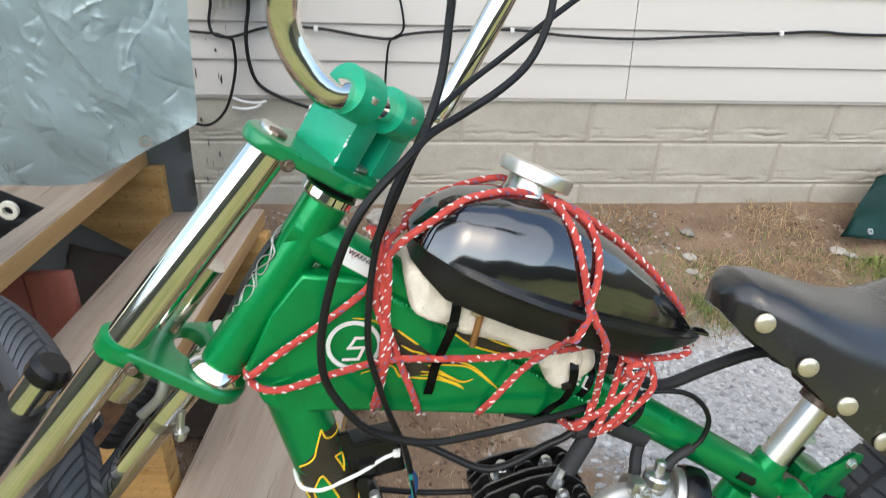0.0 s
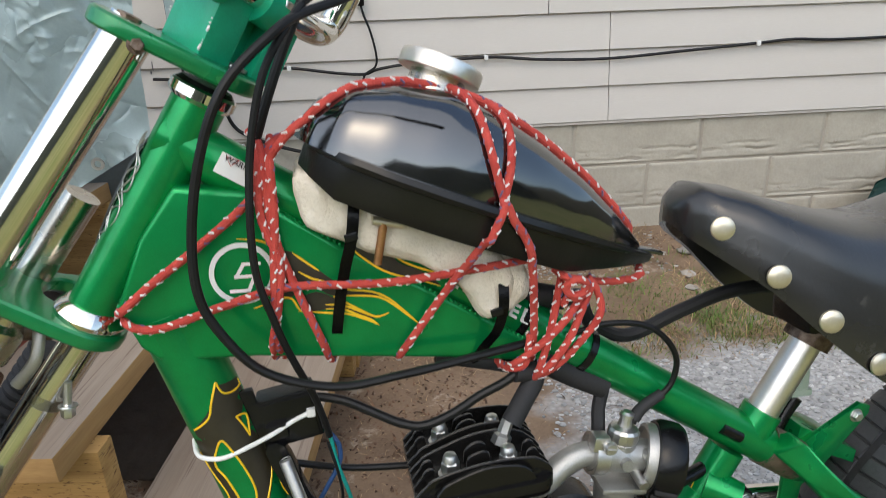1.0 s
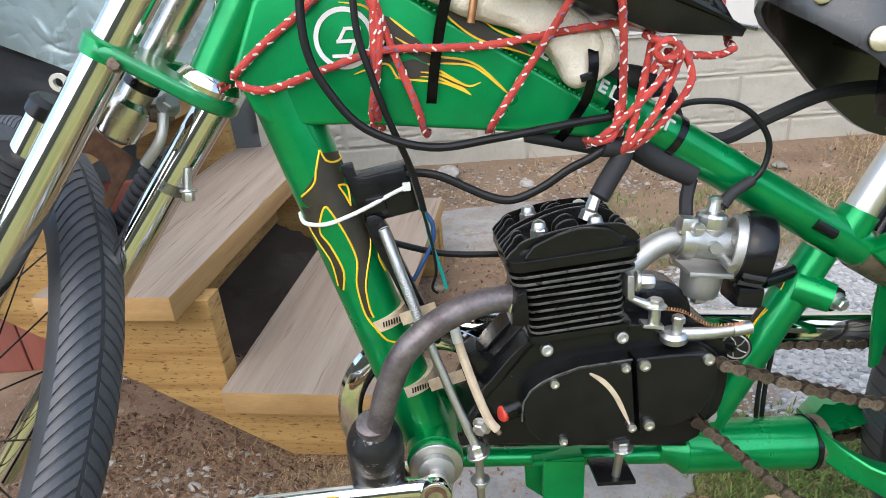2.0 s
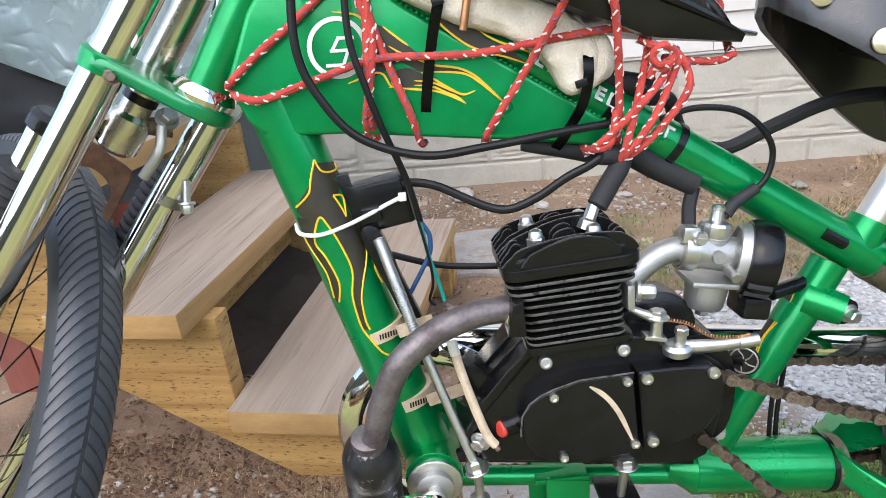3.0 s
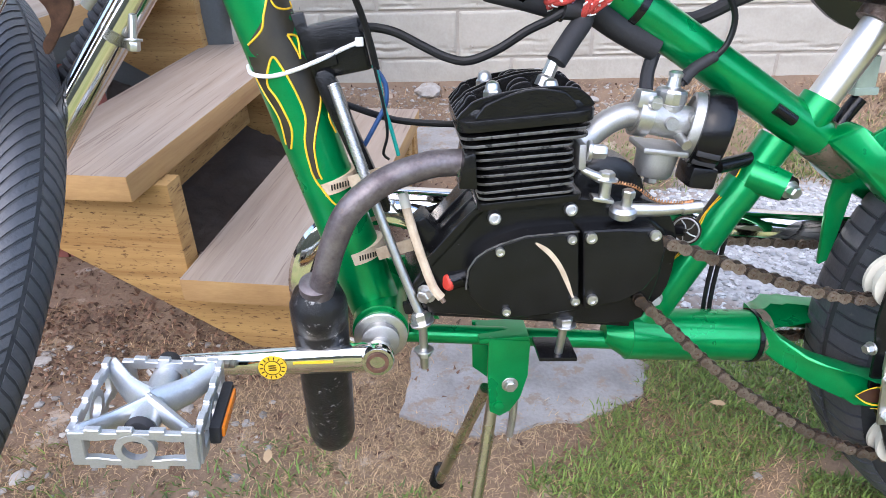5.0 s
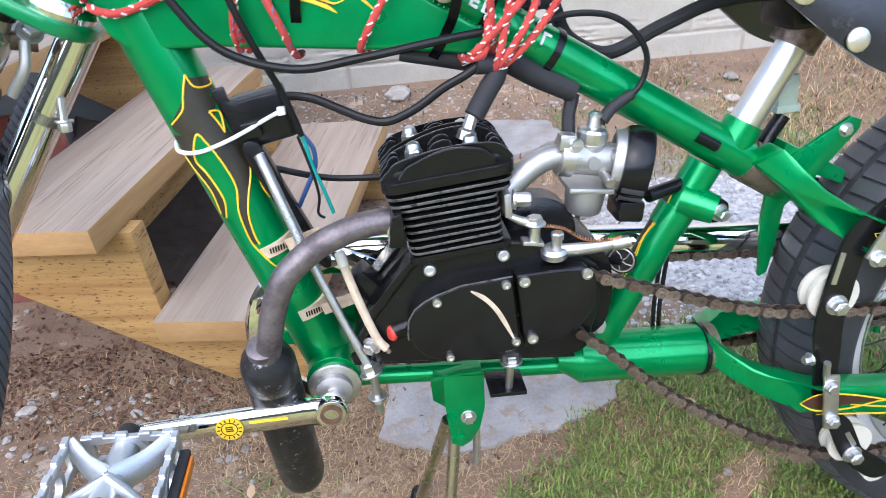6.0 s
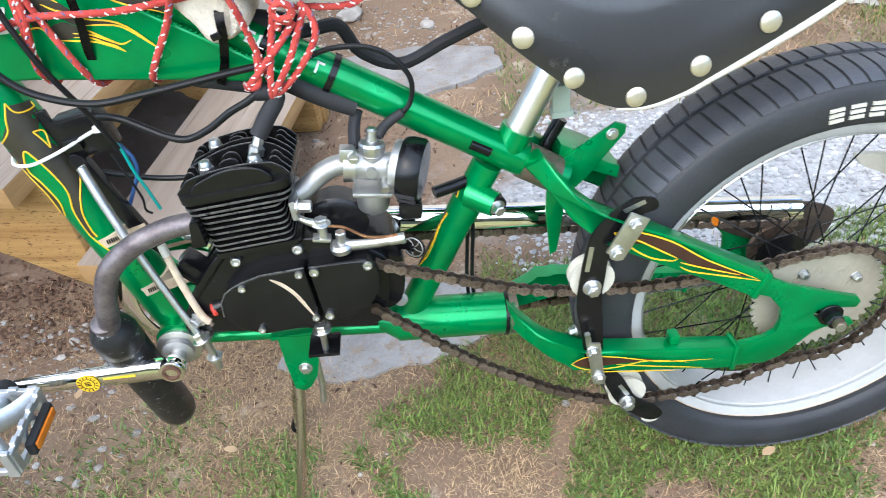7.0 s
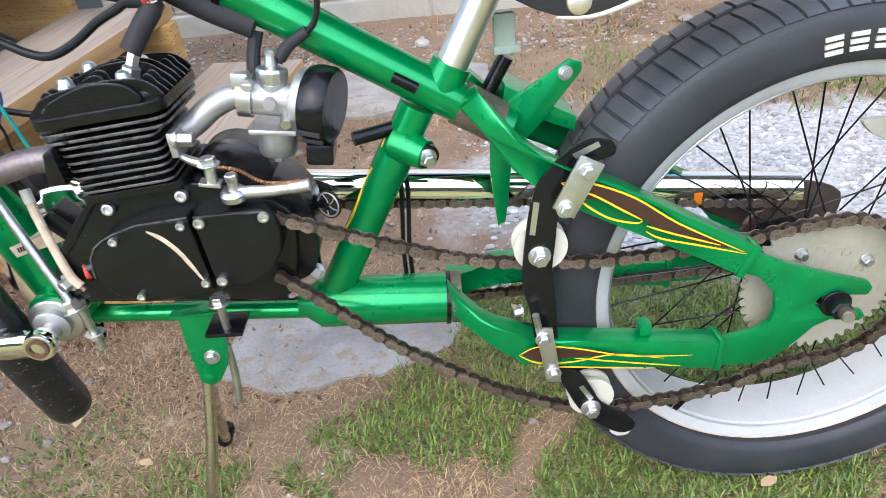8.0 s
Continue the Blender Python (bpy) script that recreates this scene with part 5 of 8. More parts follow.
tread_bars(FW_C, FW_N, 0.33, 0.0272, 168, 0.72, 0.0049, 0.001, 0.14, fty, fmid, fhh, 0.02, TREAD)


def build_rear_bits():
    # raised sidewall letters become plain bars
    bm = bmesh.new()
    for i in range(6):
        a = radians(97.5 - i * 4.9)
        rr = 0.2225
        for dr in (-0.0055, 0.0, 0.0055):
            p0 = RW_C + Vector((math.cos(a) * (rr + dr), -0.0505, math.sin(a) * (rr + dr)))
            box(p0, (0.0135, 0.0016, 0.0034), Matrix.Rotation(-(a - math.pi / 2), 3, "Y"), bm=bm)
    part("sidewall_lettering", bm, CREAM, rty, "pale raised sidewall lettering as bars")
    # rim sticker
    for k in range(2):
        a = radians(229 + 2.7 * k)
        p = RW_C + Vector((math.cos(a) * 0.178, -0.0335, math.sin(a) * 0.178))
        part("rim_sticker", box(p, (0.0065, 0.001, 0.024), Matrix.Rotation(-(a - math.pi / 2), 3, "Y")), BLACK, rear, "black rim sticker block")
    for rr, m in ((0.203, TAPE), (0.1895, STEEL)):
        part("rim_edge", lathe([(rr - 0.0012, 0), (rr, -0.0006), (rr + 0.0006, 0), (rr, 0.0006)], RW_C + Vector((0, -0.0362 if rr > 0.2 else -0.0335, 0)), (0, 1, 0), 96, close=True), m, rear, "dirty rim edge")
    # drive sprocket with holes (as dark discs of bolts) on the spokes
    c = RW_C + Vector((-0.0005, -0.047, 0.0025))
    bm = bmesh.new()
    n = 44
    ring = []
    for i in range(n * 4):
        a = 2 * math.pi * i / (n * 4)
        r = 0.0725 if i % 4 in (1, 2) else 0.0672
        ring.append((c.x + r * math.cos(a), c.z + r * math.sin(a)))
    bm = plate(ring, c.y - 0.0015, c.y + 0.0015)
    sp = part("drive_sprocket", bm, BEIGE, rear, "cream steel drive sprocket with tooth rim")
    for i in range(9):
        a = 2 * math.pi * i / 9 + 0.3
        p = c + Vector((0.036 * math.cos(a), -0.0012, 0.036 * math.sin(a)))
        part("sprocket_hole", lathe([(0.003, 0.0), (0.0052, 0.0), (0.0052, 0.0012), (0.003, 0.0012)], p, (0, -1, 0), 14, close=True), BEIGE, sp)
        if i % 3 == 0:
            part("sprocket_bolt", hexbolt(p + Vector((0.004, 0, 0.01)), (0, -1, 0), 0.0045, 0.006), STEEL, sp)
    ax = part("axle", rod((0.759, -0.1, 0.2605), (0.765, 0.1, 0.2575), 0.005, 14), STEEL, rear)
    part("axle_nut", hexbolt((0.7605, -0.076, 0.2595), (-0.05, -1, 0), 0.0095, 0.012), BLACK, ax)
    part("axle_sleeve", rod((0.7605, -0.088, 0.26), (0.7595, -0.099, 0.261), 0.0062, 14), RUST, ax)
    # reflectors on the far spokes
    part("spoke_reflector", plate(round_poly([(0.836, 0.376), (0.884, 0.368), (0.892, 0.35), (0.888, 0.34), (0.866, 0.35), (0.845, 0.361)], 3), 0.046, 0.054, 0.002), CREAM, rear, "cream plastic spoke reflector")
    part("reflector_screw", lathe([(0.0035, 0), (0.003, 0.0015), (0.001, 0.002)], (0.878, 0.046, 0.354), (0, -1, 0), 14), RUST, rear)
    part("amber_reflector", box((0.683, 0.05, 0.311), (0.009, 0.006, 0.014), w=0.002), ORANGE, rear, "small amber reflector")
    # right-hand chain side: cog, chain guard bar
    part("cog", lathe([(0.01, 0.0), (0.03, 0.0), (0.032, 0.003), (0.01, 0.004)], RW_C + Vector((0, 0.05, 0)), (0, 1, 0), 24), RUST, rear, "rusty rear cog")


build_rear_bits()


# chains: every link an object on two shared meshes
def link_meshes():
    res = []
    for half, wide in ((0.0029, 0), (0.0043, 1)):
        bm = bmesh.new()
        for s in (-1, 1):
            ring = []
            for k in range(7):
                a = math.pi / 2 + math.pi * k / 6
                ring.append((-0.00635 + 0.0049 * math.cos(a), 0.0049 * math.sin(a)))
            ring.append((0, -0.0031))
            for k in range(7):
                a = -math.pi / 2 + math.pi * k / 6
                ring.append((0.00635 + 0.0049 * math.cos(a), 0.0049 * math.sin(a)))
            ring.append((0, 0.0031))
            plate(ring, s * half - 0.0006, s * half + 0.0006, bm=bm)
        for s in (-1, 1):
            rod((s * 0.00635, -(0.0056 if wide else 0.0028), 0), (s * 0.00635, 0.0056 if wide else 0.0028, 0), 0.0019 if wide else 0.0038, 8, bm)
        res.append(mesh_of("chain_link", bm, CHAIN_OUT if wide else CHAIN_IN))
    return res


LINKS = link_meshes()


def chain(name, path, y, label, closed=False):
    ch = thing(name, (0, 0, 0), "", "")
    for k in ("label", "category"):
        if k in ch:
            del ch[k]
    ch.parent = bike
    tagged(ch, label)
    P = [Vector((x, y, z)) for x, z in path]
    dist, i, pos, step = 0.0, 0, 0.0, 0.0127
    lens = [(b - a).length for a, b in zip(P, P[1:])]
    total = sum(lens)

    def at(s):
        for a, b, ln in zip(P, P[1:], lens):
            if s <= ln:
                return a.lerp(b, s / ln)
            s -= ln
        return P[-1].copy()

    for k in range(int(total / step)):
        a, b = at(k * step), at((k + 1) * step)
        t = (b - a).normalized()
        ang = math.atan2(t.z, t.x)
        placed("chain_link", LINKS[k % 2], ch, Matrix.Translation((a + b) / 2) @ Matrix.Rotation(-ang, 4, "Y"))
    return ch


def arc(cx, cz, r, a0, a1, n=24):
    return [(cx + r * math.cos(radians(a0 + (a1 - a0) * k / n)), cz + r * math.sin(radians(a0 + (a1 - a0) * k / n))) for k in range(n + 1)]


drive = [(0.2968, 0.397), (0.343, 0.377), (0.3866, 0.359), (0.4318, 0.342), (0.4645, 0.3332), (0.5074, 0.327), (0.5506, 0.3221), (0.5988, 0.3213), (0.6468, 0.3232), (0.6895, 0.3275), (0.7266, 0.333)] + arc(0.7625, 0.2605, 0.0745, 100, -100, 30) + [(0.72, 0.181), (0.6888, 0.1665), (0.6348, 0.1562), (0.5852, 0.1535), (0.553, 0.1545), (0.5245, 0.1615), (0.5027, 0.1702), (0.4604, 0.1924), (0.4201, 0.2212), (0.3818, 0.25), (0.3461, 0.2837), (0.3135, 0.3175), (0.283, 0.347)]
chain("drive_chain", drive, -0.062, "rusty roller chain from the engine to the wheel sprocket")
chain("pedal_chain", [(0.1, 0.375), (0.3, 0.352), (0.523, 0.328), (0.726, 0.300), (0.8, 0.29)], 0.052, "rusty roller chain on the far side")
chain("pedal_chain", [(0.1, 0.255), (0.3, 0.238), (0.447, 0.224), (0.6, 0.222), (0.77, 0.222)], 0.052, "rusty roller chain on the far side")


def build_tensioner():
    y0, y1 = -0.0765, -0.073
    body = [(0.5, 0.398), (0.513, 0.418), (0.53, 0.4325), (0.546, 0.4385), (0.561, 0.4345), (0.563, 0.424), (0.548, 0.419), (0.533, 0.406), (0.521, 0.385), (0.516, 0.35), (0.5135, 0.325), (0.516, 0.285), (0.515, 0.24), (0.499, 0.24), (0.4935, 0.285), (0.4885, 0.312), (0.4905, 0.348)]
    tz = part("chain_tensioner", plate(round_poly(body), y0, y1, 0.0008), BLACK, bike, "black slotted tensioner plate strapped to the stays")
    part("lower_plate", plate(round_poly([(0.509, 0.224), (0.524, 0.2215), (0.5378, 0.2111), (0.549, 0.189), (0.5581, 0.1721), (0.5868, 0.1475), (0.586, 0.1335), (0.569, 0.1345), (0.5379, 0.1645), (0.521, 0.2)]), y0, y1, 0.0008), BLACK, tz)
    for poly in ([(0.5, 0.392), (0.5045, 0.3905), (0.5, 0.362), (0.4955, 0.363)], [(0.53, 0.428), (0.5335, 0.424), (0.552, 0.432), (0.55, 0.436)], [(0.535, 0.196), (0.539, 0.198), (0.549, 0.181), (0.545, 0.178)]):
        part("slot", plate(poly, y0 - 0.0004, y0 + 0.0002), STEEL, tz, "bright slot edge")
    for cx, cz, r in ((0.5055, 0.3455, 0.0225), (0.5485, 0.1755, 0.0215)):
        w = part("idler_wheel", lathe([(0.004, -0.008), (r, -0.008), (r, -0.005), (r - 0.005, -0.003), (r - 0.005, 0.003), (r, 0.005), (r, 0.008), (0.004, 0.008)], (cx, -0.0615, cz), (0, 1, 0), 32), CREAM, tz, "white plastic idler wheel")
        bx = (0.503, 0.3425) if cz > 0.3 else (0.546, 0.1695)
        part("idler_bolt", hexbolt((bx[0], y0, bx[1]), (0, -1, 0), 0.0068, 0.008), STEEL, w)
        part("bolt_end", rod((bx[0], y0 - 0.006, bx[1]), (bx[0], y0 - 0.011, bx[1]), 0.0035, 12), STEEL, w)
    for poly, c in (([(0.5345, 0.4315), (0.5525, 0.4216), (0.5288, 0.3793), (0.5124, 0.3905)], ((0.5395, 0.4178), (0.5225, 0.3885))), ([(0.4951, 0.2785), (0.51, 0.2764), (0.5168, 0.2156), (0.5035, 0.2175)], ((0.502, 0.2661), (0.5095, 0.2265)))):
        st = part("strap", plate(poly, -0.0885, -0.086, 0.0006), STEEL, tz, "bright steel clamp strap")
        for x, z in c:
            part("strap_bolt", hexbolt((x, -0.0885, z), (0, -1, 0), 0.0052, 0.005), STEEL, st)
    part("bolt_stub", rod((0.499, -0.086, 0.274), (0.496, -0.088, 0.292), 0.003, 10), STEEL, tz)
    part("stub_nut", hexbolt((0.486, -0.08, 0.2925), (-1, -0.2, 0), 0.0042, 0.006), STEEL, tz)
    part("lower_pad", plate(round_poly([(0.566, 0.134), (0.585, 0.1335), (0.583, 0.1275), (0.573, 0.1265)]), -0.075, -0.062, 0.001), CREAM, tz)


build_tensioner()


# ---- engine ----
def build_engine():
    en = part("engine", plate(round_poly([(0.102, 0.342), (0.1, 0.36), (0.118, 0.386), (0.142, 0.412), (0.163, 0.429), (0.233, 0.432), (0.268, 0.424), (0.304, 0.402), (0.308, 0.38), (0.3, 0.34), (0.284, 0.317), (0.2, 0.326), (0.13, 0.336)], 3), -0.056, 0.03, 0.006, 3), BLACK, bike, "black two-stroke engine with a finned cylinder")
    cx, cy = 0.1905, -0.025

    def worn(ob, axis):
        """Paler rims on a fin: rubbed paint and the edge glint painted as colour."""
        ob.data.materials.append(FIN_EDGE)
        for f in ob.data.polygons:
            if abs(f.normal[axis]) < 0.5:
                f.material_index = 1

    def lean(bm):
        for v in bm.verts:
            v.co.z += 0.055 * (v.co.x - cx)
        return bm

    def slab(x0, w, dpt, z, t, r):
        bm = bmesh.new()
        ring = []
        for sx, sy, a0 in ((1, 1, 0), (-1, 1, 90), (-1, -1, 180), (1, -1, 270)):
            for k in range(7):
                a = radians(a0 + 15 * k)
                ring.append(bm.verts.new((x0 + sx * (w / 2 - r) + r * math.cos(a), cy + sy * (dpt / 2 - r) + r * math.sin(a), z - t / 2)))
        f = bm.faces.new(ring)
        e = bmesh.ops.extrude_face_region(bm, geom=[f])
        bmesh.ops.translate(bm, vec=(0, 0, t), verts=[v for v in e["geom"] if isinstance(v, bmesh.types.BMVert)])
        bmesh.ops.recalc_face_normals(bm, faces=bm.faces)
        bevel(bm, 0.0008, 2, 50)
        return lean(bm)

    part("base_flange", slab(cx + 0.004, 0.08, 0.082, 0.4335, 0.006, 0.006), FIN, en)
    part("cylinder_core", lean(box((0.1925, cy, 0.464), (0.062, 0.066, 0.07), w=0.01)), FIN, en)
    for i in range(7):
        fin = slab(0.1925 - 0.0006 * i, 0.0735 + 0.0004 * i, 0.084, 0.4395 + i * 0.006, 0.0024, 0.008)
        for v in fin.verts:
            v.co.z += 0.0009 * noise.noise((v.co.x * 30, i * 3.1, v.co.y * 20))
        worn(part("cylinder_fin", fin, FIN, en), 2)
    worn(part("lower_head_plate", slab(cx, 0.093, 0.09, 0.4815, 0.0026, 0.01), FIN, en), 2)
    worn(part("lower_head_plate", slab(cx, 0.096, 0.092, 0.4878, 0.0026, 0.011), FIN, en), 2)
    part("upper_head_plate", slab(cx, 0.1, 0.094, 0.4965, 0.0085, 0.013), FIN, en)
    hd = part("cylinder_head", lean(box((cx, cy, 0.502), (0.084, 0.08, 0.012), w=0.005)), FIN, en)
    part("head_panel", lean(plate(round_poly([(0.158, 0.499), (0.158, 0.508), (0.165, 0.5125), (0.188, 0.5185), (0.208, 0.517), (0.2205, 0.5115), (0.222, 0.499)], 3), -0.0695, -0.0655, 0.0008, 1)), FIN, hd)
    for i in range(8):
        f = i / 7
        y = -0.0625 + 0.075 * f
        arch = 0.5245 - 0.005 * abs(2 * f - 1)
        poly = [(0.1465, 0.4985), (0.148, 0.509), (0.158, 0.5145), (0.188, arch - 0.001), (0.215, arch - 0.002), (0.231, 0.513), (0.234, 0.4985)]
        if i in (1, 2, 5, 6):
            poly = [(0.1465, 0.4985), (0.147, 0.510), (0.151, 0.515), (0.156, 0.5135), (0.1585, 0.504), (0.177, 0.504), (0.180, 0.517), (0.188, arch), (0.196, 0.519), (0.2, 0.504), (0.2205, 0.504), (0.224, 0.514), (0.229, 0.516), (0.2335, 0.51), (0.234, 0.4985)]
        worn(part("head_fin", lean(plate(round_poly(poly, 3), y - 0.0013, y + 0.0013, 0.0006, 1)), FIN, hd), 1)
    for x, y in ((0.168, -0.05), (0.2105, -0.05), (0.168, -0.006), (0.2095, -0.006)):
        bm = hexbolt((x, y, 0.504), (0, 0, 1), 0.0068, 0.010)
        lathe([(0.0057, 0), (0.0054, 0.003), (0.0043, 0.0055), (0.0015, 0.007)], (x, y, 0.5155), (0, 0, 1), 16, bm)
        part("head_nut", bm, STEEL, hd, "bright acorn nut")
    # spark plug and boot
    sp = part("spark_plug", lathe([(0.0075, 0), (0.0075, 0.007), (0.005, 0.009), (0.0045, 0.02)], (0.2085, -0.033, 0.513), (0.35, 0.1, 0.8), 6), STEEL, en)
    part("plug_boot", tube([(0.2165, -0.0385, 0.532), (0.228, -0.033, 0.547), (0.237, -0.028, 0.558), (0.2365, -0.027, 0.565), (0.222, -0.029, 0.568)], 0.0078, 16), RUBBER, en, "black rubber plug boot")
    # covers with their screws
    cl = [(0.1449, 0.3721), (0.1466, 0.3839), (0.1526, 0.3935), (0.1611, 0.3995), (0.1712, 0.4038), (0.1906, 0.4092), (0.2315, 0.411), (0.2352, 0.343), (0.2085, 0.3395), (0.178, 0.3385), (0.157, 0.3478), (0.1483, 0.3597)]
    cr = [(0.2345, 0.4112), (0.262, 0.411), (0.2905, 0.4105), (0.2975, 0.402), (0.3003, 0.3901), (0.2978, 0.3734), (0.2862, 0.3568), (0.269, 0.3478), (0.2385, 0.343)]
    for nm, poly in (("clutch_cover", cl), ("sprocket_cover", cr)):
        part(nm, plate(poly, -0.0735, -0.05, 0.003, 3), BLACK, en, "flat black side cover")
    # Pale tube: the rubbed edge plus the bevel's highlight, put into its colour.
    part("cover_edge", tube([(x, -0.0728, z) for x, z in [(0.1447, 0.367)] + cl[:7]], 0.0008, 6, smooth=False), FIN_EDGE, en, "worn pale cover edge with its highlight painted in")
    for x, z, r in ((0.1707, 0.3985, 0.0036), (0.2258, 0.4055, 0.0036), (0.2308, 0.3519, 0.0036), (0.1761, 0.3461, 0.0034), (0.2905, 0.405, 0.0044), (0.2405, 0.406, 0.0045), (0.2445, 0.3525, 0.0045)):
        bm = lathe([(r, 0), (r * 1.05, 0.0015), (r * 0.95, 0.0035), (r * 0.6, 0.0037), (r * 0.55, 0.0022)], (x, -0.0735, z), (0, -1, 0), 18)
        part("cover_screw", bm, STEEL, en)
    for x, y, z in ((0.1686, -0.057, 0.4195), (0.2277, -0.057, 0.4235)):
        part("cover_screw", lathe([(0.0052, 0), (0.0054, 0.003), (0.0045, 0.005), (0.003, 0.0052), (0.0028, 0.003)], (x, y, z), (0, -1, 0.15), 18), STEEL, en)
    ribbon_pts = [(0.198, -0.0738, 0.404), (0.209, -0.0738, 0.395), (0.219, -0.0738, 0.38), (0.2295, -0.0738, 0.354)]
    part("scrape", ribbon(ribbon_pts, 0.004, 0.0004), TAPE, en, "tan scraped patch on the cover")
    part("bottom_skirt", plate([(0.096, 0.336), (0.094, 0.345), (0.12, 0.352), (0.15, 0.352), (0.2, 0.345), (0.284, 0.335), (0.286, 0.311), (0.19, 0.324)], -0.052, -0.045, 0.0015), BLACK, en)
    # clamp block and ribs on the sloping front of the case
    part("mount_clamp", box((0.1185, -0.03, 0.4), (0.018, 0.028, 0.034), Matrix.Rotation(radians(-38), 3, "Y"), w=0.003), BLACK, en)
    for y in (-0.0545, -0.03, -0.006):
        part("case_rib", plate([(0.104, 0.362), (0.115, 0.3865), (0.14, 0.4145), (0.16, 0.4325), (0.166, 0.4295), (0.13, 0.39)], y - 0.0015, y + 0.0015, 0.0006, 1), BLACK, en)
    # magneto lead and plug
    part("magneto_boss", rod((0.1325, -0.055, 0.3665), (0.152, -0.052, 0.37), 0.0082, 16), BLACK, en)
    part("red_terminal", lathe([(0.0058, -0.003), (0.0068, -0.001), (0.0068, 0.0035), (0.0055, 0.005), (0.003, 0.0053)], (0.1335, -0.056, 0.366), (-0.85, -0.5, 0.05), 16), RED, en, "red plastic terminal")
    bm = rod((0.1175, -0.054, 0.36), (0.111, -0.0665, 0.357), 0.004, 12)
    hexbolt((0.1145, -0.0595, 0.3588), (-0.5, -0.8, -0.1), 0.0058, 0.0065, bm=bm)
    part("terminal_bolt", bm, STEEL, en)
    part("lead", tube([(0.1015, -0.042, 0.428), (0.1035, -0.046, 0.418), (0.1105, -0.054, 0.392), (0.119, -0.062, 0.3665), (0.1255, -0.064, 0.3565)], 0.0037, 10), TAPE, en, "taped lead")
    part("lead_plug", rod((0.0995, -0.04, 0.437), (0.1015, -0.043, 0.426), 0.0042, 12), CREAM, en, "pale plastic plug on the lead")
    part("lead_tip", rod((0.1245, -0.0635, 0.3575), (0.1275, -0.0645, 0.3525), 0.0022, 8), RUST, en)
    part("intake_drum", lathe([(0.004, -0.02), (0.03, -0.02), (0.0315, -0.016), (0.0315, 0.008), (0.028, 0.0105), (0.004, 0.011)], (0.2635, -0.02, 0.4235), (0, -1, 0), 36), BLACK, en, "black round casing behind the intake")
    part("rear_case", plate(round_poly([(0.268, 0.415), (0.3, 0.42), (0.318, 0.40), (0.322, 0.37), (0.314, 0.335), (0.29, 0.325), (0.268, 0.34)], 3), -0.045, 0.01, 0.003), BLACK, en)
    # clutch arm with its cable
    part("clutch_boss", lathe([(0.0075, -0.006), (0.0105, -0.004), (0.0108, 0.001), (0.0085, 0.0042), (0.003, 0.005)], (0.2685, -0.06, 0.421), (0, -0.1, 1), 24), STEEL, en, "bright round boss of the clutch arm")
    bm = rod((0.2695, -0.0615, 0.423), (0.2705, -0.0625, 0.433), 0.0042, 14)
    hexbolt((0.2705, -0.0625, 0.4315), (0.05, -0.1, 1), 0.0052, 0.006, bm=bm, washer=False)
    part("clutch_pivot", bm, STEEL, en)
    part("clutch_arm", tube([(0.2695, -0.0605, 0.4215), (0.2985, -0.0625, 0.4208), (0.3165, -0.0625, 0.4215)], (0.006, 0.0042), 14, flat=0.8), STEEL, en, "bright clutch release arm")
    part("arm_sleeve", rod((0.314, -0.0625, 0.4213), (0.3285, -0.0625, 0.4222), 0.0052, 14), STEEL, en)
    bm = rod((0.2536, -0.057, 0.4295), (0.2545, -0.057, 0.447), 0.0046, 14)
    hexbolt((0.2545, -0.057, 0.4455), (0.05, 0, 1), 0.0064, 0.0055, bm=bm)
    box((0.252, -0.056, 0.4305), (0.017, 0.012, 0.0035), Matrix.Rotation(radians(12), 3, "Y"), w=0.001, bm=bm)
    part("adjuster", bm, STEEL, en)
    part("adjuster_arm", tube([(0.2355, -0.055, 0.4545), (0.243, -0.057, 0.4505), (0.2505, -0.057, 0.447)], (0.0028, 0.0042), 12, smooth=False), STEEL, en)
    bm = bmesh.new()
    P = smooth_path([(0.258, -0.058, 0.4443), (0.2753, -0.06, 0.4405), (0.2935, -0.062, 0.4288), (0.3137, -0.063, 0.4262), (0.3217, -0.063, 0.427)], 12)
    n = 200
    pts = []
    for i in range(n):
        f = i / (n - 1) * (len(P) - 1)
        p = P[int(f)].lerp(P[min(int(f) + 1, len(P) - 1)], f % 1)
        a = i * 1.15
        pts.append(p + Vector((0.3, 0, 1)).normalized() * 0.0012 * math.cos(a) + Vector((0, 1, 0)) * 0.0012 * math.sin(a))
    part("cable_spring", tube(pts, 0.0006, 5, bm, smooth=False), COPPER_WIRE, en, "copper-coloured spring on the clutch cable")
    # intake and carburettor
    part("intake_flange", box((0.234, -0.037, 0.4655), (0.006, 0.05, 0.02), w=0.002), ALU, en)
    part("flange_nut", hexbolt((0.2375, -0.061, 0.4705), (1, -0.1, -0.1), 0.0056, 0.011), STEEL, en)
    part("intake_pipe", tube([(0.234, -0.033, 0.466), (0.246, -0.03, 0.4725), (0.26, -0.027, 0.4815), (0.275, -0.0255, 0.487), (0.289, -0.025, 0.4868)], 0.0098, 18), ALU, en, "cast aluminium intake pipe")
    cb = part("carburettor", tube([(0.283, -0.04, 0.4885), (0.334, -0.04, 0.4845)], 0.0125, 22, smooth=False), ALU, bike, "dull aluminium carburettor with a black air filter")
    cb.matrix_basis = Matrix.Translation((0.288, -0.025, 0.4868)) @ Matrix.Rotation(radians(9), 4, "Y") @ Matrix.Scale(1.1, 4) @ Matrix.Translation((-0.288, 0.04, -0.488))
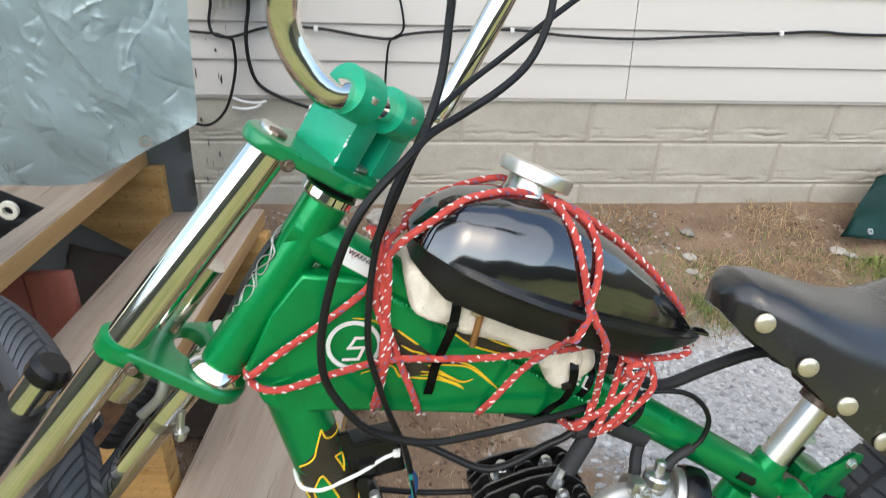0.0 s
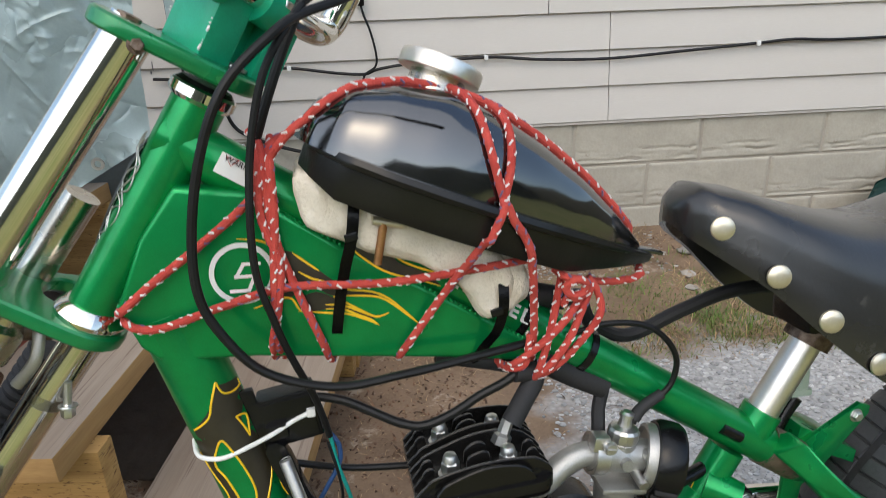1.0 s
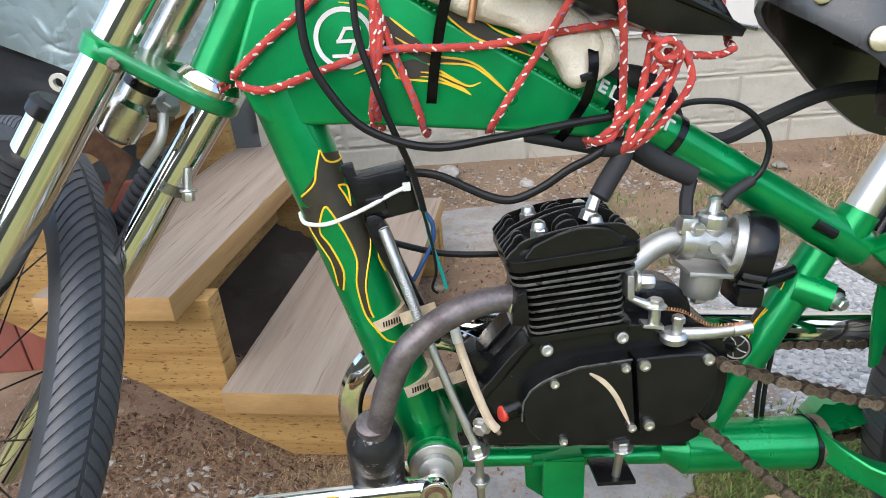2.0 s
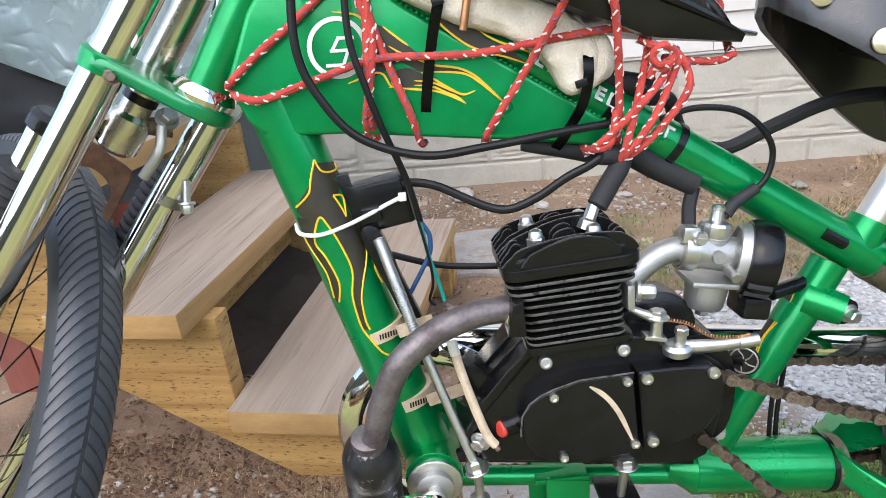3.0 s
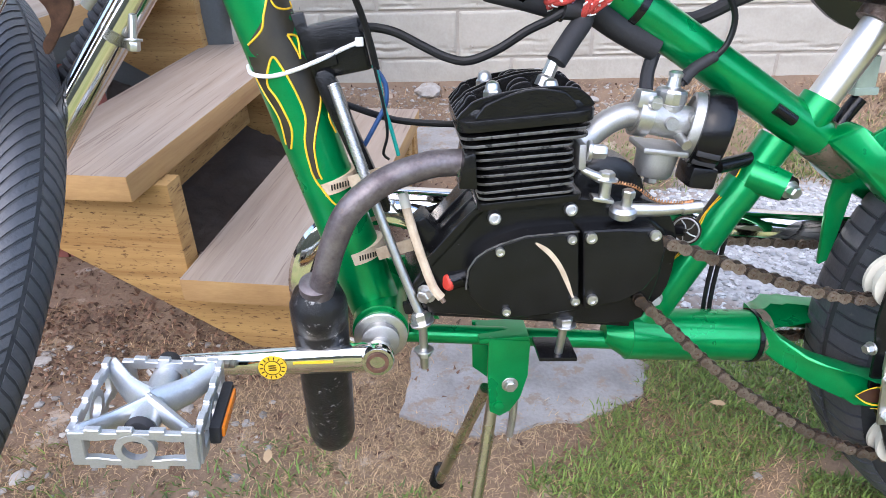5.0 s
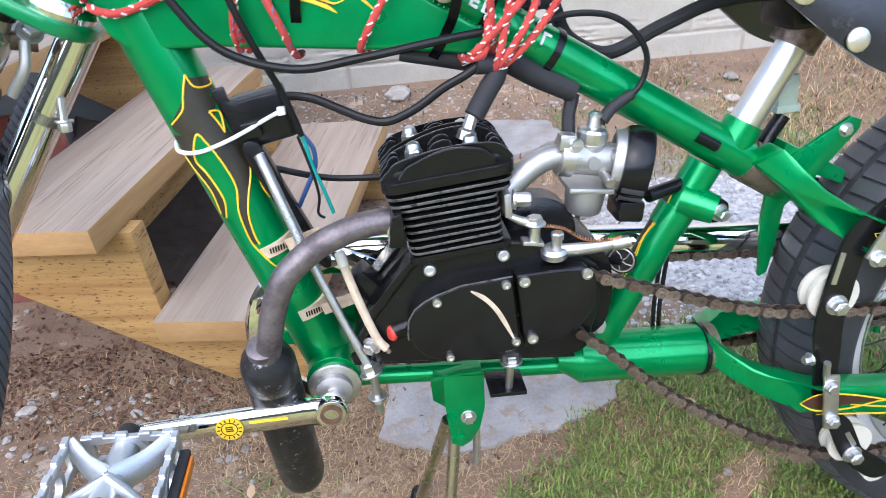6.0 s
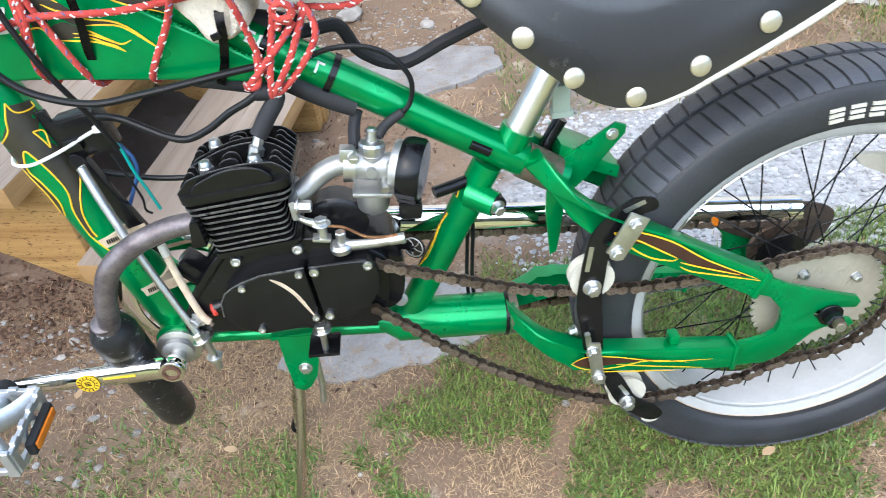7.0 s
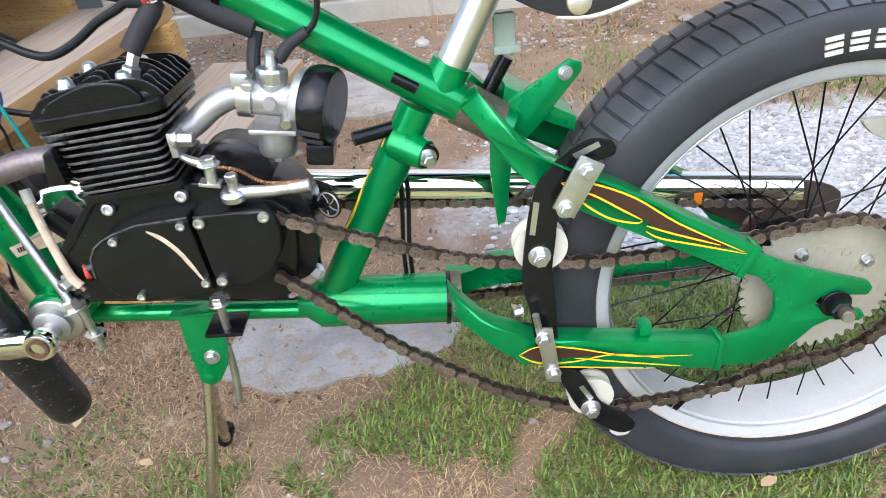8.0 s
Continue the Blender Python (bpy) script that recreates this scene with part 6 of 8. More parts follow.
    part("slide_tower", lathe([(0.0098, -0.005), (0.0105, 0.0), (0.0105, 0.012), (0.009, 0.014)], (0.3065, -0.04, 0.486), (0.0, 0, 1), 22), ALU, cb)
    bm = lathe([(0.0105, 0), (0.0112, 0.002), (0.0112, 0.008), (0.0098, 0.01), (0.005, 0.0115), (0.0042, 0.0185), (0.0052, 0.0188), (0.0052, 0.021), (0.003, 0.0225)], (0.3065, -0.04, 0.4985), (0, 0, 1), 14)
    part("tower_cap", bm, STEEL, cb, "faceted cap", sharp=20)
    part("bowl_flange", box((0.307, -0.04, 0.4665), (0.034, 0.034, 0.0045), w=0.002), ALU, cb)
    part("float_bowl", lathe([(0.0125, 0), (0.0138, 0.002), (0.0148, 0.012), (0.0155, 0.019)], (0.3075, -0.04, 0.4455), (0, 0, 1), 26), ALU, cb, "float bowl")
    part("drain_screw", hexbolt((0.3075, -0.04, 0.4455), (0, 0, -1), 0.005, 0.005), STEEL, cb)
    part("clamp_ring", lathe([(0.0128, -0.005), (0.0152, -0.005), (0.0152, 0.005), (0.0128, 0.005)], (0.288, -0.04, 0.488), (1, 0, -0.05), 24, close=True), STEEL, cb)
    part("clamp_lug", box((0.286, -0.046, 0.5005), (0.012, 0.012, 0.012), w=0.002), STEEL, cb)
    bm = lathe([(0.0048, 0), (0.005, 0.002), (0.004, 0.004)], (0.2915, -0.052, 0.4995), (0, -1, 0), 18)
    box((0.2915, -0.0565, 0.4995), (0.006, 0.001, 0.0012), bm=bm)
    part("clamp_screw", bm, STEEL, cb)
    part("idle_screw", rod((0.316, -0.048, 0.478), (0.3175, -0.062, 0.4745), 0.0036, 12), STEEL, cb)
    part("jet_boss", rod((0.306, -0.048, 0.487), (0.306, -0.056, 0.487), 0.0045, 14), ALU, cb)
    part("side_boss", rod((0.322, -0.046, 0.492), (0.322, -0.055, 0.492), 0.0038, 14), ALU, cb)
    a = Vector((1, -0.28, -0.06)).normalized()
    o = Vector((0.325, -0.037, 0.4845))
    part("filter_ring", lathe([(0.012, 0.003), (0.019, 0.002), (0.0205, -0.0005), (0.023, 0.0), (0.0238, 0.003), (0.0238, 0.008), (0.012, 0.009)], o, a, 36), ALU, cb, "bright filter ring")
    part("air_filter", lathe([(0.02, 0.006), (0.0262, 0.007), (0.0275, 0.01), (0.028, 0.014), (0.0275, 0.0235), (0.0255, 0.0265), (0.02, 0.0265)], o, a, 36), BLACK, cb, "black plastic air filter can")
    for k in range(7):
        an = radians(-150 + 20 * k)
        q = a.to_track_quat("X", "Z").to_matrix()
        part("filter_slot", box(o + a * 0.0165 + q @ Vector((0, 0.0275 * math.cos(an), 0.0275 * math.sin(an))), (0.016, 0.003, 0.004), q, w=0.0008), RUBBER, cb)
    part("filter_skirt", box(o + a * 0.015 + Vector((0, -0.002, -0.033)), (0.02, 0.028, 0.016), w=0.003), BLACK, cb)
    part("choke_tube", tube([(0.362, -0.014, 0.4375), (0.385, -0.006, 0.4385), (0.403, 0.0, 0.44)], 0.0062, 12), BLACK, en)
    # exhaust
    ex_ = part("exhaust", tube([(0.148, -0.054, 0.4635), (0.134, -0.056, 0.465), (0.117, -0.06, 0.4645), (0.088, -0.067, 0.457), (0.061, -0.071, 0.438), (0.0455, -0.07, 0.410), (0.0345, -0.066, 0.377), (0.028, -0.064, 0.358)], 0.0102, 20), COPPER, bike, "heat-stained exhaust pipe with a black muffler")
    part("exhaust_flange", plate([(0.14, 0.45), (0.145, 0.475), (0.153, 0.477), (0.154, 0.449)], -0.075, -0.03, 0.002), FIN, ex_)
    part("flange_bolt", hexbolt((0.147, -0.0585, 0.4585), (-0.3, -1, 0.1), 0.0055, 0.007), CHROME, ex_)
    A, Bm = Vector((0.0285, -0.063, 0.372)), Vector((0.0165, 0.01, 0.163))
    ln = (Bm - A).length
    part("muffler", lathe([(0.0115, -0.002), (0.0135, 0.003), (0.02, 0.009), (0.0228, 0.018), (0.0232, 0.036), (0.0222, 0.038), (0.0222, 0.041), (0.0228, 0.043), (0.0222, ln - 0.022), (0.0202, ln - 0.011), (0.0145, ln - 0.004), (0.006, ln)], A, Bm - A, 32), SCUFFED, ex_, "black muffler can")
    part("muffler_collar", lathe([(0.0098, -0.006), (0.0135, -0.004), (0.0135, 0.006), (0.0125, 0.008)], A, Bm - A, 24), COPPER, ex_)
    # mounting studs and plates under the case
    for x, y, z0, z1, lean_ in ((0.11, -0.054, 0.281, 0.334, 0.0), (0.2285, -0.056, 0.286, 0.322, 0.003)):
        st = part("mount_stud", rod((x - lean_, y + 0.006, z0), (x, y, z1), 0.0036, 12), STEEL, bike)
        part("stud_nut", hexbolt((x, y, z1 - 0.003), (0, 0, 1), 0.007, 0.0065), STEEL, st)
        if x < 0.2:
            part("stud_nut", hexbolt((x, y + 0.005, 0.3), (0, 0, -1), 0.006, 0.006), STEEL, st)
        else:
            part("mount_plate", box((0.224, -0.042, 0.287), (0.033, 0.034, 0.004), Matrix.Rotation(radians(4), 3, "Y"), w=0.001), BLACK, st)


build_engine()


# ---- drivetrain in front ----
def build_crank():
    cr = part("crank", rod((0.074, -0.08, 0.305), (0.074, 0.09, 0.313), 0.0085, 18), STEEL, bike, "chrome crank arm with a grey cage pedal")
    cr.location.y = 0.0095
    for r, y0, y1, m in ((0.0245, -0.034, -0.04, ALU), (0.021, -0.04, -0.046, STEEL), (0.023, -0.046, -0.05, STEEL), (0.016, -0.05, -0.058, ALU)):
        part("bearing_cup", lathe([(r - 0.002, 0), (r, 0.001), (r, abs(y1 - y0) - 0.001), (r - 0.002, abs(y1 - y0))], (0.074, y0, 0.3115 + y0 * 0.05), (0, -1, -0.05), 32), m, cr)
    bm = bmesh.new()
    A, Bc = Vector((0.0715, -0.074, 0.3045)), Vector((-0.094, -0.077, 0.3105))
    n = 16
    rows = []
    for i in range(n + 1):
        t = i / n
        p = A.lerp(Bc, t)
        hgt = 0.0128 - 0.0045 * t
        th = 0.0066 - 0.001 * t
        if t < 0.04 or t > 0.96:
            hgt *= 0.75
        rows.append([bm.verts.new(p + Vector((0, s * th * c2, hgt * s2))) for s, c2, s2 in ((-1, 0.25, 1), (-1, 0.82, 0.74), (-1, 1, 0.2), (-1, 0.96, -0.5), (-1, 0.4, -1), (1, 0.6, -1), (1, 1, 0), (1, 0.6, 1))])
    for a, b in zip(rows, rows[1:]):
        for k in range(8):
            bm.faces.new((a[k], a[(k + 1) % 8], b[(k + 1) % 8], b[k]))
    bm.faces.new(rows[0][::-1])
    bm.faces.new(rows[-1])
    bmesh.ops.recalc_face_normals(bm, faces=bm.faces)
    part("crank_arm", bm, CHROME, cr, "bright chrome crank arm", sharp=70)
    part("crank_eye", lathe([(0.0125, 0), (0.0138, 0.002), (0.0138, 0.012), (0.0125, 0.014)], (0.0715, -0.0675, 0.3045), (0, -1, 0), 28), CHROME, cr)
    part("crank_bolt", lathe([(0.0092, 0), (0.0092, 0.002), (0.0065, 0.0022), (0.006, -0.001)], (0.0715, -0.0812, 0.3045), (0, -1, 0), 24), RUST_DULL, cr, "rusty crank bolt")
    # round yellow sticker: a ring, a disc and plain bars
    c = Vector((-0.0125, -0.0822, 0.3065))
    part("sticker", lathe([(0.001, 0), (0.0112, 0), (0.0112, 0.0004), (0.001, 0.0004)], c, (0, -1, 0), 30), YELLOW, cr, "round yellow sticker")
    bm = lathe([(0.0062, 0), (0.0068, 0), (0.0068, 0.0003), (0.0062, 0.0003)], c + Vector((0, -0.0006, 0)), (0, -1, 0), 28, close=True)
    for k in range(14):
        a = 2 * math.pi * k / 14
        box(c + Vector((0.0088 * math.cos(a), -0.0007, 0.0088 * math.sin(a))), (0.0008, 0.0004, 0.0026), Matrix.Rotation(-(a - math.pi / 2), 3, "Y"), bm=bm)
    for dz in (-0.002, 0, 0.002):
        box(c + Vector((0, -0.0007, dz)), (0.006, 0.0004, 0.0009), bm=bm)
    part("sticker_marks", bm, DECAL, cr)
    part("sticker_strip", box((0.02, -0.0816, 0.3085), (0.032, 0.0006, 0.0022), Matrix.Rotation(radians(2), 3, "Y")), YELLOW, cr)
    # pedal: cast cage with toothed rims, a cross bridge and an amber reflector
    tilt = Matrix.Translation((-0.088, -0.128, 0.314)) @ Matrix.Rotation(radians(5), 4, "X") @ Matrix.Rotation(radians(7), 4, "Y")
    pd = part("pedal", bmesh.new(), PEDAL_ALU, bike, "grey cast aluminium cage pedal with amber reflectors")

    def sub(name, bm, m, label=""):
        bm.transform(tilt)
        part(name, bm, m, pd, label)

    def toothed(length, axis, off):
        bm = bmesh.new()
        # a cast wall: two toothed rails joined by end posts and a round boss
        poly = []
        n = 8
        for i in range(n):
            x0 = -length / 2 + length * i / n
            x1 = x0 + length / n
            z = 0.0145 + (0.0028 if i % 2 else 0)
            poly += [(x0, z), (x1, z)]
        up = poly + [(length / 2, 0.0085), (length * 0.3, 0.0075), (length * 0.16, 0.0092), (-length * 0.16, 0.0092), (-length * 0.3, 0.0075), (-length / 2, 0.0085)]
        b = plate(up, -0.0025, 0.0025, 0.0006, 1)
        plate([(x, -z) for x, z in up], -0.0025, 0.0025, 0.0006, 1, bm=b)
        for s_ in (-1, 1):
            box((s_ * (length / 2 - 0.0045), 0, 0), (0.009, 0.005, 0.02), w=0.0008, seg=1, bm=b)
        lathe([(0.0085, -0.0027), (0.0135, -0.0027), (0.0135, 0.0027), (0.0085, 0.0027)], (0, 0, 0), (0, 1, 0), 24, b, close=True)
        if axis == "y":
            b.transform(Matrix.Rotation(radians(90), 4, "Z"))
        b.transform(Matrix.Translation(off))
        return b

    sub("outer_rim", toothed(0.082, "x", (0, -0.037, 0)), PEDAL_ALU)
    sub("inner_rim", toothed(0.07, "x", (0.004, 0.037, 0)), PEDAL_ALU)
    sub("side_rim", toothed(0.074, "y", (-0.0405, 0, 0)), PEDAL_ALU)
    sub("side_rim", toothed(0.074, "y", (0.0405, 0, 0)), PEDAL_ALU)
    for s in (-1, 1):
        for q in (-1, 1):
            bm = tube([(s * 0.038, q * 0.035, 0.01), (s * 0.021, q * 0.017, 0.004), (0, 0, 0.0045)], (0.0085, 0.0135), 14, flat=0.42)
            sub("bridge_arm", bm, PEDAL_ALU)
    sub("barrel", tube([(0, -0.0235, 0.0045), (0, 0.036, 0)], 0.0105, 20, smooth=False), PEDAL_ALU)
    sub("end_cap", lathe([(0.009, 0), (0.0105, 0.003), (0.0075, 0.0065), (0.001, 0.008)], (0, -0.024, 0.0055), (0, -1, 0.25), 22), RUBBER, "black end cap")
    sub("spindle", rod((0, 0.036, 0), (-0.004, 0.058, -0.002), 0.0085, 16), RUBBER)
    sub("reflector_holder", box((0.0475, 0.004, -0.004), (0.008, 0.05, 0.016), w=0.002), RUBBER)
    sub("reflector", box((0.0522, 0.004, -0.004), (0.003, 0.042, 0.009), w=0.001), ORANGE, "amber reflector")
    # far-side chainring behind a chrome ring
    bm = lathe([(0.066, 0.0), (0.066, 0.0065), (0.07, 0.0075), (0.08, 0.0058), (0.0865, 0.003), (0.0895, -0.002), (0.0885, -0.005), (0.085, -0.003)], (0.074, 0.05, 0.312), (0, -1, 0), 56, close=True)
    bmesh.ops.delete(bm, geom=[v for v in bm.verts if v.co.x > 0.06 and v.co.z < 0.33], context="VERTS")
    cgd = part("chain_guard", bm, CHROME, bike, "curved chrome chain guard")
    part("spider", plate(round_poly([(0.074 + (0.068 if k % 2 else 0.03) * math.cos(2 * math.pi * k / 10), 0.312 + (0.068 if k % 2 else 0.03) * math.sin(2 * math.pi * k / 10)) for k in range(10)], 3), 0.047, 0.052), GREEN, cgd)
    bm = bmesh.new()
    sect = [(0.006, 0.0105), (0.0, 0.0112), (-0.0045, 0.0092), (-0.0082, 0.0052), (-0.0108, -0.001), (-0.0122, -0.008), (-0.0116, -0.013), (-0.009, -0.0135), (-0.007, -0.004), (0.0, 0.006)]
    rows = [[bm.verts.new((x, 0.06 + v, z + w)) for v, w in sect] for x, z in ((0.085, 0.398), (0.19, 0.386), (0.3, 0.3735), (0.4, 0.3605), (0.5, 0.3475), (0.6, 0.3345), (0.7, 0.321), (0.79, 0.309))]
    for r0, r1 in zip(rows, rows[1:]):
        for k in range(len(sect)):
            bm.faces.new((r0[k], r0[(k + 1) % len(sect)], r1[(k + 1) % len(sect)], r1[k]))
    bm.faces.new(rows[0])
    bm.faces.new(rows[-1][::-1])
    bmesh.ops.recalc_face_normals(bm, faces=bm.faces)
    gb = part("guard_bar", bm, CHROME, bike, "long chrome chain guard bar", sharp=60)
    part("guard_bar_lip", tube([(0.3, 0.058, 0.362), (0.5, 0.058, 0.336)], 0.004, 10, smooth=False), RUST, gb)
    part("guard_end", plate(round_poly([(0.66, 0.33), (0.7, 0.318), (0.79, 0.31), (0.84, 0.29), (0.83, 0.25), (0.79, 0.245), (0.7, 0.285)]), 0.066, 0.07, 0.001), EARTHY, gb)


build_crank()


def build_stand():
    ks = part("kickstand", plate([(0.17, 0.286), (0.208, 0.281), (0.2065, 0.244), (0.2, 0.22), (0.19, 0.2045), (0.18, 0.199), (0.1705, 0.205), (0.1685, 0.25)], -0.018, -0.013, 0.001), GREEN, bike, "green kickstand bracket with two worn steel legs")
    part("far_cheek", plate([(0.158, 0.286), (0.205, 0.281), (0.2035, 0.25), (0.18, 0.215), (0.158, 0.235)], 0.014, 0.019, 0.001), GREEN, ks)
    part("top_web", box((0.184, 0.0, 0.283), (0.046, 0.034, 0.005), w=0.001), GREEN, ks)
    part("stand_bolt", hexbolt((0.1895, -0.018, 0.2352), (0, -1, 0), 0.0056, 0.005), STEEL, ks)
    part("rivet", lathe([(0.005, 0), (0.005, 0.0015), (0.003, 0.002)], (0.1795, -0.018, 0.211), (0, -1, 0), 18), GREEN, ks)
    inv = BIKE.inverted()
    foot1, foot2 = inv @ Vector((0.135, 0.565, -0.004)), inv @ Vector((0.113, 0.712, 0.006))
    part("stand_leg", tube([(0.176, -0.006, 0.215), Vector((0.176, -0.006, 0.2)).lerp(foot1, 0.35), foot1], 0.0062, 14), CHROME_OLD, ks, "rust-streaked steel leg")
    part("stand_leg", tube([(0.17, 0.006, 0.215), Vector((0.165, 0.006, 0.2)).lerp(foot2, 0.5), foot2], 0.0062, 14), CHROME_OLD, ks)
    part("rubber_foot", lathe([(0.007, -0.016), (0.0095, -0.012), (0.0095, 0.008), (0.007, 0.012)], foot2 + Vector((0.002, -0.002, 0.014)), (-0.4, -0.3, -1), 16), BLACK, ks)
    part("spring", tube([(0.198, 0.004, 0.232), (0.197, 0.002, 0.19), (0.193, 0.0, 0.16)], 0.004, 10), STEEL, ks)


build_stand()


# ---- saddle and handlebar ----
def interp(x, tab):
    for (a, *va), (b, *vb) in zip(tab, tab[1:]):
        if x <= b:
            t = (x - a) / (b - a)
            t = max(0, t)
            return [p + (q - p) * t for p, q in zip(va, vb)]
    return list(tab[-1][1:])


def build_saddle():
    tab = [(0.356, 0.008, 0.674, 0.66), (0.361, 0.023, 0.683, 0.653), (0.375, 0.0405, 0.690, 0.642), (0.405, 0.0595, 0.684, 0.620), (0.445, 0.0745, 0.670, 0.582), (0.488, 0.0815, 0.657, 0.546), (0.515, 0.083, 0.652, 0.531), (0.54, 0.084, 0.652, 0.5275), (0.572, 0.085, 0.657, 0.535), (0.6, 0.0855, 0.664, 0.548), (0.635, 0.086, 0.672, 0.565), (0.69, 0.084, 0.686, 0.592), (0.755, 0.068, 0.69, 0.63), (0.775, 0.03, 0.68, 0.65)]
    xs = [0.356 + (0.775 - 0.356) * (0.5 - 0.5 * math.cos(math.pi * i / 44)) for i in range(45)]
    bm = bmesh.new()
    rows = []
    for x in xs:
        w, zt, zb = interp(x, tab)
        ring = []
        for k in range(25):
            f = -1 + 2 * k / 24
            a = abs(f)
            s = 1 if f > 0 else -1
            if a < 0.62:
                u = a / 0.62
                y, z = w * 0.9 * math.sin(u * math.pi / 2) ** 0.95, zt - (zt - zb) * 0.46 * (1 - math.cos(u * math.pi / 2)) ** 1.25
            else:
                u = (a - 0.62) / 0.38
                y, z = w * (0.9 + 0.1 * math.sin(u * math.pi / 2)), zt - (zt - zb) * (0.46 + 0.54 * u)
            ring.append(bm.verts.new((x, s * y + 0.004, z)))
        rows.append(ring)
    for a, b in zip(rows, rows[1:]):
        for k in range(24):
            bm.faces.new((a[k], a[k + 1], b[k + 1], b[k]))
    bm.faces.new(rows[0])
    bm.faces.new(rows[-1][::-1])
    bmesh.ops.recalc_face_normals(bm, faces=bm.faces)
    bmesh.ops.solidify(bm, geom=bm.faces[:], thickness=0.005)
    sd = part("saddle", bm, LEATHER, bike, "wide black vinyl saddle with silver rivets", sharp=50)
    for x, y, z in ((0.3745, -0.0415, 0.6645), (0.4095, -0.059, 0.630), (0.446, -0.0705, 0.596), (0.4845, -0.0775, 0.5605), (0.5355, -0.0795, 0.538), (0.5865, -0.081, 0.5575), (0.638, -0.082, 0.586), (0.69, -0.08, 0.612)):
        part("rivet", lathe([(0.0088, 0), (0.0084, 0.0014), (0.006, 0.0026), (0.003, 0.003)], (x, y + 0.0005, z), (-0.25 if x < 0.46 else 0.02, -1, 0.1), 20), RIVET, sd, "domed silver rivet")
    edge = []
    for x in (0.52, 0.545, 0.575, 0.6, 0.635, 0.67, 0.71, 0.74):
        w, zt, zb = interp(x, tab)
        edge.append((x, -w * 0.995 + 0.004, zb - 0.001))
    part("piping", tube(edge, (0.0012, 0.0042), 10), CREAM, sd, "white edge piping")
    part("seat_pan", plate([(0.44, 0.635), (0.5, 0.615), (0.6, 0.62), (0.7, 0.64), (0.7, 0.63), (0.6, 0.6), (0.5, 0.6), (0.44, 0.62)], -0.04, 0.045), BLACK, sd)
    po = part("seat_post", tube([(0.436, 0, 0.462), (0.486, 0, 0.548)], 0.0132, 22, smooth=False), SATIN, bike, "satin chrome seat post")
    part("post_clamp", tube([(0.484, 0, 0.545), (0.494, 0, 0.562)], 0.019, 18, smooth=False), RUST, po)
    part("saddle_bracket", box((0.495, 0.004, 0.585), (0.05, 0.05, 0.05), w=0.006), BLACK, po)
    # folded lock holder behind the post
    part("lock_bracket", tube([(0.477, 0.018, 0.451), (0.487, 0.02, 0.467), (0.4965, 0.02, 0.4815)], 0.0068, 14), BLACK, po)
    part("clear_reflector", box((0.4955, 0.02, 0.503), (0.018, 0.014, 0.03), w=0.003), CLEAR, po, "clear pale green plastic lamp body")
    part("lamp_base", box((0.4965, 0.02, 0.4885), (0.022, 0.016, 0.007), w=0.002), CLEAR, po)


build_saddle()


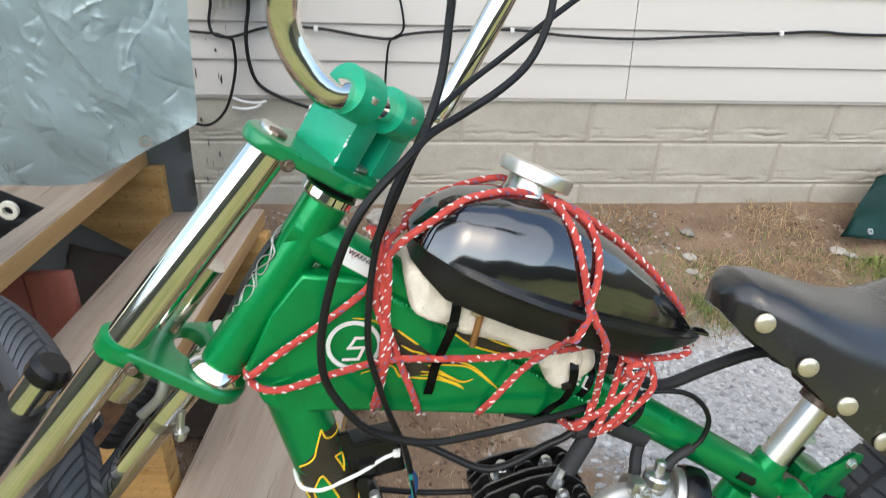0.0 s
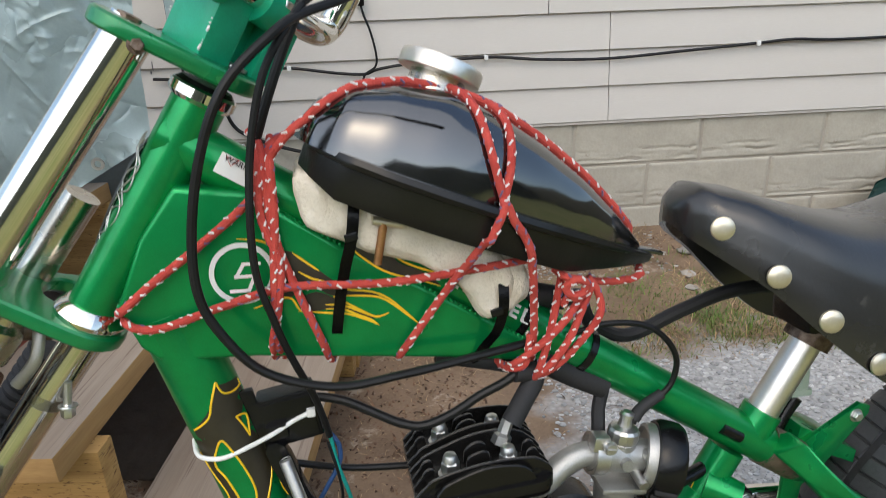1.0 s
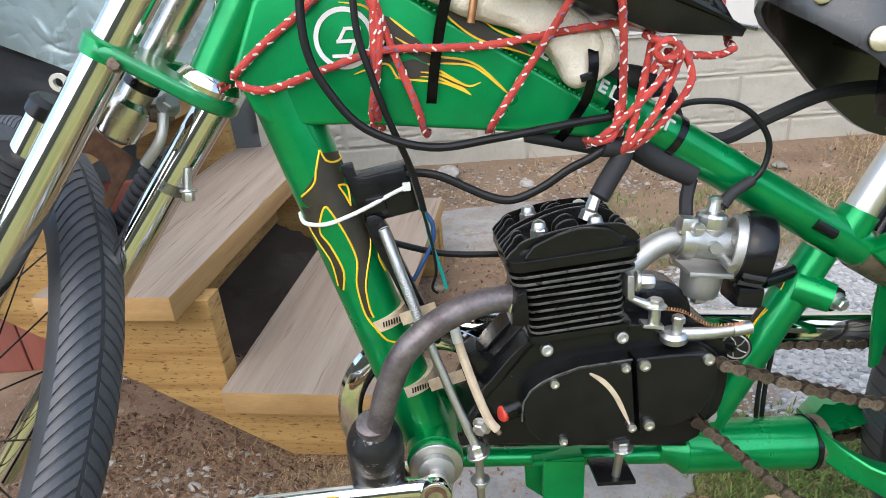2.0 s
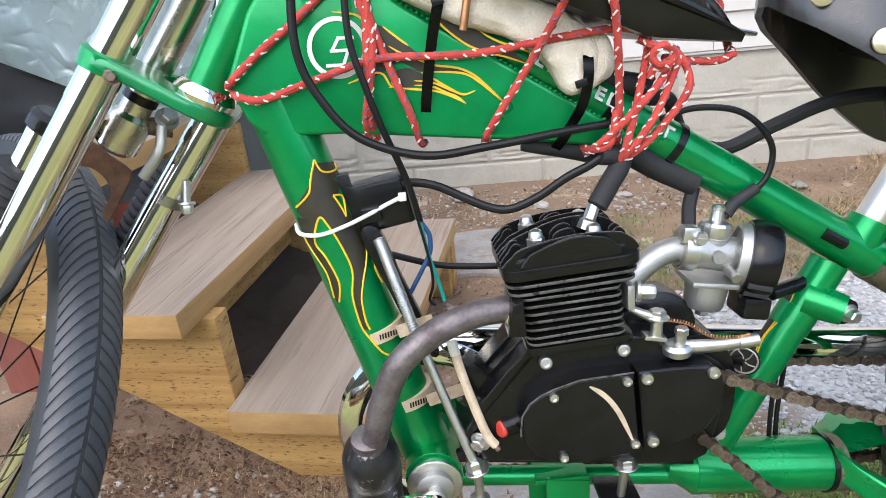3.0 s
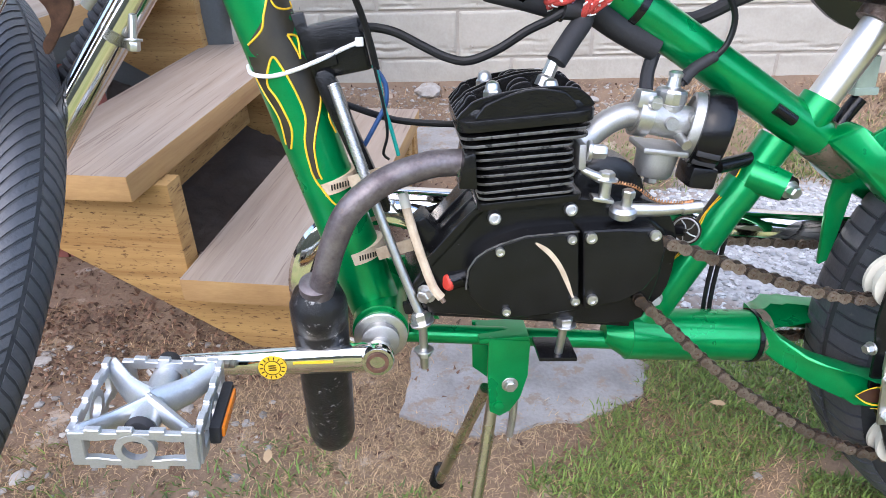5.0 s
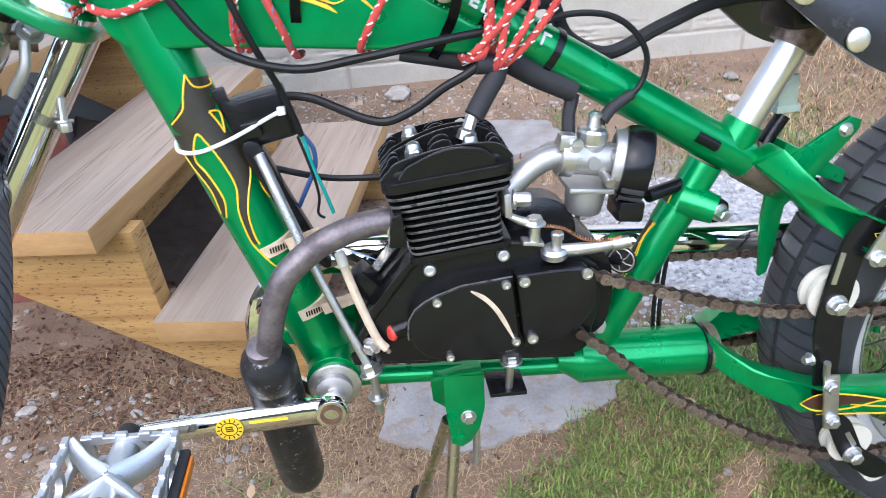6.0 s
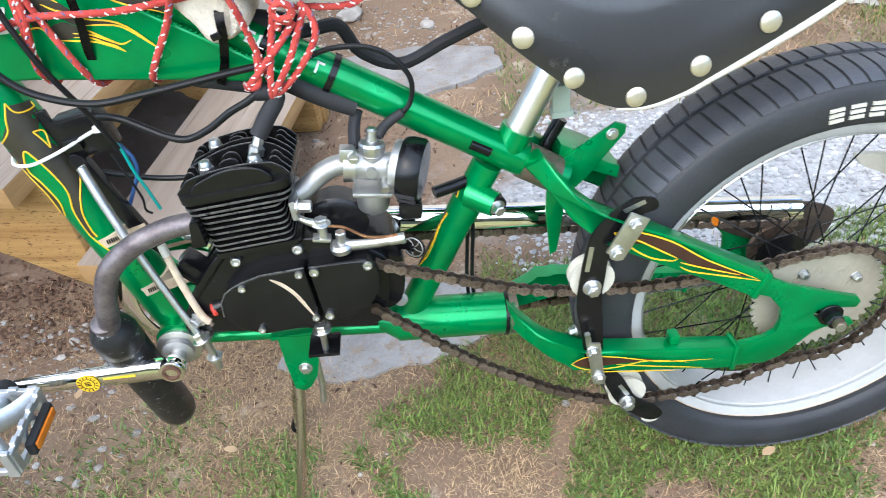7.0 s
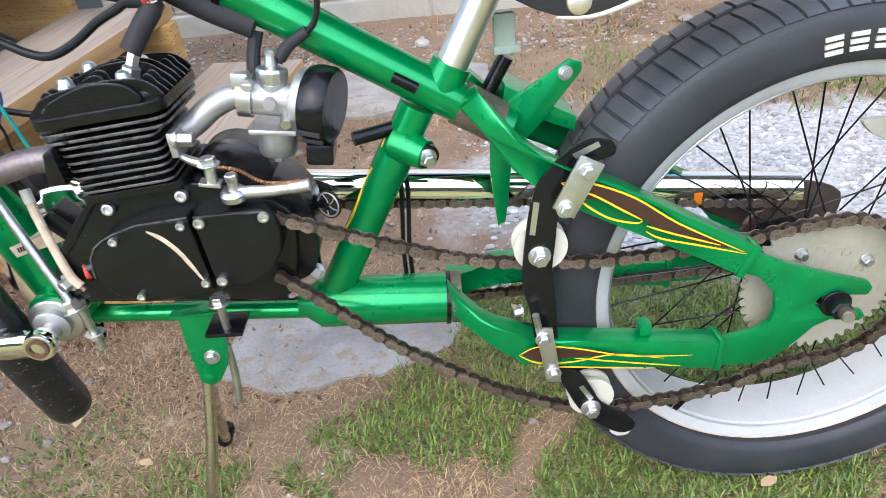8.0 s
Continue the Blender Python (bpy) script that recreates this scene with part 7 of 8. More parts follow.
def build_bar():
    d = Vector((0.627, 0, 0.779))
    n = Vector((0.62, 0.66, -0.42)).normalized()
    fwd = n.cross(d).normalized()
    q = Matrix((n, fwd, d)).transposed()
    c = Vector((0.0625, -0.006, 0.8405))
    # block of two cheeks and a web, standing square on the upper clamp
    su, sg, sh, K = Vector((0.514, 0, 0.857)), Vector((-0.573, 0.743, 0.344)), Vector((0.637, 0.669, -0.382)), Vector((0.0317, -0.017, 0.8013))
    sq = Matrix((sh, sg, su)).transposed()
    sm = part("stem", box(K + sg * 0.0225 + sh * 0.012 + su * 0.0225, (0.024, 0.045, 0.049), sq, w=0.0022), GREEN_WORN, bike, "chipped teal-green handlebar stem block")
    part("stem_cheek", box(K + sg * 0.0225 + sh * 0.053 + su * 0.0225, (0.022, 0.045, 0.049), sq, w=0.0022), GREEN_WORN, sm)
    part("stem_web", box(K + sg * 0.031 + sh * 0.033 + su * 0.0225, (0.02, 0.026, 0.048), sq, w=0.002), GREEN_WORN, sm)
    part("stem_washer", lathe([(0.004, 0), (0.0095, 0), (0.0095, 0.002), (0.004, 0.0025)], K + sg * 0.009 + sh * 0.033 + su * 0.0005, su, 24), STEEL, sm)
    # bare metal chipped off the sharp edges
    rnd = random.Random(12)
    for k in range(16):
        a = rnd.random()
        if k < 10:
            p = K + su * (0.003 + 0.036 * a) - sh * 0.0002 + sg * rnd.uniform(-0.0004, 0.0012)
        else:
            p = K + sg * 0.0445 + su * (0.012 + 0.026 * a) - sh * 0.0004
        s = rnd.uniform(0.0009, 0.0022)
        part("chip", box(p, (0.0012, s, s * rnd.uniform(0.6, 1.8)), sq @ Matrix.Rotation(rnd.uniform(-0.6, 0.6), 3, "X"), w=0.0004, seg=1), WHITE, sm)
    for s in (-1, 1):
        o = c + n * s * 0.024
        part("bar_clamp", lathe([(0.0105, -0.0125), (0.017, -0.012), (0.0178, 0.0115), (0.0105, 0.0125)], o, n, 32), GREEN_WORN, sm)
        for w in (-1, 1):
            part("clamp_screw", lathe([(0.0045, 0), (0.0045, 0.004), (0.0025, 0.0045)], o + fwd * w * 0.0135 + d * 0.003, d, 14), STEEL, sm)
    hb = part("handlebar", tube([c + n * 0.045, c + n * 0.0, c - n * 0.028, (0.0305, -0.038, 0.8535), (0.0155, -0.043, 0.8705), (0.0055, -0.046, 0.896), (0.007, -0.05, 0.922), (0.015, -0.065, 0.99), (0.04, -0.11, 1.07), (0.1, -0.17, 1.09), (0.18, -0.2, 1.04)], 0.01, 22), CHROME, bike, "tall chrome chopper handlebar")
    part("bar_side", tube([c + n * 0.02, c + n * 0.06, (0.112, 0.06, 0.815), (0.125, 0.062, 0.832), (0.145, 0.062, 0.868), (0.172, 0.062, 0.918), (0.21, 0.07, 0.99), (0.25, 0.12, 1.06), (0.3, 0.19, 1.065), (0.36, 0.2, 1.02)], 0.01, 22), CHROME, hb)
    part("grip", tube([(0.17, -0.198, 1.045), (0.24, -0.205, 0.99), (0.278, -0.205, 0.955)], 0.0155, 18), RUBBER, hb, "black rubber grip")
    part("grip", tube([(0.345, 0.2, 1.035), (0.41, 0.2, 0.978), (0.4905, 0.2, 0.926)], 0.0155, 18), RUBBER, hb, "black rubber grip")


build_bar()


# ---- fuel tank, padding and cord ----
CORD_R = 0.0028
TANK_A, TANK_B = Vector((0.083, -0.010, 0.749)), Vector((0.331, -0.010, 0.643))
TANK_U = (TANK_B - TANK_A).normalized()
TANK_UP = Vector((-TANK_U.z, 0, TANK_U.x))
TANK_L = (TANK_B - TANK_A).length
# along the tank: half width and height of the shell
TANK_TAB = [(0.0, 0.012, 0.008), (0.03, 0.030, 0.027), (0.10, 0.048, 0.042), (0.2, 0.0565, 0.053), (0.33, 0.060, 0.060), (0.45, 0.058, 0.059), (0.6, 0.050, 0.050), (0.75, 0.039, 0.037), (0.88, 0.025, 0.022), (0.96, 0.013, 0.011), (1.0, 0.005, 0.005)]


def off_tank(p):
    """Moves a point of the cord out of the tank, to lie on its shell."""
    q = p - TANK_A
    s = q.dot(TANK_U) / (TANK_L * 0.97)
    if not -0.02 < s < 1.04:
        return p
    w, h = interp(min(1, max(0, s)), TANK_TAB)
    w, h = w * 0.97 + CORD_R, h + CORD_R
    y, z = q.y, q.dot(TANK_UP)
    if z < -0.022:
        return p
    if z < 0.006:
        lim = w * 1.1 + CORD_R * 0.7
        return p + Vector((0, math.copysign(lim, y) - y, 0)) if abs(y) < lim and abs(y) > 0.5 * w else p
    k = (abs(y) / w) ** 2.6 + (z / h) ** 2.2
    if k >= 1:
        return p
    f = (1 / max(k, 0.02)) ** (1 / 2.4)
    return p + Vector((0, y * (f - 1), 0)) + TANK_UP * (z * (f - 1))


def build_tank():
    tk = on_bike("fuel_tank", "glossy black teardrop fuel tank lashed on the frame", "fuel tank")
    A, u, up, L, tab = TANK_A, TANK_U, TANK_UP, TANK_L, TANK_TAB
    bm = bmesh.new()
    rows = []
    ns, nk = 44, 22
    for i in range(ns + 1):
        s = 0.5 - 0.5 * math.cos(math.pi * i / ns)
        w, h = interp(s, tab)
        base = A + u * (L * 0.97 * s)
        ring = []
        for k in range(nk + 1):
            a = math.pi * k / nk
            ca, sa = math.cos(a), math.sin(a)
            ring.append(bm.verts.new(base + Vector((0, -w * 0.97 * math.copysign(abs(ca) ** 0.72, ca), 0)) + up * h * sa ** 0.85))
        rows.append(ring)
    for a, b in zip(rows, rows[1:]):
        for k in range(nk):
            bm.faces.new((a[k], a[k + 1], b[k + 1], b[k]))
        bm.faces.new((a[0], b[0], b[nk], a[nk]))
    bm.faces.new(rows[0])
    bm.faces.new(rows[-1][::-1])
    bmesh.ops.recalc_face_normals(bm, faces=bm.faces)
    part("upper_shell", bm, GLOSS, tk, "glossy black upper shell", sharp=70)
    # lower tray with a rolled lip
    bm = bmesh.new()
    rows = []
    prof = [(1.0, 0.003), (1.07, 0.0035), (1.1, 0.0), (1.07, -0.003), (0.985, -0.004), (0.96, -0.018), (0.88, -0.026)]
    for i in range(ns + 1):
        s = 0.5 - 0.5 * math.cos(math.pi * i / ns)
        w, h = interp(s, tab)
        base = A + u * (L * (s * 0.98 + 0.03))
        z_ = (1 - 0.8 * max(0, (s - 0.72) / 0.28)) * (0.62 + 0.38 * min(1, s / 0.1))
        ring = [bm.verts.new(base + Vector((0, -(w + 0.002) * f, 0)) + up * z * z_) for f, z in prof] + [bm.verts.new(base + Vector((0, (w + 0.002) * f, 0)) + up * z * z_) for f, z in prof[::-1]]
        rows.append(ring)
    m = len(prof) * 2
    for a, b in zip(rows, rows[1:]):
        for k in range(m):
            bm.faces.new((a[k], a[(k + 1) % m], b[(k + 1) % m], b[k]))
    bm.faces.new(rows[0])
    bm.faces.new(rows[-1][::-1])
    bmesh.ops.recalc_face_normals(bm, faces=bm.faces)
    part("lower_tray", bm, SATIN_TRAY, tk, "black tray with a rolled lip", sharp=40)
    part("tail_tab", box(A + u * (L * 1.0) + up * 0.002, (0.024, 0.012, 0.003), Matrix.Rotation(radians(16), 3, "Y"), w=0.001), GLOSS, tk)
    nk_ = Vector((0.178, 0.004, 0.768))
    ax = (up + Vector((0.02, 0.1, 0))).normalized()
    part("filler_neck", lathe([(0.0205, -0.025), (0.021, 0.0), (0.0195, 0.003), (0.0195, 0.016)], nk_, ax, 32), CHROME_OLD, tk)
    part("filler_cap", lathe([(0.0185, 0.0118), (0.0282, 0.012), (0.0292, 0.0128), (0.0294, 0.0205), (0.0285, 0.0226), (0.026, 0.0234), (0.004, 0.0242)], nk_, ax, 44), SATIN, tk, "round satin chrome filler cap")


build_tank()


def pillow(poly, y0, y1, steps=9):
    """A soft pad: the outline shrinks towards both faces along a rounded edge."""
    bm = bmesh.new()
    cx, cz = sum(p[0] for p in poly) / len(poly), sum(p[1] for p in poly) / len(poly)
    n = len(poly)

    def inset(q):
        out = []
        for i, (x, z) in enumerate(poly):
            (xa, za), (xb, zb) = poly[i - 1], poly[(i + 1) % n]
            tx, tz = xb - xa, zb - za
            ln = math.hypot(tx, tz) or 1
            out.append((x + q * tz / ln * SIGN, z - q * tx / ln * SIGN))
        return out

    area = sum(poly[i - 1][0] * poly[i][1] - poly[i][0] * poly[i - 1][1] for i in range(n))
    SIGN = -1 if area > 0 else 1
    rows = []
    for k in range(steps):
        a = math.pi / 2 * k / (steps - 1)
        r = 0.009
        rows.append([bm.verts.new((x, y0 + r * (1 - math.sin(a)), z)) for x, z in inset(r * (1 - math.cos(a)) * 1.0)][:] if k == 0 else [bm.verts.new((x, y0 + r * (1 - math.sin(a)), z)) for x, z in inset(r * (1 - math.cos(a)))])
    rows.insert(0, [bm.verts.new((x, y1, z)) for x, z in poly])
    for a, b in zip(rows, rows[1:]):
        for i in range(n):
            j = (i + 1) % n
            bm.faces.new((a[i], a[j], b[j], b[i]))
    cap = bm.faces.new(rows[-1])
    bm.faces.new(rows[0][::-1])
    res = bmesh.ops.triangulate(bm, faces=[cap])
    long = [e for f in res["faces"] for e in f.edges if e.calc_length() > 0.008]
    bmesh.ops.subdivide_edges(bm, edges=list(set(long)), cuts=3)
    bmesh.ops.triangulate(bm, faces=bm.faces[:])
    bmesh.ops.recalc_face_normals(bm, faces=bm.faces)
    return bm


def build_padding():
    fm = on_bike("foam_padding", "cream foam sheet wrapped over the top tube", "padding")
    for poly, seed in (([(0.083, 0.728), (0.081, 0.705), (0.086, 0.69), (0.104, 0.679), (0.130, 0.667), (0.158, 0.657), (0.176, 0.647), (0.188, 0.632), (0.2, 0.614), (0.212, 0.612), (0.222, 0.628), (0.222, 0.648), (0.205, 0.668), (0.16, 0.692), (0.12, 0.716)], 1), ([(0.205, 0.652), (0.206, 0.625), (0.214, 0.612), (0.232, 0.622), (0.236, 0.64), (0.225, 0.656)], 4)):
        bm = pillow(round_poly(poly, 4), -0.0385 + 0.0012 * seed, 0.026)
        for v in bm.verts:
            v.co.y += 0.0035 * noise.noise(v.co * 60 + Vector((seed, 0, 0))) + 0.0016 * noise.noise(v.co * 150) + 0.0009 * noise.noise(v.co * 420)
            v.co.z += 0.0035 * noise.noise(v.co * 55 + Vector((0, seed, 7)))
        part("foam", bm, FOAM, fm, sharp=80)
    # brass valve stem held between tank and padding
    part("fuel_valve", rod((0.1345, -0.041, 0.691), (0.1285, -0.0405, 0.664), 0.0028, 12), COPPER_WIRE, fm, "brass-coloured fuel tap")
    part("valve_tee", rod((0.1275, -0.041, 0.6935), (0.147, -0.04, 0.6885), 0.003, 12), RIVET, fm)
    for x in (0.112, 0.2065):
        z = tt(x)
        pts = [(x + 0.006, -0.030, z + 0.034), (x + 0.004, -0.0395, z + 0.02), (x + 0.001, -0.0405, z + 0.002), (x - 0.004, -0.0365, z - 0.016), (x - 0.009, -0.026, z - 0.04), (x - 0.013, -0.0235, z - 0.062), (x - 0.016, -0.012, z - 0.085)] if x < 0.2 else [(x + 0.008, -0.03, z + 0.03), (x + 0.007, -0.0385, z + 0.018), (x + 0.006, -0.0395, z + 0.004), (x + 0.002, -0.036, z - 0.012), (x - 0.004, -0.026, z - 0.026), (x - 0.011, -0.021, z - 0.038), (x - 0.016, -0.01, z - 0.047)]
        bm = ribbon(pts, 0.0075, 0.0008, taper=False)
        bmesh.ops.solidify(bm, geom=bm.faces[:], thickness=0.0014)
        part("strap", bm, BLACK, fm, "flat black tie strap")
        part("strap_latch", box((x + 0.001, -0.0415, z + 0.004), (0.0085, 0.003, 0.0055), Matrix.Rotation(radians(-14), 3, "Y"), w=0.0008), BLACK, fm)
    part("tape_roll", tube([(0.168, -0.008, 0.578), (0.2, -0.008, 0.572), (0.228, -0.006, 0.566)], (0.005, 0.0102), 16), RUBBER, fm, "black tape bundle")
    part("tape_roll", tube([(0.225, 0.004, 0.62), (0.25, 0.0, 0.615), (0.27, -0.002, 0.61)], 0.009, 16), RUBBER, fm)
    part("tape_roll", tube([(0.245, -0.006, 0.568), (0.272, -0.006, 0.55), (0.302, -0.006, 0.534)], 0.0102, 16), RUBBER, fm)


build_padding()



def cord_run(parent, pts, per=7):
    P = [off_tank(p) for p in smooth_path(pts, per)]
    part("strand", tube(P, CORD_R, 10, smooth=False), ROPE, parent)
    # flecks woven in two spirals along the run
    bw, bb = bmesh.new(), bmesh.new()
    s = 0.0
    total = 0.0
    for a, b in zip(P, P[1:]):
        ln = (b - a).length
        t = (b - a).normalized()
        n1 = t.cross(Vector((0, 1, 0)))
        n1 = n1.normalized() if n1.length > 0.01 else Vector((1, 0, 0))
        n2 = t.cross(n1)
        while s < total + ln:
            p = a + t * (s - total)
            i = int(s / 0.0052)
            for k in range(2):
                ang = i * 1.9 + k * 3.14
                out = n1 * math.cos(ang) + n2 * math.sin(ang)
                tan = (t + 0.75 * t.cross(out)).normalized()
                c = p + out * CORD_R * 0.86
                hl = 0.0013 + 0.001 * ((i * 7 + k * 3) % 5) / 4
                tube([c - tan * hl, c + out * 0.0002, c + tan * hl], 0.00085, 5, bw if (i + k) % 3 else bb, smooth=False)
            s += 0.0066
        total += ln
    tagged(part("white_fleck", bw, FLECK, parent), kind="stuff")
    if len(bb.verts):
        tagged(part("blue_fleck", bb, FLECK_BLUE, parent), kind="stuff")
    else:
        bb.free()


def build_cord():
    cd = on_bike("lashing_rope", "red braided cord with white flecks tied round tank and frame", "rope")
    runs = [
        [(-0.041, 0.012, 0.643), (-0.039, -0.024, 0.643), (-0.016, -0.027, 0.661), (0.012, -0.026, 0.680), (0.05, -0.026, 0.709), (0.062, -0.026, 0.730), (0.068, -0.02, 0.744), (0.089, 0.004, 0.752), (0.121, 0.030, 0.766), (0.157, 0.026, 0.776), (0.168, 0.012, 0.776), (0.184, -0.012, 0.767), (0.196, -0.047, 0.738), (0.206, -0.064, 0.711), (0.212, -0.0685, 0.694), (0.224, -0.066, 0.672), (0.232, -0.048, 0.629), (0.236, -0.026, 0.576), (0.23, -0.004, 0.566)],
        [(0.06, -0.02, 0.72), (0.066, -0.027, 0.735), (0.088, -0.033, 0.757), (0.123, -0.024, 0.770), (0.16, -0.014, 0.769), (0.173, -0.012, 0.766), (0.196, -0.012, 0.760), (0.210, -0.027, 0.747), (0.213, -0.047, 0.728), (0.209, -0.064, 0.708), (0.197, -0.066, 0.682), (0.174, -0.036, 0.639), (0.147, -0.027, 0.600), (0.14, -0.016, 0.586), (0.145, 0.012, 0.58)],
        [(0.192, -0.014, 0.762), (0.203, -0.016, 0.758), (0.239, -0.017, 0.738), (0.281, -0.016, 0.706), (0.308, -0.013, 0.668), (0.328, -0.004, 0.637), (0.322, -0.016, 0.629), (0.306, -0.02, 0.626), (0.27, -0.026, 0.632)],
        [(-0.041, 0.01, 0.638), (-0.036, -0.024, 0.636), (-0.016, -0.028, 0.631), (0.027, -0.028, 0.642), (0.070, -0.030, 0.651), (0.136, -0.033, 0.648), (0.203, -0.04, 0.654), (0.24, -0.036, 0.655), (0.26, -0.03, 0.647)],
        [(0.055, -0.01, 0.752), (0.062, -0.026, 0.742), (0.064, -0.028, 0.69), (0.074, -0.028, 0.65), (0.087, -0.026, 0.610), (0.092, -0.012, 0.588), (0.095, 0.01, 0.585)],
        [(0.058, -0.01, 0.752), (0.060, -0.027, 0.738), (0.0575, -0.029, 0.70), (0.066, -0.031, 0.668), (0.062, -0.030, 0.64), (0.055, -0.026, 0.612), (0.054, -0.012, 0.595)],
        [(0.068, -0.012, 0.748), (0.067, -0.029, 0.733), (0.066, -0.029, 0.70), (0.062, -0.031, 0.665), (0.058, -0.027, 0.615), (0.06, -0.01, 0.594)],
        [(0.2568, -0.034, 0.6401), (0.2452, -0.042, 0.6002), (0.2372, -0.036, 0.567), (0.236, -0.016, 0.556)],
        [(0.2694, -0.038, 0.6237), (0.2575, -0.044, 0.612), (0.2452, -0.0445, 0.6002), (0.232, -0.04, 0.587), (0.2195, -0.032, 0.575), (0.215, -0.014, 0.568)],
        [(0.2781, -0.036, 0.6306), (0.2618, -0.042, 0.5987), (0.249, -0.042, 0.58), (0.2385, -0.034, 0.5655), (0.236, -0.012, 0.556)],
        [(0.276, -0.034, 0.637), (0.2836, -0.036, 0.6244), (0.283, -0.04, 0.6088), (0.2662, -0.038, 0.5862), (0.252, -0.037, 0.573), (0.24, -0.03, 0.563), (0.238, -0.01, 0.556)],
        [(0.2329, -0.036, 0.6), (0.2287, -0.036, 0.5774), (0.2183, -0.03, 0.5721), (0.212, -0.01, 0.572)],
        [(0.2507, -0.036, 0.6463), (0.257, -0.045, 0.642), (0.2685, -0.047, 0.639), (0.2705, -0.045, 0.631), (0.261, -0.047, 0.629), (0.2555, -0.046, 0.635), (0.262, -0.05, 0.6415), (0.27, -0.047, 0.6365), (0.266, -0.044, 0.626), (0.2585, -0.043, 0.627), (0.256, -0.04, 0.62)],
    ]
    for r in runs:
        cord_run(cd, r)


build_cord()


# ---- cables, ignition box, wires ----
def build_cables():
    def cable(name, pts, r, label, cat="cable", m=CABLE):
        t = on_bike(name, label, cat)
        part("sheath", tube(pts, r, 10), m, t)
        return t

    cable("brake_cable", [(0.21, 0.07, 1.0), (0.2026, 0.06, 0.9282), (0.2034, 0.05, 0.9078), (0.1947, 0.04, 0.8837), (0.1795, 0.03, 0.8621), (0.155, 0.015, 0.846), (0.1236, 0.0, 0.8311), (0.0974, -0.02, 0.8219), (0.0804, -0.04, 0.8116), (0.0497, -0.054, 0.7833), (0.0312, -0.054, 0.7461), (0.019, -0.051, 0.7), (0.0165, -0.05, 0.66), (0.0265, -0.048, 0.63), (0.05, -0.047, 0.6), (0.093, -0.046, 0.583), (0.1393, -0.044, 0.5845), (0.1965, -0.038, 0.5889), (0.2342, -0.03, 0.5902)], 0.0031, "black brake cable looping down past the frame")
    cable("throttle_cable", [(0.33, 0.13, 0.96), (0.2729, 0.1, 0.9295), (0.2141, 0.07, 0.8971), (0.1655, 0.045, 0.8674), (0.1268, 0.02, 0.8462), (0.1006, -0.01, 0.8308), (0.0887, -0.03, 0.8166), (0.0724, -0.037, 0.7923), (0.0615, -0.037, 0.7615), (0.0536, -0.036, 0.7205), (0.0506, -0.036, 0.6681), (0.058, -0.036, 0.632), (0.0656, -0.032, 0.6034), (0.0771, -0.024, 0.5681), (0.0825, -0.018, 0.5439), (0.085, -0.014, 0.528)], 0.0026, "thin black cable running down to the ignition box")
    cable("clutch_cable", [(0.116, 0.0, 1.0), (0.1157, 0.0, 0.9262), (0.1139, 0.0, 0.8978), (0.1086, -0.005, 0.8612), (0.0982, -0.015, 0.8325), (0.082, -0.022, 0.8), (0.068, -0.024, 0.768), (0.057, -0.022, 0.74)], 0.0032, "black clutch cable from the handlebar")
    cable("ignition_lead", [(0.0716, -0.006, 0.557), (0.0839, -0.01, 0.5576), (0.1006, -0.015, 0.5541), (0.1208, -0.02, 0.5439), (0.137, -0.024, 0.5362), (0.1534, -0.027, 0.5333), (0.1747, -0.029, 0.5408), (0.1961, -0.03, 0.5533), (0.213, -0.03, 0.5605), (0.224, -0.029, 0.5665)], 0.0034, "black ignition lead to the spark plug")
    t = cable("carburettor_cable", [(0.3185, -0.025, 0.508), (0.3248, -0.0235, 0.518), (0.3425, -0.0225, 0.5278), (0.3522, -0.022, 0.539), (0.3545, -0.022, 0.5582), (0.343, -0.022, 0.5775), (0.3236, -0.022, 0.59), (0.2944, -0.022, 0.5938), (0.27, -0.02, 0.588)], 0.0024, "thin black cable to the carburettor with a grey rubber boot")
    part("boot", tube([(0.319, -0.0245, 0.5115), (0.3275, -0.023, 0.52), (0.3435, -0.0225, 0.529)], (0.0052, 0.0042), 14), RUBBER, t, "dark grey rubber boot")
    t = cable("lock_cable", [(0.25, 0.01, 0.60), (0.278, 0.02, 0.60), (0.297, 0.035, 0.595), (0.312, 0.045, 0.566), (0.348, 0.05, 0.548), (0.394, 0.048, 0.565), (0.44, 0.045, 0.58), (0.49, 0.042, 0.58), (0.5, 0.035, 0.56)], 0.0062, "thick dark grey lock cable hung behind the frame", "cable", RUBBER)
    t = cable("fuel_hose", [(0.2945, -0.014, 0.494), (0.295, -0.013, 0.503), (0.297, -0.008, 0.516), (0.302, -0.004, 0.53)], 0.0056, "black fuel hose above the carburettor", "hose", RUBBER)
    cable("wire_loop", [(0.05, 0.0, 0.503), (0.097, 0.01, 0.483), (0.147, 0.01, 0.477)], 0.0028, "black wire behind the ignition box", "wire")
    t = on_bike("loose_wires", "thin blue and teal wires hanging from the ignition box", "wires")
    part("blue_wire", tube([(0.083, -0.004, 0.528), (0.0885, -0.006, 0.52), (0.0911, -0.006, 0.5125), (0.0897, -0.006, 0.499), (0.0797, -0.006, 0.4815), (0.0686, -0.006, 0.4637)], 0.0019, 8), WIRE_BLUE, t)
    part("teal_wire", tube([(0.082, -0.006, 0.53), (0.0853, -0.008, 0.5223), (0.0884, -0.008, 0.4991), (0.0932, -0.008, 0.4801), (0.0978, -0.008, 0.4583)], 0.0016, 8), WIRE_TEAL, t)
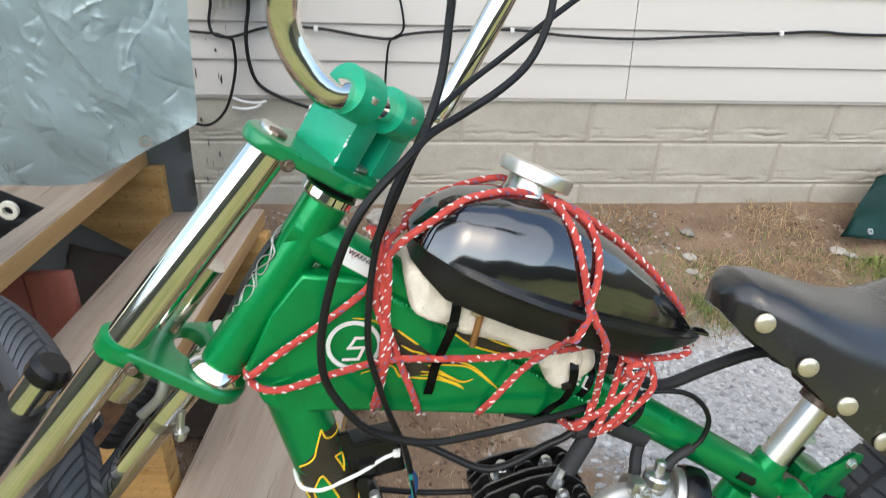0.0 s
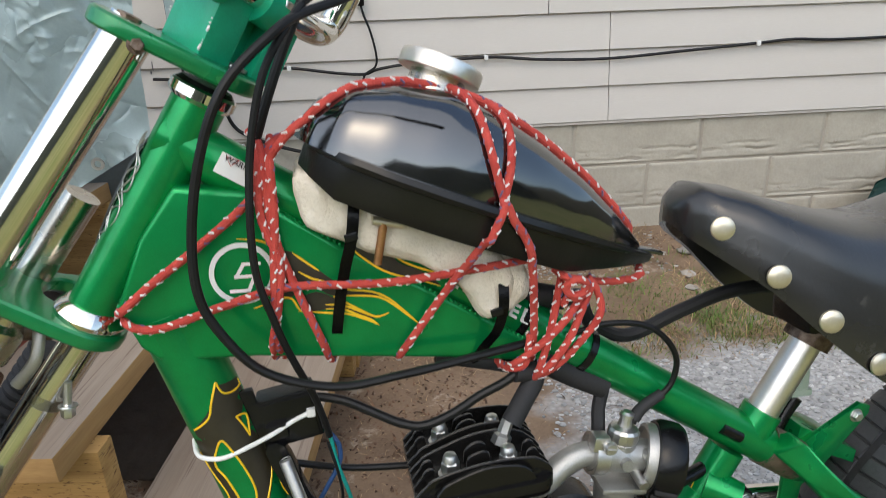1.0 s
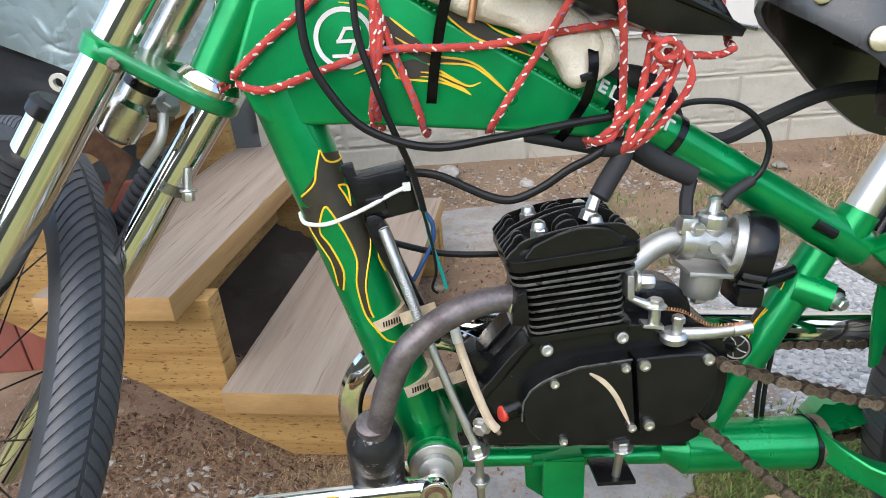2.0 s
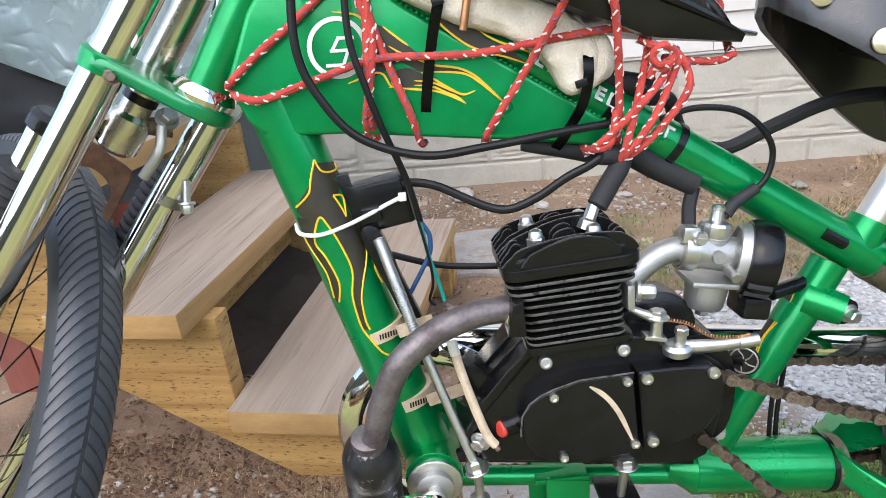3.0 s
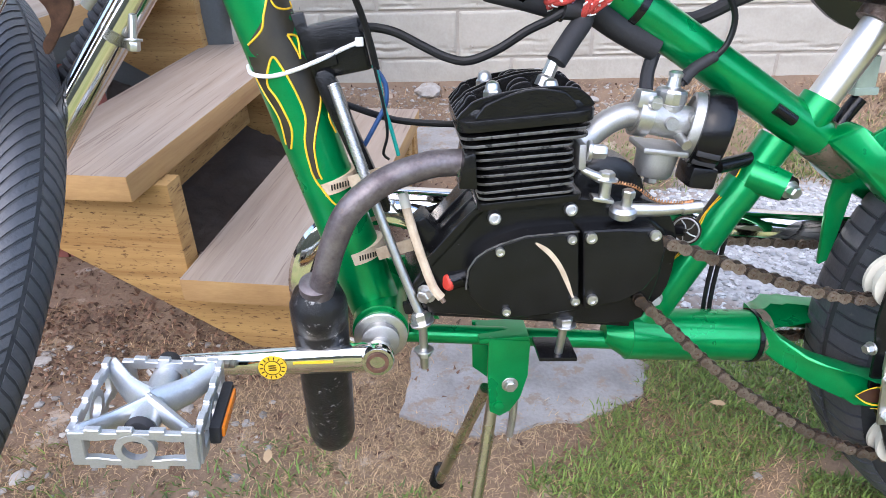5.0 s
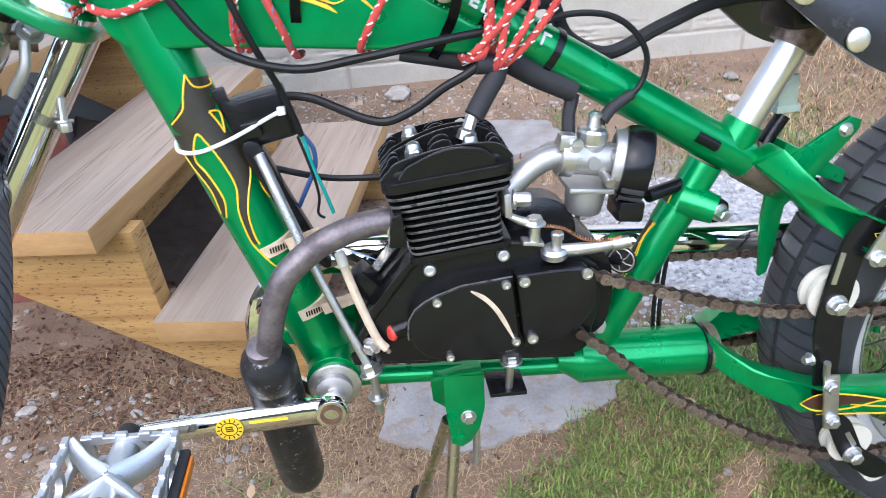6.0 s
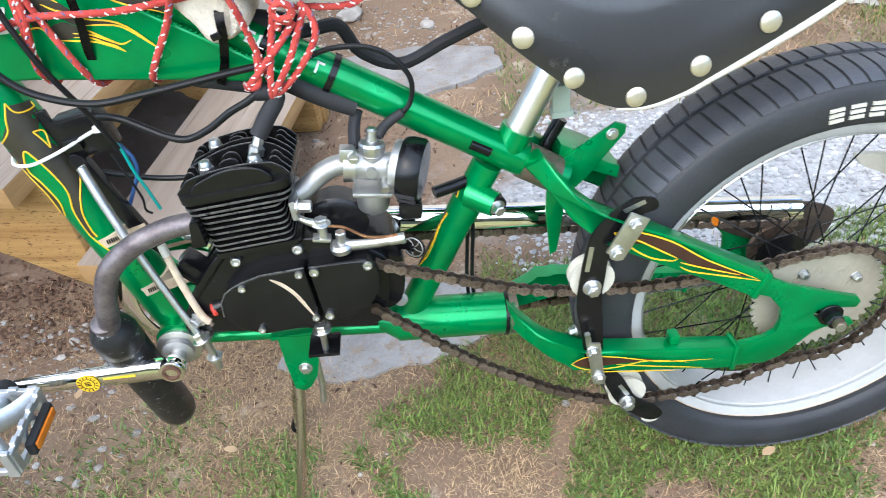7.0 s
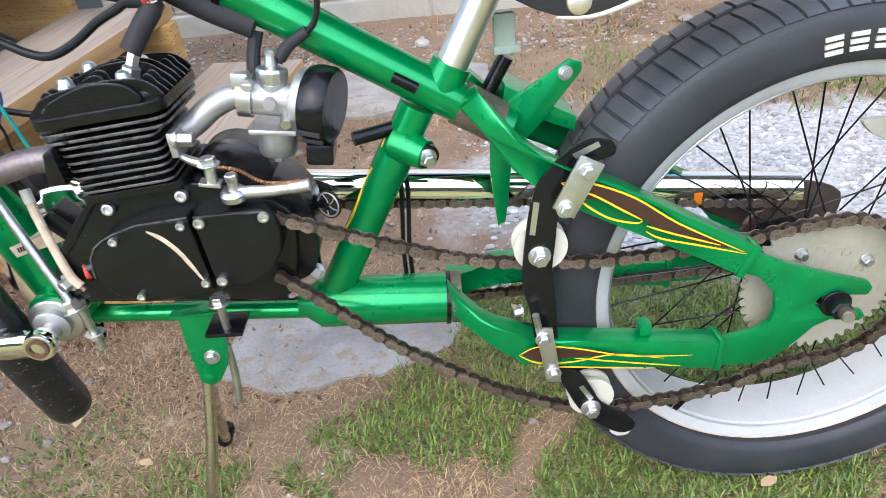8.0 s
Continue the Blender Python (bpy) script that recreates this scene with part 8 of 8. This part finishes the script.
    part("black_wire", tube([(0.084, -0.028, 0.531), (0.089, -0.024, 0.50), (0.09, -0.018, 0.478), (0.086, -0.012, 0.462), (0.09, -0.01, 0.456)], 0.0012, 8), CABLE, t)
    # ignition box with a tie
    bx = on_bike("ignition_box", "black plastic ignition box tied to the down tube", "box")
    q = Matrix.Rotation(radians(-9), 3, "Y")
    part("case", box((0.0578, 0.001, 0.5432), (0.0425, 0.022, 0.0395), q, w=0.003), BLACK, bx)
    part("case_lip", box((0.0578, -0.0095, 0.5432), (0.037, 0.003, 0.034), q, w=0.0012), BLACK, bx)
    part("lug", box((0.0325, -0.006, 0.545), (0.011, 0.006, 0.05), q, w=0.002), BLACK, bx)
    part("raised_rib", box((0.0485, -0.0125, 0.537), (0.015, 0.007, 0.0125), q, w=0.002), BLACK, bx)
    part("white_tie", tube([(-0.0125, 0.0, 0.532), (-0.007, -0.0175, 0.5285), (0.0085, -0.0235, 0.5275), (0.026, -0.0205, 0.531), (0.0455, -0.0172, 0.5375), (0.06, -0.0125, 0.543), (0.072, -0.0115, 0.5475)], 0.0017, 8), WHITE, bx, "white cable tie")
    part("tie_head", box((0.0735, -0.0115, 0.548), (0.0062, 0.005, 0.0066), w=0.001), WHITE, bx)
    part("plastic_sheath", plate(round_poly([(0.038, 0.522), (0.052, 0.526), (0.064, 0.49), (0.078, 0.45), (0.089, 0.418), (0.082, 0.414), (0.068, 0.438), (0.054, 0.476)], 3), -0.016, -0.006, 0.001), BLACK, bx, "tapered black plastic strip")
    # sprung cable along the down tube with labels
    cl = on_bike("sprung_cable", "grey spring-wound cable strapped to the down tube", "cable")
    part("core", tube([(0.0525, -0.026, 0.52), (0.062, -0.035, 0.487), (0.074, -0.043, 0.445), (0.0925, -0.052, 0.3855), (0.109, -0.06, 0.337)], 0.0038, 12), STEEL, cl)
    bm = bmesh.new()
    P = [Vector(p) for p in ((0.0525, -0.026, 0.52), (0.062, -0.035, 0.487), (0.074, -0.043, 0.445))]
    for i in range(46):
        f = i / 45 * 2
        p = P[min(int(f), 1)].lerp(P[min(int(f), 1) + 1], f - min(int(f), 1))
        lathe([(0.0042, -0.0004), (0.0047, 0), (0.0042, 0.0004)], p, (0.3, 0, -1), 10, bm, close=True)
    tagged(part("spring", bm, STEEL, cl), kind="stuff")
    part("nut", hexbolt((0.1095, -0.0605, 0.331), (-0.2, 0.1, 1), 0.0068, 0.009), STEEL, cl)
    for z, x in ((0.438, 0.0418), (0.375, 0.0592)):
        Dv = Vector((0.091, 0, -0.34)).normalized()
        o = Vector((x, 0, z))
        part("label_band", tube([o - Dv * 0.0052, o + Dv * 0.0052], 0.0233, 28, smooth=False), TAPE, cl, "worn paper label band")
        part("band_tail", box(o + Vector((0.031, -0.027, 0.009)), (0.03, 0.0015, 0.0105), Matrix.Rotation(radians(-14), 3, "Y")), TAPE, cl)
        bm = bmesh.new()
        for k in range(8):
            box(o + Vector((0.002 + 0.0022 * k, -0.0238 + 0.0002 * k, 0.001 + 0.0005 * k)), (0.0012, 0.0006, 0.0045), bm=bm)
        part("label_print", bm, DECAL, cl)
    # head badge: dark scrolled plate
    hd, hf, h0 = Vector((0.514, 0, 0.857)), Vector((-0.857, 0, 0.514)), Vector((-0.07, 0, 0.612))
    rim = [(0.045, 0.0165), (0.055, 0.021), (0.075, 0.0235), (0.1, 0.0245), (0.13, 0.0235), (0.148, 0.021), (0.158, 0.0165)]
    bm = bmesh.new()
    rows = [[bm.verts.new(h0 + hd * s + hf * (f - 0.0012 * abs(k)) + Vector((0, -0.0035 * k, 0))) for k in (-2, -1, 0, 1, 2)] + [bm.verts.new(h0 + hd * s + hf * 0.014)] for s, f in rim]
    for a, b in zip(rows, rows[1:]):
        for k in range(6):
            bm.faces.new((a[k], a[(k + 1) % 6], b[(k + 1) % 6], b[k]))
    bm.faces.new(rows[0])
    bm.faces.new(rows[-1][::-1])
    bmesh.ops.recalc_face_normals(bm, faces=bm.faces)
    hbg = part("head_badge", bm, SCUFFED, frame_ob, "dark head badge with silver scrollwork")
    for k in range(3):
        pts = []
        for j in range(26):
            s = 0.05 + 0.104 * j / 25
            wv = math.sin(j * (0.62 + 0.17 * k) + 1.9 * k)
            pts.append(h0 + hd * (s + 0.003 * math.cos(j * 0.9 + k)) + hf * (0.0185 + 0.0032 * wv) + Vector((0, -0.0095 + 0.0035 * wv, 0)))
        part("badge_scroll", tube(pts, 0.0006, 6), ALU, hbg)
    # round badge and flames low on the seat tube
    sa, sd_ = Vector((0.318, 0, 0.283)), Vector((0.5026, 0, 0.8645))
    sf = Vector((-0.8645, 0, 0.5026))

    bn = Vector((-0.5, -0.85, 0.1)).normalized()
    bo = Vector((0.3345, -0.03, 0.3885))
    part("badge_boss", rod((0.312, -0.008, 0.385), bo - bn * 0.001, 0.006, 14), BLACK, frame_ob)
    sb = part("seat_tube_badge", lathe([(0.0115, -0.0012), (0.0125, 0.0), (0.0125, 0.0012), (0.001, 0.0012)], bo, bn, 30), DECAL, frame_ob, "black round badge with a pale ring")
    qb = bn.to_track_quat("Z", "Y").to_matrix()
    part("badge_ring", tube([bo + bn * 0.0014 + qb @ Vector((0.0105 * math.cos(k * 0.2244), 0.0105 * math.sin(k * 0.2244), 0)) for k in range(29)], 0.0008, 6, smooth=False), ALU, sb)
    for k in range(5):
        a = 1.2566 * k + 0.3
        part("badge_stroke", tube([bo + bn * 0.0014 + qb @ Vector((0.0095 * q * math.cos(a + 0.5 * q), 0.0095 * q * math.sin(a + 0.5 * q), 0)) for q in (0.15, 0.5, 1)], 0.0006, 6, smooth=False), ALU, sb)
    # dark flame along the front of the seat tube
    bm = bmesh.new()

    def on_seat(st, deg, lift):
        return sa + sd_ * st + (0.0155 + lift) * (sf * math.cos(radians(deg)) + Vector((0, -1, 0)) * math.sin(radians(deg)))

    rows = [[bm.verts.new(on_seat(st, lo + (hi - lo) * k / 5, 0.0003)) for k in range(6)] for st, lo, hi in ((0.05, -16, -8), (0.07, -26, 14), (0.095, -31, 18), (0.115, -36, 6), (0.135, -36, 14), (0.155, -26, 22), (0.172, -10, 10))]
    for a, b in zip(rows, rows[1:]):
        for k in range(5):
            bm.faces.new((a[k], a[k + 1], b[k + 1], b[k]))
    bmesh.ops.recalc_face_normals(bm, faces=bm.faces)
    part("flame_fill", bm, FLAME_DARK, frame_ob, "dark flame decal on the seat tube")
    for way in ([(0.05, -8), (0.07, 15), (0.095, 19), (0.115, 7), (0.135, 15), (0.155, 23), (0.172, 10)], [(0.06, 4), (0.08, 28), (0.1, 24), (0.12, 12), (0.14, 28)]):
        part("flame_line", tube([on_seat(st, deg, 0.0004) for st, deg in way], 0.0005, 6), YELLOW, frame_ob, "yellow flame pinstripe")
    for dx in (0.0, 0.006):
        cb2 = on_bike("rear_brake_cable", "thin black cable running down behind the seat tube", "cable", "rear brake cables")
        part("sheath", tube([(0.394 + dx, 0.022, 0.42), (0.393 + dx, 0.022, 0.37), (0.387 + dx, 0.022, 0.31), (0.386 + dx, 0.022, 0.275)], 0.0022, 8), CABLE, cb2)
    ct = on_bike("zip_tail", "bent chrome cable end by the head tube", "cable")
    part("sheath", tube([(-0.02, 0.02, 0.72), (-0.035, 0.0, 0.70), (-0.05, 0.0, 0.68)], 0.002, 8), CABLE, ct)


build_cables()


# ---- ground cover ----
def blades(name, material, n, seed, zone, h0, h1, w, lay, label, area=None):
    """Thin bent blades scattered where zone(x, y) allows."""
    rng = np.random.default_rng(seed)
    x = rng.uniform(-0.75, 1.9, n * 6)
    y = np.where(rng.uniform(0, 1, n * 6) < 0.6, rng.uniform(0.3, 1.1, n * 6), rng.uniform(-0.1, 2.26, n * 6))
    if area:
        x, y = rng.uniform(area[0], area[1], n * 6), rng.uniform(area[2], area[3], n * 6)
    k = np.array([zone(a, b) for a, b in zip(x, y)])
    keep = rng.uniform(0, 1, len(x)) < k
    x, y = x[keep][:n], y[keep][:n]
    m = len(x)
    a = rng.uniform(0, 2 * np.pi, m)
    h = rng.uniform(h0, h1, m) * (0.6 + 0.4 * rng.uniform(0, 1, m))
    tilt = np.clip(rng.normal(lay, 0.28, m), 0.02, 1.5)
    dx, dy = np.cos(a), np.sin(a)
    px, py = -dy * w / 2, dx * w / 2
    z0 = np.array([sheet_height(p, q) for p, q in zip(x, y)]) - 0.002
    l1, l2 = h * 0.55, h * 0.45
    t2 = np.minimum(tilt + 0.35, 1.62)
    mx, my, mz = x + dx * l1 * np.sin(tilt), y + dy * l1 * np.sin(tilt), z0 + 0.002 + l1 * np.cos(tilt)
    ex2, ey2, ez2 = mx + dx * l2 * np.sin(t2), my + dy * l2 * np.sin(t2), np.maximum(mz + l2 * np.cos(t2), z0 + 0.003)
    v = np.stack([np.stack([x + px, y + py, z0], 1), np.stack([x - px, y - py, z0], 1), np.stack([mx + px * 0.8, my + py * 0.8, mz], 1), np.stack([mx - px * 0.8, my - py * 0.8, mz], 1), np.stack([ex2, ey2, ez2], 1)], 1).reshape(-1, 3)
    i = np.arange(m) * 5
    faces = np.concatenate([np.stack([i, i + 1, i + 3, i + 2], 1)]).tolist() + np.stack([i + 2, i + 3, i + 4], 1).tolist()
    me = bpy.data.meshes.new(name)
    me.from_pydata(v.tolist(), [], faces)
    me.materials.append(material)
    tagged(new(name, me), label, "grass", kind="stuff")


def patch(x, y, s=3.0, seed=0):
    return noise.noise((x * s, y * s, seed))


def bare(x, y):
    """Where slab or steps keep the ground clear."""
    w = 0.03 * noise.noise((x * 14, y * 14, 3))
    return (0.1 + w < x < 0.39 + w and 0.85 + w < y < 0.99 + w) or (-0.2 < x < 0.46 + w and 1.7 + w < y < 1.93 + w)


def grass_zone(x, y):
    if bare(x, y):
        return 0
    k = 0
    if y < 1.0 and x > -0.03:
        limit = min(0.96, 0.73 + max(0, x - 0.22) * 0.95) + 0.07 * patch(x, y, 7, 9)
        k = min(1, max(0, (x + 0.02) * 7)) * min(1, max(0, (limit - y) * 12)) * min(1, max(0, 0.35 + 3.2 * (patch(x, y, 7.5) + 0.6 * patch(x, y, 18, 3) + (0.02 if x < 0.35 else 0.14))))
    if 0.4 < x < 2.5 and 0.75 < y < 1.12:
        k = max(k, 0.5 + 0.9 * patch(x, y, 4, 2) - max(0, y - 0.98) * 4)
    if x > 0.48 and 1.53 < y < 2.0:
        k = max(k, (0.4 + 1.5 * patch(x, y, 5, 5)) * (1 if x < 1.15 else 0.6))
    if x < 0.05 and y < 0.8:
        k = max(k, 0.1 + 0.5 * patch(x, y, 3, 8))
    return max(0, k)


def straw_zone(x, y):
    if bare(x, y):
        return 0.03
    k = 0.16 + 0.25 * patch(x, y, 3, 20)
    if x < 0.45 and y < 1.0:
        k = 0.7 + 0.8 * patch(x, y, 5, 21)
    if -0.2 < x < 0.1 and 0.8 < y < 1.1:
        k = 1.0
    if x >= 0.45 and y < 0.98:
        k = 0.42 + 0.7 * patch(x, y, 7, 27)
    if x < -0.2 and 0.78 < y < 0.98:
        k = 0.2 + 0.5 * patch(x, y, 9, 28)
    if x > 0.7 and y > 1.65:
        k = 0.3 + 0.8 * patch(x, y, 5, 22)
    if 0.48 < x < 1.45 and 1.02 < y < 1.5:
        k = 0.02
    return max(0, k)


blades("lawn_grass", GRASS, 130000, 1, grass_zone, 0.008, 0.027, 0.0023, 0.82, "short green lawn grass in patches")
blades("dry_straw", STRAW, 150000, 2, straw_zone, 0.008, 0.028, 0.0012, 1.32, "dry straw and dead grass litter")
blades("wall_straw", STRAW, 9000, 5, lambda x, y: max(0, (0.12 if x > 0.75 else -0.12) + 0.9 * patch(x, y, 4, 41)) * (0 if bare(x, y) else 1), 0.02, 0.07, 0.0021, 1.1, "brown dead weeds and straw along the block wall", (-0.3, 1.95, 1.55, 2.27))
blades("wall_weeds", GRASS, 5000, 6, lambda x, y: max(0, 0.0 + 1.6 * patch(x, y, 4, 45)) * (1 if x > 0.9 and y < 1.95 else 0.12), 0.015, 0.05, 0.0026, 0.7, "green weeds growing beside the gravel", (0.5, 1.95, 1.5, 2.1))


def litter_zone(x, y):
    if bare(x, y):
        return 0.05
    k = 0.06 + 0.35 * patch(x, y, 4, 61)
    if -0.7 < x < -0.12 and 0.9 < y < 1.35 or -0.06 < x < 0.32 and 1.1 < y < 1.62:
        k = 0.8 + 0.5 * patch(x, y, 6, 62)
    if y > 2.0:
        k = 0.35 + 0.6 * patch(x, y, 5, 63)
    if 0.45 < x < 1.45 and 1.02 < y < 1.5:
        k = 0.01
    return max(0, k)


blades("leaf_litter", LITTER, 16000, 8, litter_zone, 0.008, 0.022, 0.0055, 1.25, "brown dead leaves and bark bits on the dirt")


def pebbles(name, n, seed, zone, s0, s1, label, material=PEBBLE):
    rng = random.Random(seed)
    ico = bmesh.new()
    bmesh.ops.create_icosphere(ico, subdivisions=1, radius=1)
    base = [v.co.copy() for v in ico.verts]
    tri = [[v.index for v in f.verts] for f in ico.faces]
    ico.free()
    vs, fs = [], []
    tries = 0
    while len(vs) < n * len(base) and tries < n * 30:
        tries += 1
        x, y = rng.uniform(-1.4, 2.3), rng.uniform(0.0, 2.25)
        if rng.random() > zone(x, y):
            continue
        s = s0 + (s1 - s0) * rng.random() ** 3
        q = Euler((rng.uniform(0, 6), rng.uniform(0, 6), rng.uniform(0, 6))).to_matrix()
        sx, sy, sz = rng.uniform(0.7, 1.4), rng.uniform(0.6, 1.1), rng.uniform(0.35, 0.8)
        o = len(vs)
        z = sheet_height(x, y)
        for b in base:
            p = q @ Vector((b.x * rng.uniform(0.75, 1.1), b.y * rng.uniform(0.75, 1.1), b.z * rng.uniform(0.75, 1.1)))
            vs.append((x + p.x * s * sx, y + p.y * s * sy, z + p.z * s * sz + s * 0.2))
        fs += [[o + k for k in t] for t in tri]
    me = bpy.data.meshes.new(name)
    me.from_pydata(vs, [], fs)
    me.materials.append(material)
    tagged(new(name, me), label, "gravel", kind="stuff")


def gravel_zone(x, y):
    if 1.98 < y < 2.28 and x < 1.0:
        return 0.75 + 0.6 * patch(x, y, 5, 31)
    if 1.55 < y < 1.98 and x < 0.5:
        return 0.12 + 0.4 * patch(x, y, 4, 31)
    if x < -0.2 and 0.8 < y < 1.0:
        return 1.0
    if x < -0.12 and y < 0.98:
        return 0.3 + 0.7 * patch(x, y, 4, 32)
    return 0.012


def path_zone(x, y):
    return min(1, max(0, (x - 0.42) * 9)) * (1 if 1.0 + 0.05 * patch(x, y, 8, 70) < y < 1.53 + 0.06 * patch(x, y, 7, 71) and x < 1.6 else 0)


def build_stones():
    rnd = random.Random(9)
    for x, y, r in ((1.05, 2.1, 0.022), (1.0, 1.96, 0.02), (1.5, 1.99, 0.02), (1.53, 1.965, 0.016), (0.97, 1.87, 0.014), (0.06, 2.2, 0.04), (-0.32, 0.93, 0.008), (-0.5, 0.95, 0.012), (-0.41, 0.73, 0.01), (0.3, 2.1, 0.02), (0.55, 2.12, 0.018)):
        bm = bmesh.new()
        bmesh.ops.create_icosphere(bm, subdivisions=3, radius=1)
        for v in bm.verts:
            v.co = v.co * (1 + 0.35 * noise.noise(v.co * 1.3 + Vector((x * 9, y * 5, 0))))
            v.co = Vector((v.co.x * r * 1.3, v.co.y * r, v.co.z * r * 0.5))
        bm.transform(Matrix.Translation((x, y, sheet_height(x, y) + r * 0.2)) @ Matrix.Rotation(rnd.uniform(0, 3), 4, "Z"))
        tagged(part("stone", bm, PEBBLE, sharp=30), "pale flat stone lying on the dirt", "stone", "loose stones")
    for x, y in ((0.495, 0.926), (0.489, 0.835), (-0.1, 0.75), (-0.25, 0.8), (0.02, 0.68), (-0.33, 0.62), (0.75, 0.62)):
        bm = bmesh.new()
        a = rnd.uniform(0, 6)
        pts = [(0.011, 0), (0.004, 0.005), (-0.006, 0.006), (-0.012, 0.001), (-0.005, -0.005), (0.005, -0.004)]
        f = bm.faces.new([bm.verts.new((px, py, 0.004 + 0.2 * abs(py) + rnd.uniform(0, 0.002))) for px, py in pts])
        bmesh.ops.triangulate(bm, faces=[f])
        bmesh.ops.solidify(bm, geom=bm.faces[:], thickness=0.0006)
        bm.transform(Matrix.Translation((x, y, sheet_height(x, y) + 0.012)) @ Matrix.Rotation(a, 4, "Z"))
        tagged(part("dry_leaf", bm, STRAW, sharp=30), "brown dry leaf scrap on the grass", "leaf", "leaf scraps")


build_stones()
pebbles("gravel", 6500, 4, gravel_zone, 0.0018, 0.0085, "grey-brown pebbles and small stones")
pebbles("path_gravel", 9000, 14, path_zone, 0.002, 0.009, "pale crushed gravel of the path", PALE_STONE)
